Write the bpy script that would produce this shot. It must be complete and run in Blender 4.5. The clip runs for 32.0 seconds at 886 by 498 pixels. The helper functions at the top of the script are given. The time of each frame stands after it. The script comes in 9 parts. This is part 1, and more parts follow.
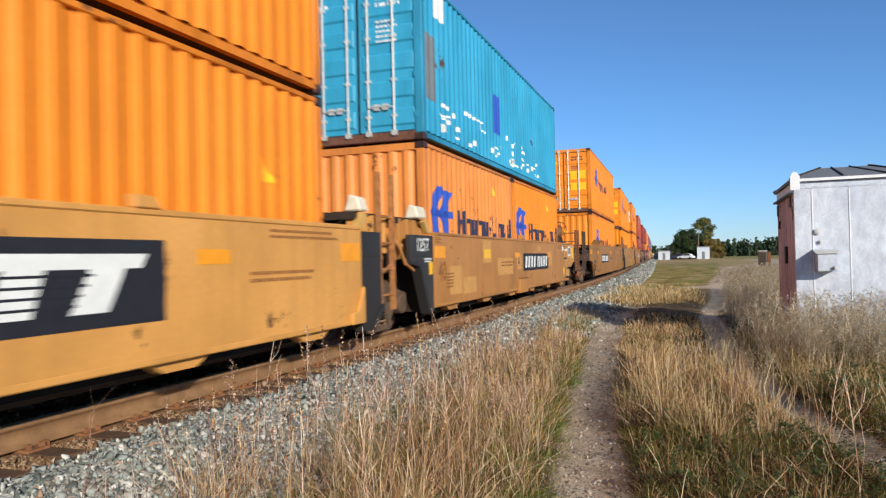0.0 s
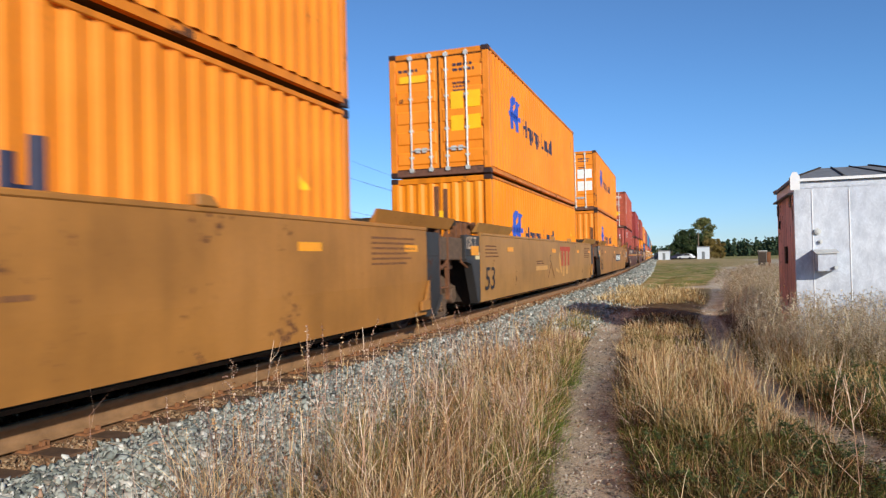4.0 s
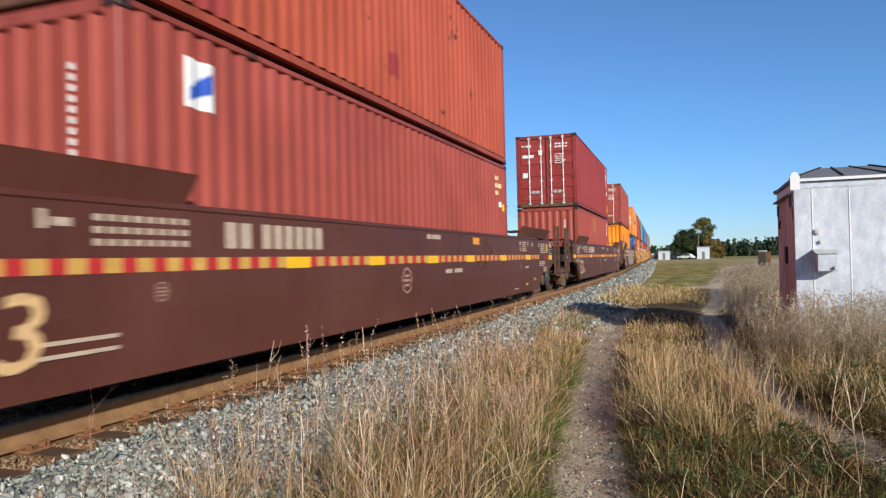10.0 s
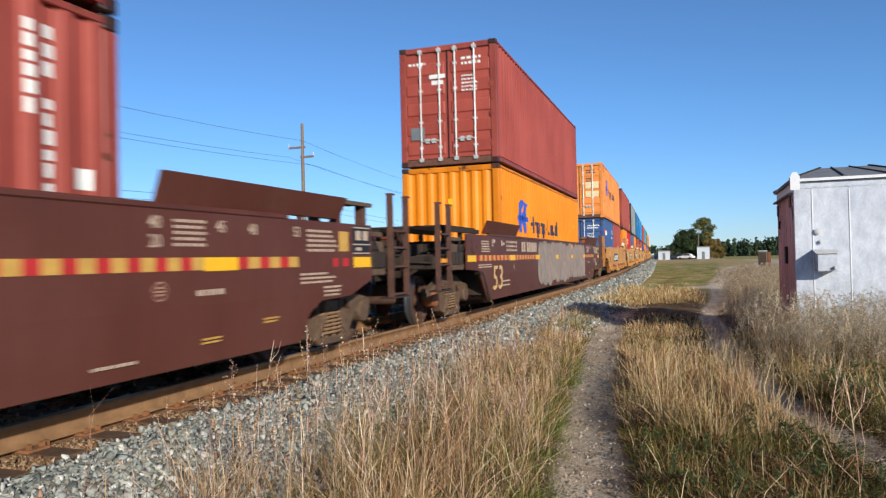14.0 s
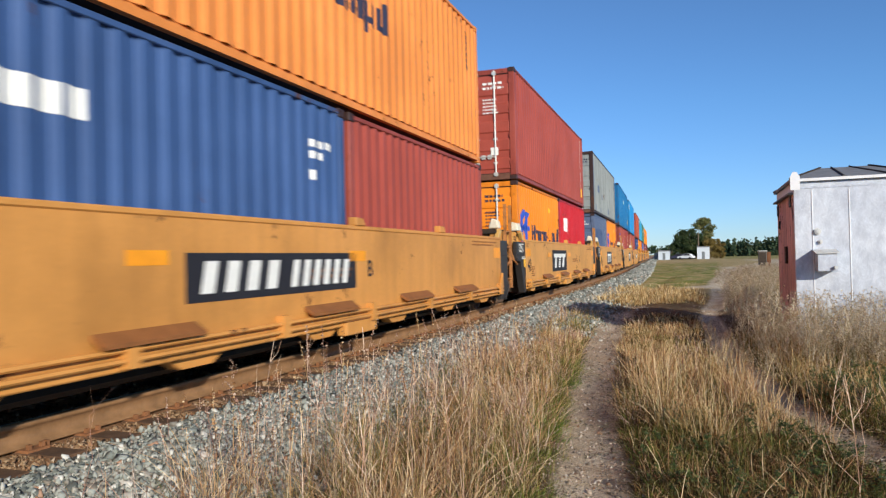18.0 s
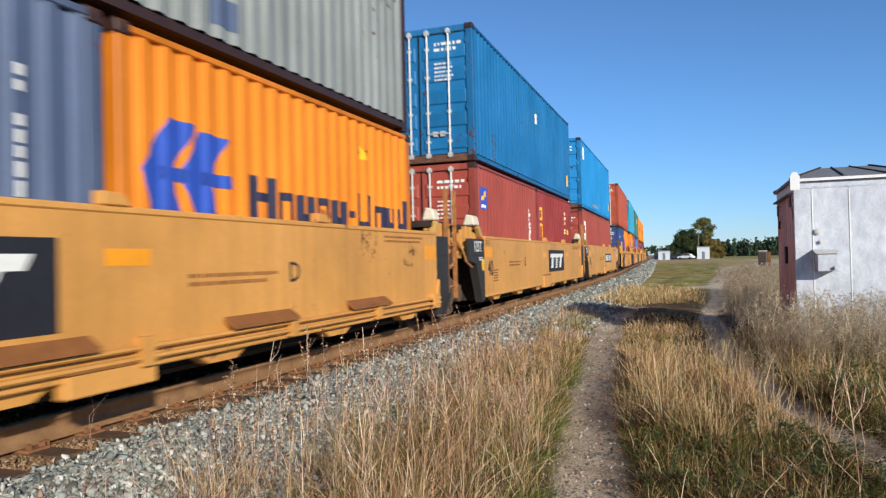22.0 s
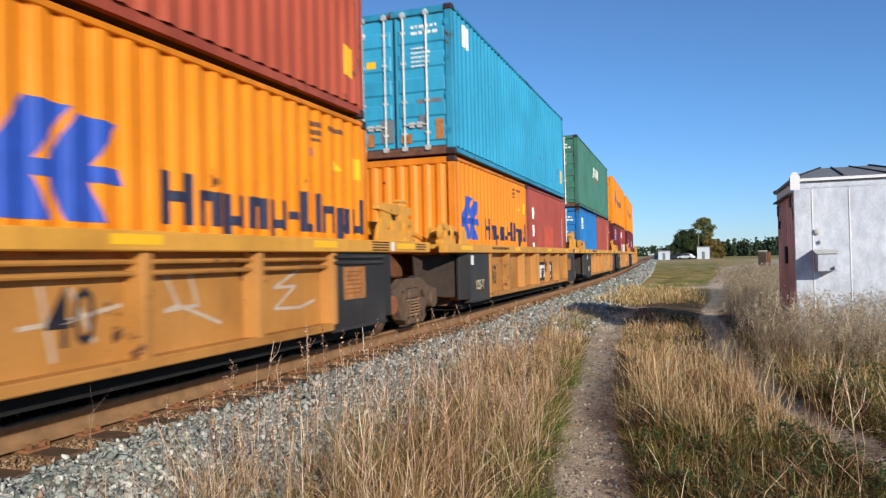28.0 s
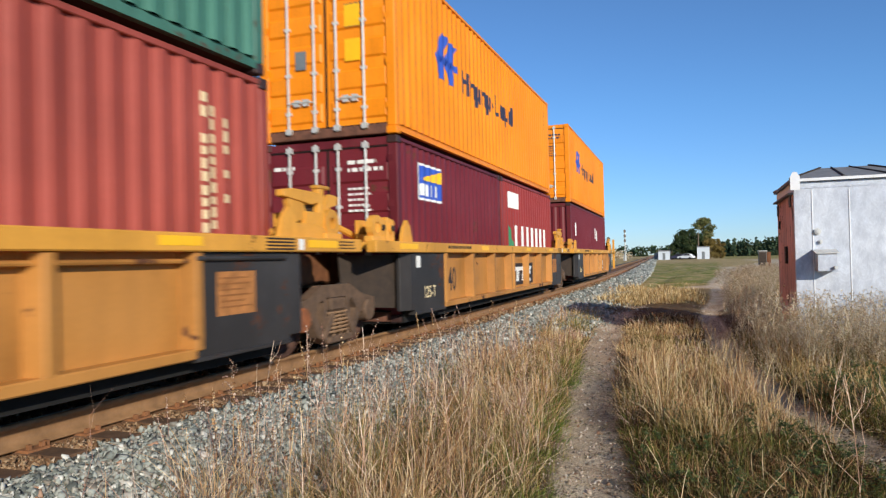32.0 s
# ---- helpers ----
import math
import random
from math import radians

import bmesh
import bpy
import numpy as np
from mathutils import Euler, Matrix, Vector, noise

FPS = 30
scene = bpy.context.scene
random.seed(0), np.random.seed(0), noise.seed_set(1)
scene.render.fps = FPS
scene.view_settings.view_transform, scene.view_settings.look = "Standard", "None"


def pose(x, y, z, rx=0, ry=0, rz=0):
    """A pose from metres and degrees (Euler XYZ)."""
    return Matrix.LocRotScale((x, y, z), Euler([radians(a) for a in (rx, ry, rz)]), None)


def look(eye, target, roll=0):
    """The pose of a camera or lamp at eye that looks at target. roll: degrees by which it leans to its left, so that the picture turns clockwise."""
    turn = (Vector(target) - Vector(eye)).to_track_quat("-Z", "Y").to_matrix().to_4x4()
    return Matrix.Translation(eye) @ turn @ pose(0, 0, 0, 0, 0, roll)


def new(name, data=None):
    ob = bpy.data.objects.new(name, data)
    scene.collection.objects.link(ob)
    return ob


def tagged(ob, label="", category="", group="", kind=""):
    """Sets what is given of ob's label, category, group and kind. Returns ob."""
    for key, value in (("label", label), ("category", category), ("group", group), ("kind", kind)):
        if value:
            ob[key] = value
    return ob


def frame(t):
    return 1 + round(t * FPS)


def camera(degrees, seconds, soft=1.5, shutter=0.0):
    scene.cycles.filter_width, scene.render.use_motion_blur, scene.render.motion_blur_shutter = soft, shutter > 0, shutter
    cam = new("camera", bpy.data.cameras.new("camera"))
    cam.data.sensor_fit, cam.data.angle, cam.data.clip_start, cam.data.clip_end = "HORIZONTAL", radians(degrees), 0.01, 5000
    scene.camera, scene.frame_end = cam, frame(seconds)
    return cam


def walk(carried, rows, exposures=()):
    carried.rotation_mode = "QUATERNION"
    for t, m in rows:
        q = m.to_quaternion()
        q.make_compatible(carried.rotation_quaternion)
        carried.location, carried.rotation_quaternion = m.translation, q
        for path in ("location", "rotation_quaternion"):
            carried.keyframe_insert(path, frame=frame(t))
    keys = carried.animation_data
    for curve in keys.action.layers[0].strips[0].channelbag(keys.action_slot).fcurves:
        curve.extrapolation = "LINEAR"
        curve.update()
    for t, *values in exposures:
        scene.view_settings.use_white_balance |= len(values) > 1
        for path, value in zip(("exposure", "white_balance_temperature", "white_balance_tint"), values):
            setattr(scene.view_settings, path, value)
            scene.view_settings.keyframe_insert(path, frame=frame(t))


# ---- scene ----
# ---- camera: on a tripod beside the track, it never moves ----
cam = camera(64.04, 32.0, soft=1.3, shutter=0.32)
EYE = Vector((5.539, 0.0, 1.131))
YAW, PITCH = radians(19.932), radians(0.864)
AIM = EYE + Vector((-math.sin(YAW) * math.cos(PITCH), math.cos(YAW) * math.cos(PITCH), math.sin(PITCH)))
walk(cam, [(0.0, look(EYE, AIM, -1.362)), (32.0, look(EYE, AIM, -1.362))], [(0.0, 0.0), (32.0, 0.0)])

# ---- daylight: low autumn sun from the right, clear sky ----
SUN_EL, SUN_AZ = radians(19.5), radians(-47)  # azimuth from +x towards -y
SUN_DIR = Vector((math.cos(SUN_EL) * math.cos(SUN_AZ), math.cos(SUN_EL) * math.sin(SUN_AZ), math.sin(SUN_EL)))
world = bpy.data.worlds.new("world")
scene.world = world
world.use_nodes = True
wt = world.node_tree
wt.nodes.clear()
sky = wt.nodes.new("ShaderNodeTexSky")
sky.sky_type = "NISHITA"
sky.sun_disc = False
sky.sun_elevation = SUN_EL
sky.sun_rotation = radians(90) - SUN_AZ
sky.altitude, sky.air_density, sky.dust_density, sky.ozone_density = 200, 1.0, 0.0, 3.5
bg = wt.nodes.new("ShaderNodeBackground")
bg.inputs["Strength"].default_value = 0.1
wo = wt.nodes.new("ShaderNodeOutputWorld")
tint = wt.nodes.new("ShaderNodeMix")
tint.data_type, tint.blend_type = "RGBA", "MULTIPLY"
tint.inputs[0].default_value = 1.0
sky_dir = wt.nodes.new("ShaderNodeTexCoord")
up_part = wt.nodes.new("ShaderNodeSeparateXYZ")
haze = wt.nodes.new("ShaderNodeValToRGB")  # the air near the horizon is a clear pale blue
for el, (at, col) in zip((haze.color_ramp.elements[0], haze.color_ramp.elements[1], haze.color_ramp.elements.new(0.2)), ((0.0, (0.72, 0.97, 1.48, 1)), (0.5, (0.70, 1.02, 1.33, 1)), (0.2, (0.74, 1.06, 1.42, 1)))):
    el.position, el.color = at, col
wt.links.new(sky_dir.outputs["Generated"], up_part.inputs[0])
wt.links.new(up_part.outputs["Z"], haze.inputs["Fac"])
wt.links.new(haze.outputs["Color"], tint.inputs[7])
wt.links.new(sky.outputs["Color"], tint.inputs[6])
wt.links.new(tint.outputs[2], bg.inputs["Color"])
wt.links.new(bg.outputs["Background"], wo.inputs["Surface"])
sun_data = bpy.data.lights.new("sun", "SUN")
sun_data.energy, sun_data.angle, sun_data.color = 4.8, radians(0.53), (1.0, 0.93, 0.81)
sun = new("sun", sun_data)
sun.matrix_world = look(SUN_DIR * 80, (0, 0, 0))


# ---- materials ----
def rgb(r, g, b):
    """Linear colour from 0-255 display values."""
    f = lambda v: v / 12.92 if v <= 0.04045 else ((v + 0.055) / 1.055) ** 2.4
    return (f(r / 255), f(g / 255), f(b / 255), 1.0)


def node_mat(name):
    m = bpy.data.materials.new(name)
    m.use_nodes = True
    nt = m.node_tree
    return m, nt, nt.nodes["Principled BSDF"]


def tex_noise(nt, vec, scale, detail=4.0, rough=0.55):
    n = nt.nodes.new("ShaderNodeTexNoise")
    n.inputs["Scale"].default_value, n.inputs["Detail"].default_value, n.inputs["Roughness"].default_value = scale, detail, rough
    if vec is not None:
        nt.links.new(vec, n.inputs["Vector"])
    return n.outputs["Fac"]


def ramp(nt, fac, stops):
    r = nt.nodes.new("ShaderNodeValToRGB")
    while len(r.color_ramp.elements) < len(stops):
        r.color_ramp.elements.new(0.5)
    for e, (p, c) in zip(r.color_ramp.elements, stops):
        e.position, e.color = p, c
    nt.links.new(fac, r.inputs["Fac"])
    return r.outputs["Color"]


def mix(nt, fac, a, b, blend="MIX"):
    n = nt.nodes.new("ShaderNodeMix")
    n.data_type, n.blend_type = "RGBA", blend
    for sock, v in ((n.inputs[0], fac), (n.inputs[6], a), (n.inputs[7], b)):
        if isinstance(v, (float, int, tuple)):
            sock.default_value = v
        else:
            nt.links.new(v, sock)
    return n.outputs[2]


def math_node(nt, op, a, b=0.0):
    n = nt.nodes.new("ShaderNodeMath")
    n.operation = op
    for sock, v in zip(n.inputs, (a, b)):
        if isinstance(v, (float, int)):
            sock.default_value = v
        else:
            nt.links.new(v, sock)
    return n.outputs[0]


def mapped(nt, scale=(1, 1, 1), own=True):
    """Object coordinates, scaled, shifted by the object's random number."""
    tc = nt.nodes.new("ShaderNodeTexCoord")
    mp = nt.nodes.new("ShaderNodeMapping")
    mp.inputs["Scale"].default_value = scale
    nt.links.new(tc.outputs["Object"], mp.inputs["Vector"])
    if own:
        oi = nt.nodes.new("ShaderNodeObjectInfo")
        cx = nt.nodes.new("ShaderNodeCombineXYZ")
        s = math_node(nt, "MULTIPLY", oi.outputs["Random"], 37.0)
        for i in range(3):
            nt.links.new(s, cx.inputs[i])
        nt.links.new(cx.outputs[0], mp.inputs["Location"])
    return mp.outputs["Vector"]


def bump(nt, bsdf, height, strength, dist=0.01):
    b = nt.nodes.new("ShaderNodeBump")
    b.inputs["Strength"].default_value, b.inputs["Distance"].default_value = strength, dist
    nt.links.new(height, b.inputs["Height"])
    nt.links.new(b.outputs["Normal"], bsdf.inputs["Normal"])


PAINTED = {}


def paint(name, colour, rust=0.3, fade=0.25, rough=0.5, grime=0.3, streak=0.3):
    """Weathered steel paint: fading in broad patches, streaks running down, rust chips, fine grain."""
    m, nt, p = node_mat(name)
    PAINTED[name] = colour
    v = mapped(nt)
    pale = tuple(min(1.0, c * (1 + 0.45 * fade) + 0.035 * fade) for c in colour[:3]) + (1.0,)
    dark = tuple(c * (1 - 0.55 * grime) for c in colour[:3]) + (1.0,)
    broad = ramp(nt, tex_noise(nt, v, 0.7, 5), [(0.32, dark), (0.5, colour), (0.72, pale)])
    vs = mapped(nt, (2.5, 2.5, 0.16))
    runs = ramp(nt, tex_noise(nt, vs, 2.2, 5, 0.6), [(0.42, (1, 1, 1, 1)), (0.7, (1 - streak * 0.55,) * 3 + (1,))])
    c1 = mix(nt, 0.75, broad, runs, "MULTIPLY")
    fine = ramp(nt, tex_noise(nt, v, 24, 3), [(0.3, (0.86, 0.86, 0.86, 1)), (0.7, (1.0, 1.0, 1.0, 1))])
    c2 = mix(nt, 0.6, c1, fine, "MULTIPLY")
    chips = math_node(nt, "MULTIPLY", tex_noise(nt, v, 6.5, 8, 0.72), tex_noise(nt, v, 0.9, 2))
    spot = ramp(nt, chips, [(0.385 - 0.05 * rust, (0, 0, 0, 1)), (0.42 - 0.05 * rust, (1, 1, 1, 1))])
    c3 = mix(nt, spot, c2, rgb(86, 54, 38))
    nt.links.new(c3, p.inputs["Base Color"])
    rr = ramp(nt, spot, [(0, (rough,) * 3 + (1,)), (1, (0.85,) * 3 + (1,))])
    nt.links.new(rr, p.inputs["Roughness"])
    p.inputs["Specular IOR Level"].default_value = 0.35
    bump(nt, p, tex_noise(nt, v, 9, 4), 0.12, 0.02)
    return m


def plain(name, colour, rough=0.6, metal=0.0, vary=0.2, scale=6.0, bumps=0.15):
    m, nt, p = node_mat(name)
    v = mapped(nt)
    lo = tuple(c * (1 - vary) for c in colour[:3]) + (1,)
    hi = tuple(min(1, c * (1 + vary)) for c in colour[:3]) + (1,)
    c = ramp(nt, tex_noise(nt, v, scale, 6, 0.65), [(0.3, lo), (0.7, hi)])
    nt.links.new(c, p.inputs["Base Color"])
    p.inputs["Roughness"].default_value, p.inputs["Metallic"].default_value = rough, metal
    bump(nt, p, tex_noise(nt, v, scale * 5, 4), bumps, 0.01)
    return m


def islands(name, stops, rough=0.8, spec=0.2, translucent=0.0):
    """Each loose piece takes its own colour from the ramp."""
    m, nt, p = node_mat(name)
    g = nt.nodes.new("ShaderNodeNewGeometry")
    c = ramp(nt, g.outputs["Random Per Island"], stops)
    nt.links.new(c, p.inputs["Base Color"])
    p.inputs["Roughness"].default_value = rough
    p.inputs["Specular IOR Level"].default_value = spec
    if translucent:
        t = nt.nodes.new("ShaderNodeBsdfTranslucent")
        nt.links.new(c, t.inputs["Color"])
        ms = nt.nodes.new("ShaderNodeMixShader")
        ms.inputs[0].default_value = translucent
        out = nt.nodes["Material Output"]
        nt.links.new(p.outputs[0], ms.inputs[1])
        nt.links.new(t.outputs[0], ms.inputs[2])
        nt.links.new(ms.outputs[0], out.inputs["Surface"])
    return m


ORANGE = paint("orange_paint", rgb(245, 141, 32), rust=-0.5, grime=0.18, streak=0.15)
ORANGE_OLD = paint("faded_orange_paint", rgb(238, 146, 70), rust=0.6, grime=0.3)
ORANGE_DEEP = paint("bright_orange_paint", rgb(247, 143, 12), rust=-0.6, grime=0.18)
BROWNRED = paint("brown_red_paint", rgb(168, 77, 63), rust=-1.6, grime=0.3)
RUSTRED = paint("rust_red_paint", rgb(182, 84, 58), rust=0.45, grime=0.25)
MAROON = paint("maroon_paint", rgb(154, 57, 52), rust=0.2, grime=0.25)
WINE = paint("wine_paint", rgb(112, 34, 42), rust=0.1, grime=0.2)
REDBRIGHT = paint("bright_red_paint", rgb(200, 36, 44), rust=0.1, grime=0.25)
TEAL = paint("teal_paint", rgb(56, 162, 200), rust=-0.15, grime=0.25)
BLUE = paint("blue_paint", rgb(28, 114, 170), rust=0.0, grime=0.3)
SKYBLUE = paint("sky_blue_paint", rgb(34, 142, 208), rust=-0.2, grime=0.2)
MIDBLUE = paint("mid_blue_paint", rgb(38, 120, 190), rust=-0.6, grime=0.2)
NAVY = paint("navy_paint", rgb(50, 74, 128), rust=-0.4, grime=0.25)
STEELBLUE = paint("steel_blue_paint", rgb(64, 94, 144), rust=-0.3, grime=0.25)
SLATE = paint("slate_blue_paint", rgb(90, 104, 132), rust=0.25, grime=0.2)
DARKSLATE = paint("dark_slate_paint", rgb(68, 84, 118), rust=-0.3, grime=0.2)
GREYBOX = paint("grey_paint", rgb(148, 153, 150), rust=0.35, grime=0.25, streak=0.6)
GREEN = paint("green_paint", rgb(74, 126, 108), rust=-0.3, grime=0.3, streak=0.5)
TAN = paint("tan_car_paint", rgb(220, 158, 82), rust=0.25, grime=0.3)
TAN_RUSTY = paint("rust_stained_tan_paint", rgb(214, 150, 77), rust=0.6, grime=0.5)
TAN_BROWN = paint("brown_weathered_tan_paint", rgb(172, 116, 54), rust=0.4, grime=0.45)
TAN_OLD = paint("weathered_tan_paint", rgb(176, 126, 66), rust=0.45, grime=0.45)
TAN_MID = paint("dusty_tan_paint", rgb(190, 130, 68), rust=0.35, grime=0.5)
TAN_PALE = paint("pale_tan_paint", rgb(208, 164, 92), rust=0.0, grime=0.2)
CARYELLOW = paint("yellow_sill_paint", rgb(224, 160, 64), rust=0.45, grime=0.4)
RIBTAN = paint("rusty_tan_paint", rgb(188, 130, 64), rust=0.75, grime=0.6)
CARBROWN = paint("dark_brown_car_paint", rgb(97, 53, 42), rust=0.15, grime=0.25)
CARBLACK = paint("black_car_paint", rgb(52, 49, 48), rust=0.2, grime=0.3, fade=0.6)
RAILDARK = paint("dark_top_rail_paint", rgb(60, 40, 36), rust=0.9, grime=0.3)
GRIME = plain("truck_grime", rgb(96, 75, 58), 0.85, vary=0.35, scale=9)
FRAMEBROWN = plain("rusty_frame_steel", rgb(112, 70, 42), 0.8, vary=0.4, scale=7)
TANKBROWN = plain("tan_brown_tank_paint", rgb(134, 90, 52), 0.75, vary=0.35, scale=5)
SILLRUST = plain("rusty_brown_sill", rgb(104, 68, 52), 0.8, vary=0.4, scale=9)
ORANGEFRAME = plain("rust_orange_frame_paint", rgb(170, 112, 60), 0.8, vary=0.4, scale=7)
RUSTORANGE = plain("rusty_orange_casting", rgb(142, 84, 50), 0.8, vary=0.35, scale=7)
SPRINGRUST = plain("rusty_spring_steel", rgb(138, 108, 80), 0.8, vary=0.3, scale=9)
DARKBROWN = plain("dark_brown_frame_steel", rgb(72, 50, 37), 0.8, vary=0.4, scale=7)
CABINETGREY = plain("weathered_cabinet_paint", rgb(106, 100, 94), 0.7, vary=0.2)
POSTBROWN = plain("red_brown_post_paint", rgb(88, 58, 46), 0.75, vary=0.3, scale=8)
# near-black: painted shade under the wells, and the rubber of the door gaskets
SHADE_GASKET = plain("under_car_shade_and_gasket_black", rgb(17, 15, 14), 0.9, vary=0.3)
DARKSTEEL = plain("dark_steel", rgb(52, 40, 30), 0.75, vary=0.35, scale=8)
WHEELSTEEL = plain("wheel_steel", rgb(88, 62, 50), 0.7, 0.2, vary=0.35, scale=7)
TREAD = plain("worn_tread_steel", rgb(150, 150, 152), 0.32, 0.9, vary=0.1)
GALV = plain("galvanised_steel", rgb(205, 205, 200), 0.45, 0.3, vary=0.12, scale=14)
WHITE = plain("white_marking", rgb(232, 232, 226), 0.6, vary=0.08, scale=10)
CREAM = plain("cream_marking", rgb(226, 206, 160), 0.6, vary=0.1, scale=10)
BLACKMARK = plain("black_marking", rgb(34, 34, 40), 0.6, vary=0.2)
NAVYMARK = plain("navy_marking", rgb(44, 46, 70), 0.6, vary=0.15)
BLUEMARK = plain("blue_marking", rgb(46, 84, 182), 0.6, vary=0.1)
REDMARK = plain("red_marking", rgb(190, 44, 44), 0.6, vary=0.15)
REDPATCH = plain("red_repaint_patch", rgb(182, 80, 60), 0.7, vary=0.15)
REDFADE = plain("faded_red_marking", rgb(184, 70, 48), 0.7, vary=0.25)
YELLOWMARK = plain("yellow_reflector", rgb(255, 190, 24), 0.35, vary=0.06)
ORANGEMARK = plain("orange_reflector", rgb(246, 158, 26), 0.4, vary=0.1)
CREAMDULL = plain("worn_cream_marking", rgb(190, 168, 146), 0.7, vary=0.2, scale=14)
TANPATCH = plain("touched_up_tan_patch", rgb(204, 150, 82), 0.6, vary=0.12)
FADEDPATCH = plain("faded_rust_patch", rgb(164, 98, 58), 0.7, vary=0.12)
DULLPATCH = plain("dull_grey_red_patch", rgb(146, 88, 80), 0.7, vary=0.12)
FADEDINK = plain("faded_pale_ink", rgb(172, 132, 112), 0.7, vary=0.2, scale=12)
PALEOCHRE = plain("worn_pale_ochre_marking", rgb(216, 176, 124), 0.65, vary=0.2, scale=12)
OCHRE = plain("ochre_marking", rgb(206, 160, 78), 0.6, vary=0.15)
DIMMARK = plain("faded_dark_lettering", rgb(112, 72, 46), 0.7, vary=0.25)
BROWNMARK = plain("brown_marking", rgb(140, 88, 44), 0.7, vary=0.2)
GREYMARK = plain("grey_patch_paint", rgb(112, 118, 122), 0.6, vary=0.15)
GRAFFITI = plain("grey_graffiti_paint", rgb(146, 136, 124), 0.7, vary=0.25, scale=3)
PINKMARK = plain("pink_graffiti_paint", rgb(196, 112, 104), 0.6, vary=0.2)
GREENMARK = plain("green_marking", rgb(60, 130, 90), 0.6)
CREAMPLASTIC = plain("cream_guide_plate", rgb(224, 214, 190), 0.6, vary=0.15)
RAILHEAD = plain("rail_steel", rgb(142, 107, 73), 0.6, 0.0, vary=0.3, scale=5)
RAILTOP = plain("polished_rail_head", rgb(118, 114, 110), 0.42, 1.0, vary=0.2)
RUSTPLATE = plain("rusty_tie_plate", rgb(138, 92, 58), 0.9, vary=0.3, scale=14)
TIEWOOD = plain("creosoted_timber", rgb(98, 72, 52), 0.9, vary=0.4, scale=8, bumps=0.6)
# ballast with the deep shade beneath the train put into its colour
SHADESTONES = islands("shade_darkened_stone", [(0.0, rgb(44, 42, 38)), (0.6, rgb(70, 66, 60)), (1.0, rgb(108, 100, 90))], 0.85)
RUSTSTONES = islands("rust_stained_stone", [(0.0, rgb(98, 74, 55)), (0.35, rgb(138, 110, 82)), (0.7, rgb(166, 140, 110)), (0.9, rgb(136, 94, 64)), (1.0, rgb(194, 180, 158))], 0.9)
LANESTONES = islands("lane_gravel_stone", [(0.0, rgb(118, 104, 92)), (0.4, rgb(150, 134, 118)), (0.8, rgb(188, 172, 156)), (1.0, rgb(214, 204, 190))], 0.9)
LANEMIX = islands("trodden_lane_stone", [(0.0, rgb(74, 66, 58)), (0.35, rgb(124, 112, 98)), (0.65, rgb(158, 146, 130)), (0.85, rgb(126, 92, 70)), (1.0, rgb(206, 196, 182))], 0.9)
STONES = islands("ballast_stone", [(0.0, rgb(92, 96, 91)), (0.25, rgb(132, 137, 129)), (0.55, rgb(166, 170, 161)), (0.75, rgb(128, 120, 108)), (0.9, rgb(196, 196, 186)), (0.97, rgb(216, 213, 202)), (1.0, rgb(158, 112, 78))], 0.85)
DRY = islands("dry_grass_blade", [(0.0, rgb(96, 66, 46)), (0.22, rgb(158, 118, 78)), (0.5, rgb(216, 182, 132)), (0.72, rgb(240, 218, 176)), (0.88, rgb(206, 156, 108)), (1.0, rgb(122, 78, 54))], 0.7, 0.25, 0.2)
GOLDEN = islands("golden_grass_blade", [(0.0, rgb(118, 90, 54)), (0.3, rgb(176, 144, 92)), (0.6, rgb(216, 186, 132)), (0.85, rgb(240, 220, 176)), (1.0, rgb(146, 134, 74))], 0.7, 0.25, 0.25)
ROSY = islands("rosy_dry_stem", [(0.0, rgb(112, 78, 68)), (0.4, rgb(168, 130, 112)), (0.75, rgb(216, 184, 160)), (1.0, rgb(238, 220, 198))], 0.8, 0.2, 0.15)
FRESH = islands("fresh_green_blade", [(0.0, rgb(58, 82, 24)), (0.5, rgb(98, 126, 42)), (0.85, rgb(140, 160, 70)), (1.0, rgb(178, 168, 96))], 0.6, 0.3, 0.3)
GREENG = islands("green_grass_blade", [(0.0, rgb(78, 84, 36)), (0.45, rgb(116, 120, 54)), (0.75, rgb(150, 142, 80)), (1.0, rgb(180, 152, 104))], 0.65, 0.25, 0.3)
THATCH = islands("dead_grass_thatch", [(0.0, rgb(38, 31, 20)), (0.35, rgb(76, 58, 36)), (0.6, rgb(62, 66, 30)), (0.8, rgb(112, 72, 46)), (0.92, rgb(136, 104, 68)), (1.0, rgb(186, 154, 114))], 0.85, 0.15, 0.15)
BARESTEM = islands("bare_pale_stem", [(0.0, rgb(170, 132, 108)), (0.5, rgb(214, 184, 158)), (1.0, rgb(236, 216, 194))], 0.8, 0.2)
WEED = islands("grey_brown_weed", [(0.0, rgb(164, 140, 108)), (0.4, rgb(208, 188, 156)), (0.85, rgb(242, 230, 206)), (1.0, rgb(168, 160, 106))], 0.85, 0.15, 0.45)
LEAFY = islands("dark_green_leaf", [(0.0, rgb(50, 68, 38)), (0.6, rgb(86, 104, 56)), (1.0, rgb(138, 146, 90))], 0.6, 0.3, 0.3)
DARKLEAF = islands("dark_tree_leaf_clump", [(0.0, rgb(40, 56, 38)), (0.7, rgb(66, 84, 50)), (1.0, rgb(104, 104, 60))], 0.7, 0.2, 0.15)
TANLEAF = islands("turning_leaf_clump", [(0.0, rgb(88, 82, 48)), (0.6, rgb(136, 118, 66)), (1.0, rgb(176, 148, 88))], 0.7, 0.2, 0.3)
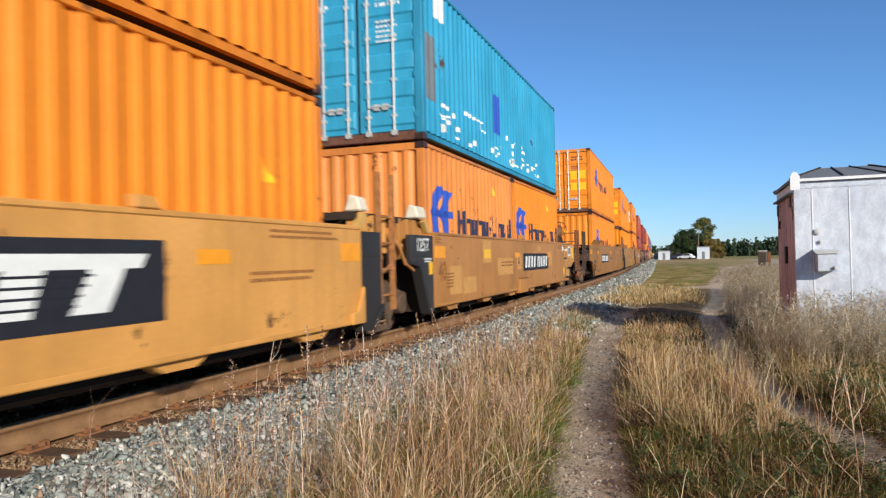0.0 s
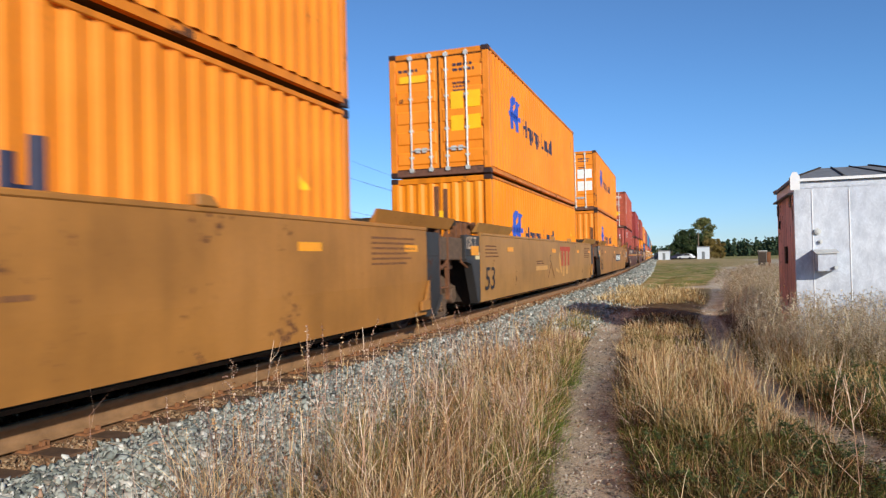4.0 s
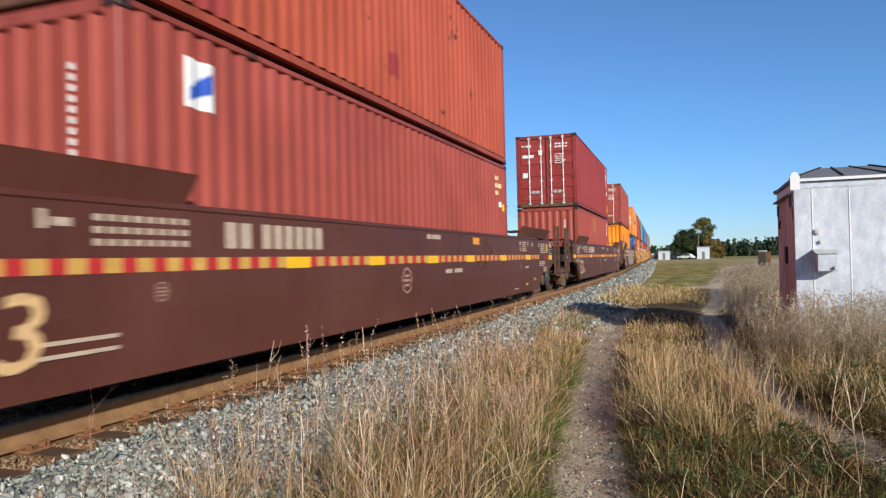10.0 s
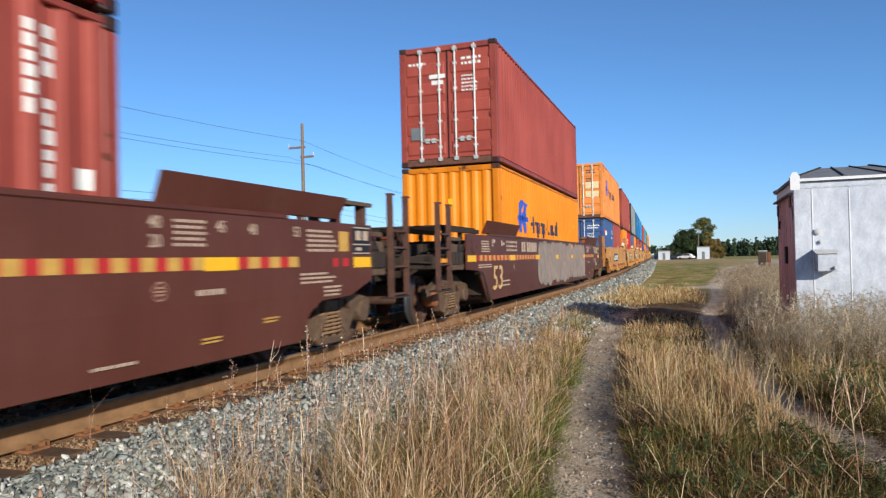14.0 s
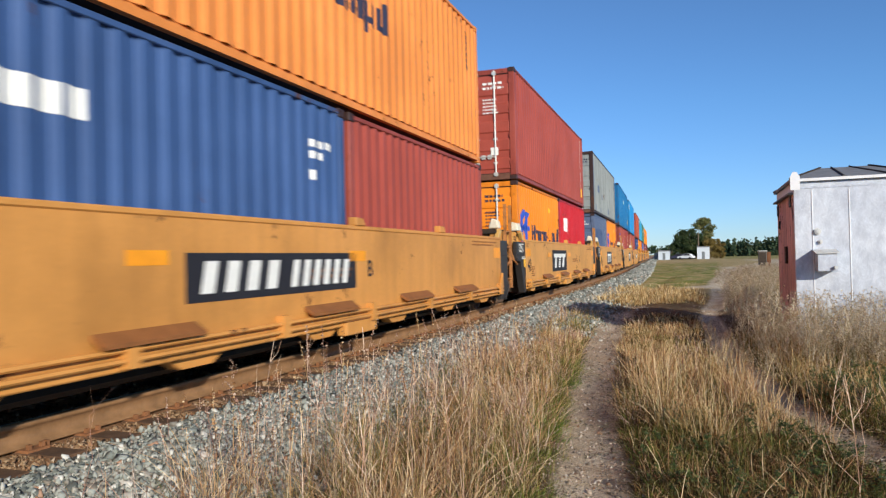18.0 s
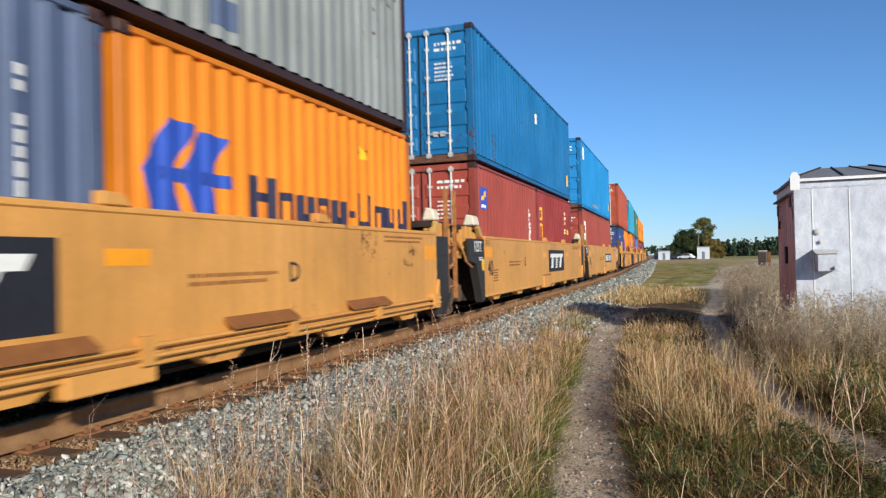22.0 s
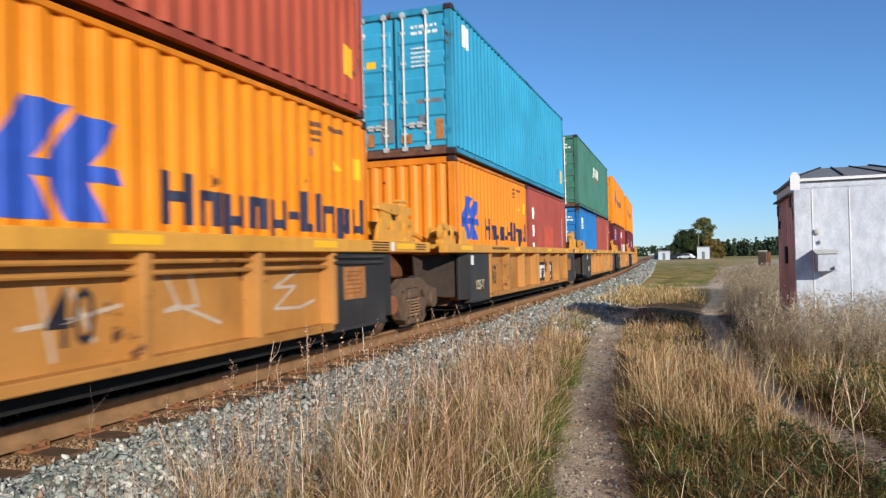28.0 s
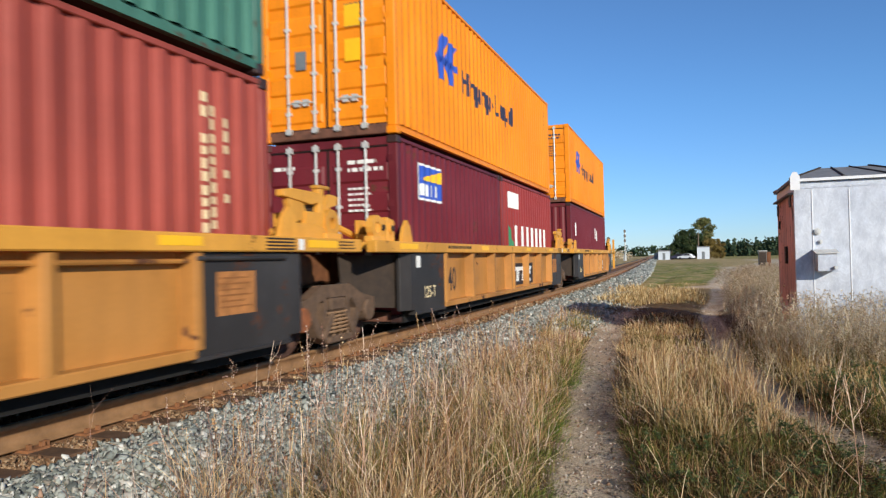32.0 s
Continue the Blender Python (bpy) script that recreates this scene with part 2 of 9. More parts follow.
TREELEAF = islands("tree_leaf_clump", [(0.0, rgb(78, 88, 56)), (0.6, rgb(112, 116, 70)), (1.0, rgb(158, 144, 88))], 0.7, 0.2, 0.3)
WOODLEAF = islands("far_wood_leaf", [(0.0, rgb(44, 60, 50)), (0.7, rgb(62, 80, 58)), (1.0, rgb(96, 98, 66))], 0.8, 0.1)
BARK = plain("bark", rgb(92, 76, 62), 0.9, vary=0.3, scale=6)


def silver_paint():
    """Aluminium paint brushed on sheet: uneven strokes, dull and bright patches."""
    m, nt, p = node_mat("silver_painted_sheet")
    v = mapped(nt, (1.6, 1.6, 0.9))
    n = tex_noise(nt, v, 3.2, 7, 0.7)
    whorl = nt.nodes.new("ShaderNodeTexNoise")  # curling brush strokes
    whorl.inputs["Scale"].default_value, whorl.inputs["Detail"].default_value, whorl.inputs["Distortion"].default_value = 2.6, 3.0, 3.2
    nt.links.new(v, whorl.inputs["Vector"])
    curls = ramp(nt, whorl.outputs["Fac"], [(0.42, (0.97, 0.97, 0.98, 1)), (0.5, (1, 1, 1, 1)), (0.53, (1.13, 1.13, 1.13, 1)), (0.56, (1, 1, 1, 1)), (0.68, (0.94, 0.94, 0.95, 1))])
    broad = ramp(nt, tex_noise(nt, v, 0.8, 4), [(0.35, rgb(184, 190, 200)), (0.65, rgb(208, 213, 220))])
    strokes = ramp(nt, n, [(0.38, (0.82, 0.83, 0.85, 1)), (0.55, (1, 1, 1, 1)), (0.66, (1.12, 1.12, 1.12, 1))])
    nt.links.new(mix(nt, 1.0, mix(nt, 0.9, broad, strokes, "MULTIPLY"), curls, "MULTIPLY"), p.inputs["Base Color"])
    p.inputs["Metallic"].default_value = 0.25
    nt.links.new(ramp(nt, n, [(0.35, (0.6, 0.6, 0.6, 1)), (0.65, (0.38, 0.38, 0.38, 1))]), p.inputs["Roughness"])
    bump(nt, p, n, 0.35, 0.012)
    return m


SILVER = silver_paint()
SHEDRED = paint("faded_red_boards", rgb(240, 192, 182), rust=1.0, fade=0.5, rough=0.8, grime=0.5, streak=0.8)
ROOFGREY = plain("dark_roof_felt", rgb(122, 124, 128), 0.8, vary=0.2)
OLDWOOD = plain("weathered_wood", rgb(128, 112, 96), 0.9, vary=0.3, scale=10)
WIRE = plain("wire", rgb(60, 62, 66), 0.6)
FARWHITE = plain("dull_white_siding", rgb(198, 206, 214), 0.7, vary=0.08)
HUTWHITE = plain("white_siding", rgb(226, 228, 230), 0.6, vary=0.06)


def ground_material():
    """Bare trodden earth on the lanes, dark humus under the grass, green and straw patches in the meadow."""
    m, nt, p = node_mat("earth_and_litter")
    v = mapped(nt, own=False)

    def worn(name):
        at = nt.nodes.new("ShaderNodeAttribute")
        at.attribute_name = name
        return at.outputs["Fac"]

    soil = ramp(nt, tex_noise(nt, v, 1.3, 8, 0.65), [(0.3, rgb(176, 154, 128)), (0.5, rgb(208, 188, 160)), (0.7, rgb(230, 214, 190))])
    humus = ramp(nt, tex_noise(nt, v, 2.6, 8, 0.7), [(0.3, rgb(70, 56, 40)), (0.5, rgb(104, 84, 60)), (0.72, rgb(150, 126, 92))])
    grit = ramp(nt, tex_noise(nt, v, 34, 5, 0.8), [(0.35, (0.55, 0.55, 0.55, 1)), (0.65, (1.1, 1.1, 1.1, 1))])
    sep = nt.nodes.new("ShaderNodeSeparateXYZ")
    nt.links.new(v, sep.inputs[0])
    away = math_node(nt, "MULTIPLY", math_node(nt, "SUBTRACT", sep.outputs["Y"], 20.0), 0.08)
    cl = nt.nodes.new("ShaderNodeClamp")
    nt.links.new(away, cl.inputs["Value"])
    straw = ramp(nt, tex_noise(nt, v, 0.6, 8, 0.75), [(0.3, rgb(146, 126, 78)), (0.5, rgb(190, 164, 112)), (0.7, rgb(220, 196, 150))])
    sward = ramp(nt, tex_noise(nt, v, 0.45, 8, 0.75), [(0.3, rgb(98, 112, 42)), (0.52, rgb(134, 138, 62)), (0.7, rgb(178, 162, 100))])
    lush = math_node(nt, "MULTIPLY", worn("lush"), ramp(nt, tex_noise(nt, v, 0.5, 7, 0.75), [(0.44, (0, 0, 0, 1)), (0.54, (1, 1, 1, 1))]))
    c = mix(nt, cl.outputs[0], humus, mix(nt, lush, straw, sward))
    edge = ramp(nt, math_node(nt, "ADD", worn("trodden"), math_node(nt, "MULTIPLY", tex_noise(nt, v, 2.4, 6, 0.7), 0.6)), [(0.6, (0, 0, 0, 1)), (0.85, (1, 1, 1, 1))])
    c = mix(nt, edge, c, soil)
    nt.links.new(mix(nt, 0.8, c, grit, "MULTIPLY"), p.inputs["Base Color"])
    p.inputs["Roughness"].default_value = 0.95
    p.inputs["Specular IOR Level"].default_value = 0.15
    bump(nt, p, tex_noise(nt, v, 22, 8, 0.75), 0.8, 0.03)
    return m


GROUND = ground_material()
RUSTFINES = plain("rust_stained_grit", rgb(150, 110, 74), 0.95, vary=0.45, scale=16, bumps=1.0)
BALLASTBED = plain("ballast_bed", rgb(80, 79, 75), 0.95, vary=0.45, scale=22, bumps=1.0)


# ---- mesh helpers ----
def bm_box(bm, x0, x1, y0, y1, z0, z1):
    v = [bm.verts.new(c) for c in ((x0, y0, z0), (x1, y0, z0), (x1, y1, z0), (x0, y1, z0), (x0, y0, z1), (x1, y0, z1), (x1, y1, z1), (x0, y1, z1))]
    for f in ((0, 3, 2, 1), (4, 5, 6, 7), (0, 1, 5, 4), (1, 2, 6, 5), (2, 3, 7, 6), (3, 0, 4, 7)):
        bm.faces.new([v[i] for i in f])
    return bm


def box(*spans, bevel=0.0):
    """One mesh of one or more boxes (x0, x1, y0, y1, z0, z1), edges eased by bevel."""
    bm = bmesh.new()
    for s in spans:
        bm_box(bm, *s)
    if bevel:
        bmesh.ops.bevel(bm, geom=bm.edges[:], offset=bevel, segments=1, affect="EDGES")
    return bm


def prism(points, axis, a, b, bevel=0.0):
    """Outline points (two coordinates) pulled from a to b along an axis: x takes (y, z), y takes (x, z), z takes (x, y)."""
    bm = bmesh.new()
    put = {"x": lambda p, d: (d, p[0], p[1]), "y": lambda p, d: (p[0], d, p[1]), "z": lambda p, d: (p[0], p[1], d)}[axis]
    lo = [bm.verts.new(put(p, a)) for p in points]
    hi = [bm.verts.new(put(p, b)) for p in points]
    n = len(points)
    bm.faces.new(lo)
    bm.faces.new(hi[::-1])
    for i in range(n):
        bm.faces.new((lo[i], hi[i], hi[(i + 1) % n], lo[(i + 1) % n]))
    bmesh.ops.recalc_face_normals(bm, faces=bm.faces[:])
    if bevel:
        bmesh.ops.bevel(bm, geom=bm.edges[:], offset=bevel, segments=1, affect="EDGES")
    return bm


def tube(bm, p0, p1, r, n=8, r1=None):
    p0, p1 = Vector(p0), Vector(p1)
    d = (p1 - p0).normalized()
    u = d.orthogonal().normalized()
    w = d.cross(u)
    rings = []
    for p, rad in ((p0, r), (p1, r if r1 is None else r1)):
        rings.append([bm.verts.new(p + (u * math.cos(k * math.tau / n) + w * math.sin(k * math.tau / n)) * rad) for k in range(n)])
    for k in range(n):
        bm.faces.new((rings[0][k], rings[0][(k + 1) % n], rings[1][(k + 1) % n], rings[1][k]))
    bm.faces.new(rings[0][::-1])
    bm.faces.new(rings[1])
    return bm


def hose(bm, points, r, n=6, closed=False):
    """One unbroken round bar through the points."""
    pts = [Vector(p) for p in points]
    rings = []
    up = Vector((0.31, 0.17, 0.93))
    for i, p in enumerate(pts):
        a = pts[i - 1] if i or closed else p
        b = pts[(i + 1) % len(pts)] if i < len(pts) - 1 or closed else p
        d = (b - a).normalized()
        u = (up - d * up.dot(d)).normalized()
        w = d.cross(u)
        rings.append([bm.verts.new(p + (u * math.cos(k * math.tau / n) + w * math.sin(k * math.tau / n)) * r) for k in range(n)])
    pairs = list(zip(rings, rings[1:])) + ([(rings[-1], rings[0])] if closed else [])
    for a, b in pairs:
        for k in range(n):
            bm.faces.new((a[k], a[(k + 1) % n], b[(k + 1) % n], b[k]))
    if not closed:
        bm.faces.new(rings[0][::-1])
        bm.faces.new(rings[-1])
    return bm


def tubes(*rows, n=8):
    bm = bmesh.new()
    for p0, p1, r in rows:
        tube(bm, p0, p1, r, n)
    return bm


def mesh_of(name, bm):
    me = bpy.data.meshes.new(name)
    bm.to_mesh(me)
    bm.free()
    me.materials.append(None)
    return me


def piece(name, me, material, parent=None, m=None, label=""):
    """An object on a shared mesh, with a material of its own."""
    ob = new(name, me)
    ob.parent = parent
    if m is not None:
        ob.matrix_basis = m
    ob.material_slots[0].link = "OBJECT"
    ob.material_slots[0].material = material
    if label:
        ob["label"] = label
    return ob


def part(name, bm, material, parent, label="", m=None):
    return piece(name, mesh_of(name, bm), material, parent, m, label)


CACHE = {}


def cached(key, make):
    if key not in CACHE:
        CACHE[key] = mesh_of(key[0], make())
    return CACHE[key]


def raw_mesh(name, verts, loops, sizes, material):
    """A mesh from arrays of vertices, loop indices and face sizes."""
    me = bpy.data.meshes.new(name)
    me.vertices.add(len(verts))
    me.vertices.foreach_set("co", np.asarray(verts, np.float32).ravel())
    me.loops.add(len(loops))
    me.loops.foreach_set("vertex_index", np.asarray(loops, np.int32))
    sizes = np.asarray(sizes, np.int32)
    me.polygons.add(len(sizes))
    me.polygons.foreach_set("loop_start", np.concatenate([[0], np.cumsum(sizes)[:-1]]).astype(np.int32))
    me.materials.append(material)
    me.update(calc_edges=True)
    me.validate()
    return me


def letters(text, height, material, parent, m, name="number", squeeze=1.0, slant=0.0):
    """Raised flat characters in the built-in font, lying in the local xy plane."""
    cu = bpy.data.curves.new(name, "FONT")
    cu.body, cu.size, cu.extrude, cu.align_x, cu.align_y = text, height * 1.38, 0.0015, "CENTER", "CENTER"
    cu.resolution_u = 2
    cu.offset = 0.008 * height
    tmp = bpy.data.objects.new("tmp", cu)
    me = bpy.data.meshes.new_from_object(tmp)
    me.name = name
    bpy.data.objects.remove(tmp)
    me.transform(Matrix(((squeeze, slant, 0, 0), (0, 1, 0, 0), (0, 0, 1, 0), (0, 0, 0, 1))))
    me.materials.clear()
    me.materials.append(None)
    return piece(name, me, material, parent, m)


# on the side that faces +x: text runs along +y, its top towards +z
def side_at(x, y, z):
    return Matrix(((0, 0, 1, x), (1, 0, 0, y), (0, 1, 0, z), (0, 0, 0, 1)))


# ---- the line of the track ----
BEND_S = [-60, 10, 30, 55, 85, 130, 200, 300]
BEND_H = [0, 0, 0.0189, 0.0476, 0.0534, 0.0512, 0.0542, 0.0574]
LINE_S = np.linspace(-400, 900, 6501)
LINE_H = np.interp(LINE_S, BEND_S, BEND_H)
_step = LINE_S[1] - LINE_S[0]
LINE_X = -np.concatenate([[0], np.cumsum(np.sin((LINE_H[1:] + LINE_H[:-1]) / 2) * _step)])
LINE_Y = np.concatenate([[0], np.cumsum(np.cos((LINE_H[1:] + LINE_H[:-1]) / 2) * _step)])
LINE_X -= np.interp(0, LINE_S, LINE_X)
LINE_Y -= np.interp(0, LINE_S, LINE_Y)


def track_at(s):
    return float(np.interp(s, LINE_S, LINE_X)), float(np.interp(s, LINE_S, LINE_Y)), float(np.interp(s, LINE_S, LINE_H))


def centre_x(y):
    return np.interp(y, LINE_Y, LINE_X)


# ---- ground ----
def smooth(v, a, b):
    k = np.clip((v - a) / (b - a), 0, 1)
    return k * k * (3 - 2 * k)


LEFT_RUT = ((2.0, 5.3), (4.7, 4.82), (8.1, 4.32), (12.1, 3.9), (15.9, 3.62), (22, 3.7), (40, 3.6))
RIGHT_RUT = ((2.0, 8.1), (5.2, 7.2), (6.5, 6.8), (8.3, 6.44), (11.2, 6.02), (15.5, 5.78), (18.4, 5.68), (28.8, 6.2), (60, 7.8))


def rut_x(rut, y):
    return np.interp(y, [r[0] for r in rut], [r[1] for r in rut])


def wobble(x, y):
    return (np.sin(1.7 * x + 0.6 * y) + np.sin(0.9 * y - 1.3 * x + 2) + np.sin(3.1 * x + 2.3 * y + 1) * 0.5) / 2.5


def ground_z(x, y):
    x, y = np.asarray(x, float), np.asarray(y, float)
    d = np.abs(x - centre_x(y))
    base = -0.50 + 0.16 * smooth(y, 8, 20) + 0.03 * wobble(x, y) * smooth(d, 2.5, 4)
    for rut in (LEFT_RUT, RIGHT_RUT):
        base = base - 0.07 * np.exp(-(((x - rut_x(rut, y)) / 0.33) ** 2)) * (1 - smooth(y, 40, 60))
    base = base + 0.012 * wobble(5.3 * x + 1.1 * y, 4.1 * y - 2.0 * x) * smooth(d, 3.0, 3.6) * (1 - smooth(y, 22, 26))
    base = base + 0.07 * smooth(y, 20, 30) * (1 - smooth(y, 90, 140)) * wobble(1.3 * x + 0.4 * y, 0.8 * y - 0.5 * x) * smooth(d, 3.2, 5)
    bed = -0.235
    k = smooth(d, 1.6, 3.1)
    return bed * (1 - k) + base * k


FAR_TRACK = ((18.0, 5.6), (22.0, 5.94), (35.0, 6.5), (62.0, 7.9), (76.0, 9.6), (88.0, 12.4), (120, 17.5), (160, 16.0))


def trodden(x, y):
    """Where wheels and feet have worn the growth away, 0 to 1."""
    a = np.zeros_like(x)
    for rut, w in ((LEFT_RUT, 0.3), (RIGHT_RUT, 0.26)):
        a = np.maximum(a, np.exp(-(((x - rut_x(rut, y)) / w) ** 2)) * (y > 1) * (1 - smooth(y, 17, 22)))
    a = np.maximum(a, np.exp(-(((x - 3.6) / 0.75) ** 2) - ((y - 16.2) / 2.6) ** 2))
    w = 0.28 + 0.55 * smooth(y, 25, 40) + 1.6 * smooth(y, 60, 80)
    a = np.maximum(a, np.exp(-(((x - rut_x(FAR_TRACK, y)) / w) ** 2)) * smooth(y, 18, 21) * (1 - smooth(y, 150, 175)))
    a = np.maximum(a, 0.8 * np.exp(-(((x - 5.6) / 1.3) ** 2) - ((y - 33.5) / 1.6) ** 2))
    return np.maximum(a, 0.75 * smooth(-y, -2.5, -1.5) * np.exp(-(((x - 5.4) / 2.0) ** 2)))


def lush(x, y):
    """Where the meadow is green."""
    a = smooth(y, 32, 35) * (1 - smooth(y, 95, 150)) * (1 - smooth(x, 5.9 + 0.02 * (y - 35), 6.6 + 0.03 * (y - 35)))
    return np.maximum(a, smooth(y, 165, 200) * smooth(x, 9, 13))


def build_ground():
    xs = np.concatenate([-np.geomspace(2500, 8, 26), np.arange(-7, -1, 0.5), np.arange(-1, 12, 0.16), np.geomspace(12, 2500, 30)])
    ys = np.concatenate([-np.geomspace(1500, 4, 16), np.arange(-3, 2, 0.5), np.arange(2, 26, 0.16), np.arange(26, 80, 0.5), np.geomspace(80, 3000, 50)])
    gx, gy = np.meshgrid(xs, ys, indexing="ij")
    gz = ground_z(gx, gy)
    n, k = gx.shape
    v = np.stack([gx, gy, gz], -1).reshape(-1, 3)
    i = np.arange(n * k).reshape(n, k)
    q = np.stack([i[:-1, :-1], i[1:, :-1], i[1:, 1:], i[:-1, 1:]], -1).reshape(-1, 4)
    me = raw_mesh("ground", v, q.ravel(), np.full(len(q), 4), GROUND)
    me.polygons.foreach_set("use_smooth", np.ones(len(me.polygons), bool))
    for name, worth in (("trodden", trodden), ("lush", lush)):
        me.attributes.new(name, "FLOAT", "POINT").data.foreach_set("value", worth(gx, gy).ravel().astype(np.float32))
    return tagged(new("ground", me), "dry trodden earth with two wheel ruts and grass", "ground", kind="structure")


ground = build_ground()


def scatter(name, shape_v, shape_f, where, sizes, rng, material):
    """Many small loose pieces in one mesh: a base shape set at each place, scaled and turned any way."""
    n, k = len(where), len(shape_v)
    q = rng.normal(0, 1, (n, 4))
    q /= np.linalg.norm(q, axis=1)[:, None]
    w, x, y, z = q.T
    rot = np.stack([1 - 2 * (y * y + z * z), 2 * (x * y - w * z), 2 * (x * z + w * y), 2 * (x * y + w * z), 1 - 2 * (x * x + z * z), 2 * (y * z - w * x),
                    2 * (x * z - w * y), 2 * (y * z + w * x), 1 - 2 * (x * x + y * y)], -1).reshape(n, 3, 3)
    verts = np.einsum("nij,nkj->nki", rot, shape_v[None] * sizes[:, None, :]) + where[:, None, :]
    loops = (np.asarray(shape_f)[None] + (np.arange(n) * k)[:, None, None]).reshape(-1)
    return raw_mesh(name, verts.reshape(-1, 3), loops, np.full(n * len(shape_f), len(shape_f[0])), material)


def rock_shape(seed):
    """A broken, angular stone: a few corners of a block cut off."""
    rng = np.random.default_rng(seed)
    bm = bmesh.new()
    for c in rng.normal(0, 1, (9, 3)):
        c = c / np.linalg.norm(c) * rng.uniform(0.42, 0.72)
        bm.verts.new(c)
    bmesh.ops.convex_hull(bm, input=bm.verts[:])
    bmesh.ops.delete(bm, geom=[v for v in bm.verts if not v.link_faces], context="VERTS")
    bmesh.ops.triangulate(bm, faces=bm.faces[:])
    bmesh.ops.recalc_face_normals(bm, faces=bm.faces[:])
    bm.verts.index_update()
    v = np.array([q.co[:] for q in bm.verts])
    f = [[q.index for q in face.verts] for face in bm.faces]
    bm.free()
    return v, f


def build_ballast():
    rng = np.random.default_rng(5)
    zones = ((0.82, 3.0, 2.2, 6.0, 10000, 0.041), (0.82, 3.0, 2.2, 6.0, 10000, 0.034), (0.82, 3.0, 6.0, 10.0, 12500, 0.043), (0.82, 3.0, 10.0, 20.0, 15000, 0.056), (0.82, 3.05, 20, 34, 11000, 0.07), (0.82, 3.05, 34, 80, 11000, 0.1), (0.82, 3.05, 80, 210, 11000, 0.17), (-3.2, 0.72, 3.5, 30, 5000, 0.085), (2.7, 3.9, 2.2, 26, 1500, 0.045), (2.6, 3.35, 13.2, 19.5, 1800, 0.05), (0.82, 3.0, -14, 2.2, 11000, 0.06), (-3.2, 0.72, -14, 3.5, 4500, 0.08), (0.8, 1.3, 2.0, 14, 9000, 0.026), (0.8, 1.3, 14, 45, 4000, 0.06), (-0.66, 0.68, 1.0, 16, 6000, 0.035))
    for k, (d0, d1, y0, y1, n, size) in enumerate(zones):
        y = rng.uniform(y0, y1, n)
        d = rng.uniform(d0, d1, n)
        fouled = k > 11
        if k == 8:
            d = d0 + (d1 - d0) * rng.beta(1, 2.6, n)
        x = centre_x(y) + d
        sz = size * rng.lognormal(0, 0.3, (n, 1)) * rng.uniform(0.7, 1.35, (n, 3))
        on_rail = np.abs(np.abs(d) - 0.7175) < 0.15
        tie = np.abs(((y / 0.52) % 1) - 0.5) * 0.52 > 0.13
        keep = ~on_rail & (tie | (np.abs(d) > 1.36))
        if not fouled and d0 > 0:  # clean stone starts past the ends of the ties, raggedly
            keep &= d > 1.25 + 0.18 * rng.uniform(0, 1, n) + 0.06 * np.sin(y * 2.3)
        z = (rng.uniform(-0.225, -0.205, n) if fouled else ground_z(x, y) + rng.uniform(0.0, 0.045, n))
        sv, sf = rock_shape(k)
        # stones under and behind the train are coloured darker to deepen its shadow
        me = scatter("ballast", sv, sf, np.stack([x, y, z], -1)[keep], sz[keep], rng, RUSTSTONES if fouled else SHADESTONES if d0 < 0 else STONES)
        tagged(new("ballast", me), "rust-stained fine stone along the rails" if fouled else "grey crushed stone ballast beside the rails", "ballast", kind="stuff")


build_ballast()


def build_bed():
    """The ballast shoulder, a long low bank under the ties."""
    s = np.concatenate([np.arange(-60, 60, 1.0), np.geomspace(60, 800, 60)])
    ds = np.array([-3.2, -2.4, -1.7, -0.4, 0.4, 1.3, 1.7, 1.9, 2.2, 2.5, 2.8, 3.05])
    X, Y, H = (np.interp(s, LINE_S, a) for a in (LINE_X, LINE_Y, LINE_H))
    gx = X[:, None] + ds * np.cos(H)[:, None]
    gy = Y[:, None] + ds * np.sin(H)[:, None]
    gz = ground_z(gx, gy) + np.where(np.abs(ds) > 2.9, -0.05, 0.012)
    n, k = gx.shape
    i = np.arange(n * k).reshape(n, k)
    q = np.stack([i[:-1, :-1], i[:-1, 1:], i[1:, 1:], i[1:, :-1]], -1).reshape(-1, 4)
    me = raw_mesh("ballast_bank", np.stack([gx, gy, gz], -1).reshape(-1, 3), q.ravel(), np.full(len(q), 4), BALLASTBED)
    tagged(new("ballast_bank", me), "long bank of grey crushed stone under the track", "ballast", kind="structure")


build_bed()


def build_stained_strip():
    """Rust-stained fines between the rails and out to the ends of the ties, level with the ties."""
    s = np.concatenate([np.arange(-60, 60, 1.0), np.geomspace(60, 800, 60)])
    ds = np.array([-1.5, -1.3, -0.6, 0.0, 0.6, 1.0, 1.22, 1.42])
    X, Y, H = (np.interp(s, LINE_S, a) for a in (LINE_X, LINE_Y, LINE_H))
    gx = X[:, None] + ds * np.cos(H)[:, None]
    gy = Y[:, None] + ds * np.sin(H)[:, None]
    gz = np.where(np.abs(ds) > 1.35, -0.26, np.where(np.abs(ds) > 1.15, -0.218, -0.213))[None] + 0 * gx
    n, k = gx.shape
    i = np.arange(n * k).reshape(n, k)
    q = np.stack([i[:-1, :-1], i[:-1, 1:], i[1:, 1:], i[1:, :-1]], -1).reshape(-1, 4)
    me = raw_mesh("rusty_fines", np.stack([gx, gy, gz], -1).reshape(-1, 3), q.ravel(), np.full(len(q), 4), RUSTFINES)
    tagged(new("rusty_fines", me), "rust-stained grit between the ties under the rails", "ballast", kind="structure")


build_stained_strip()


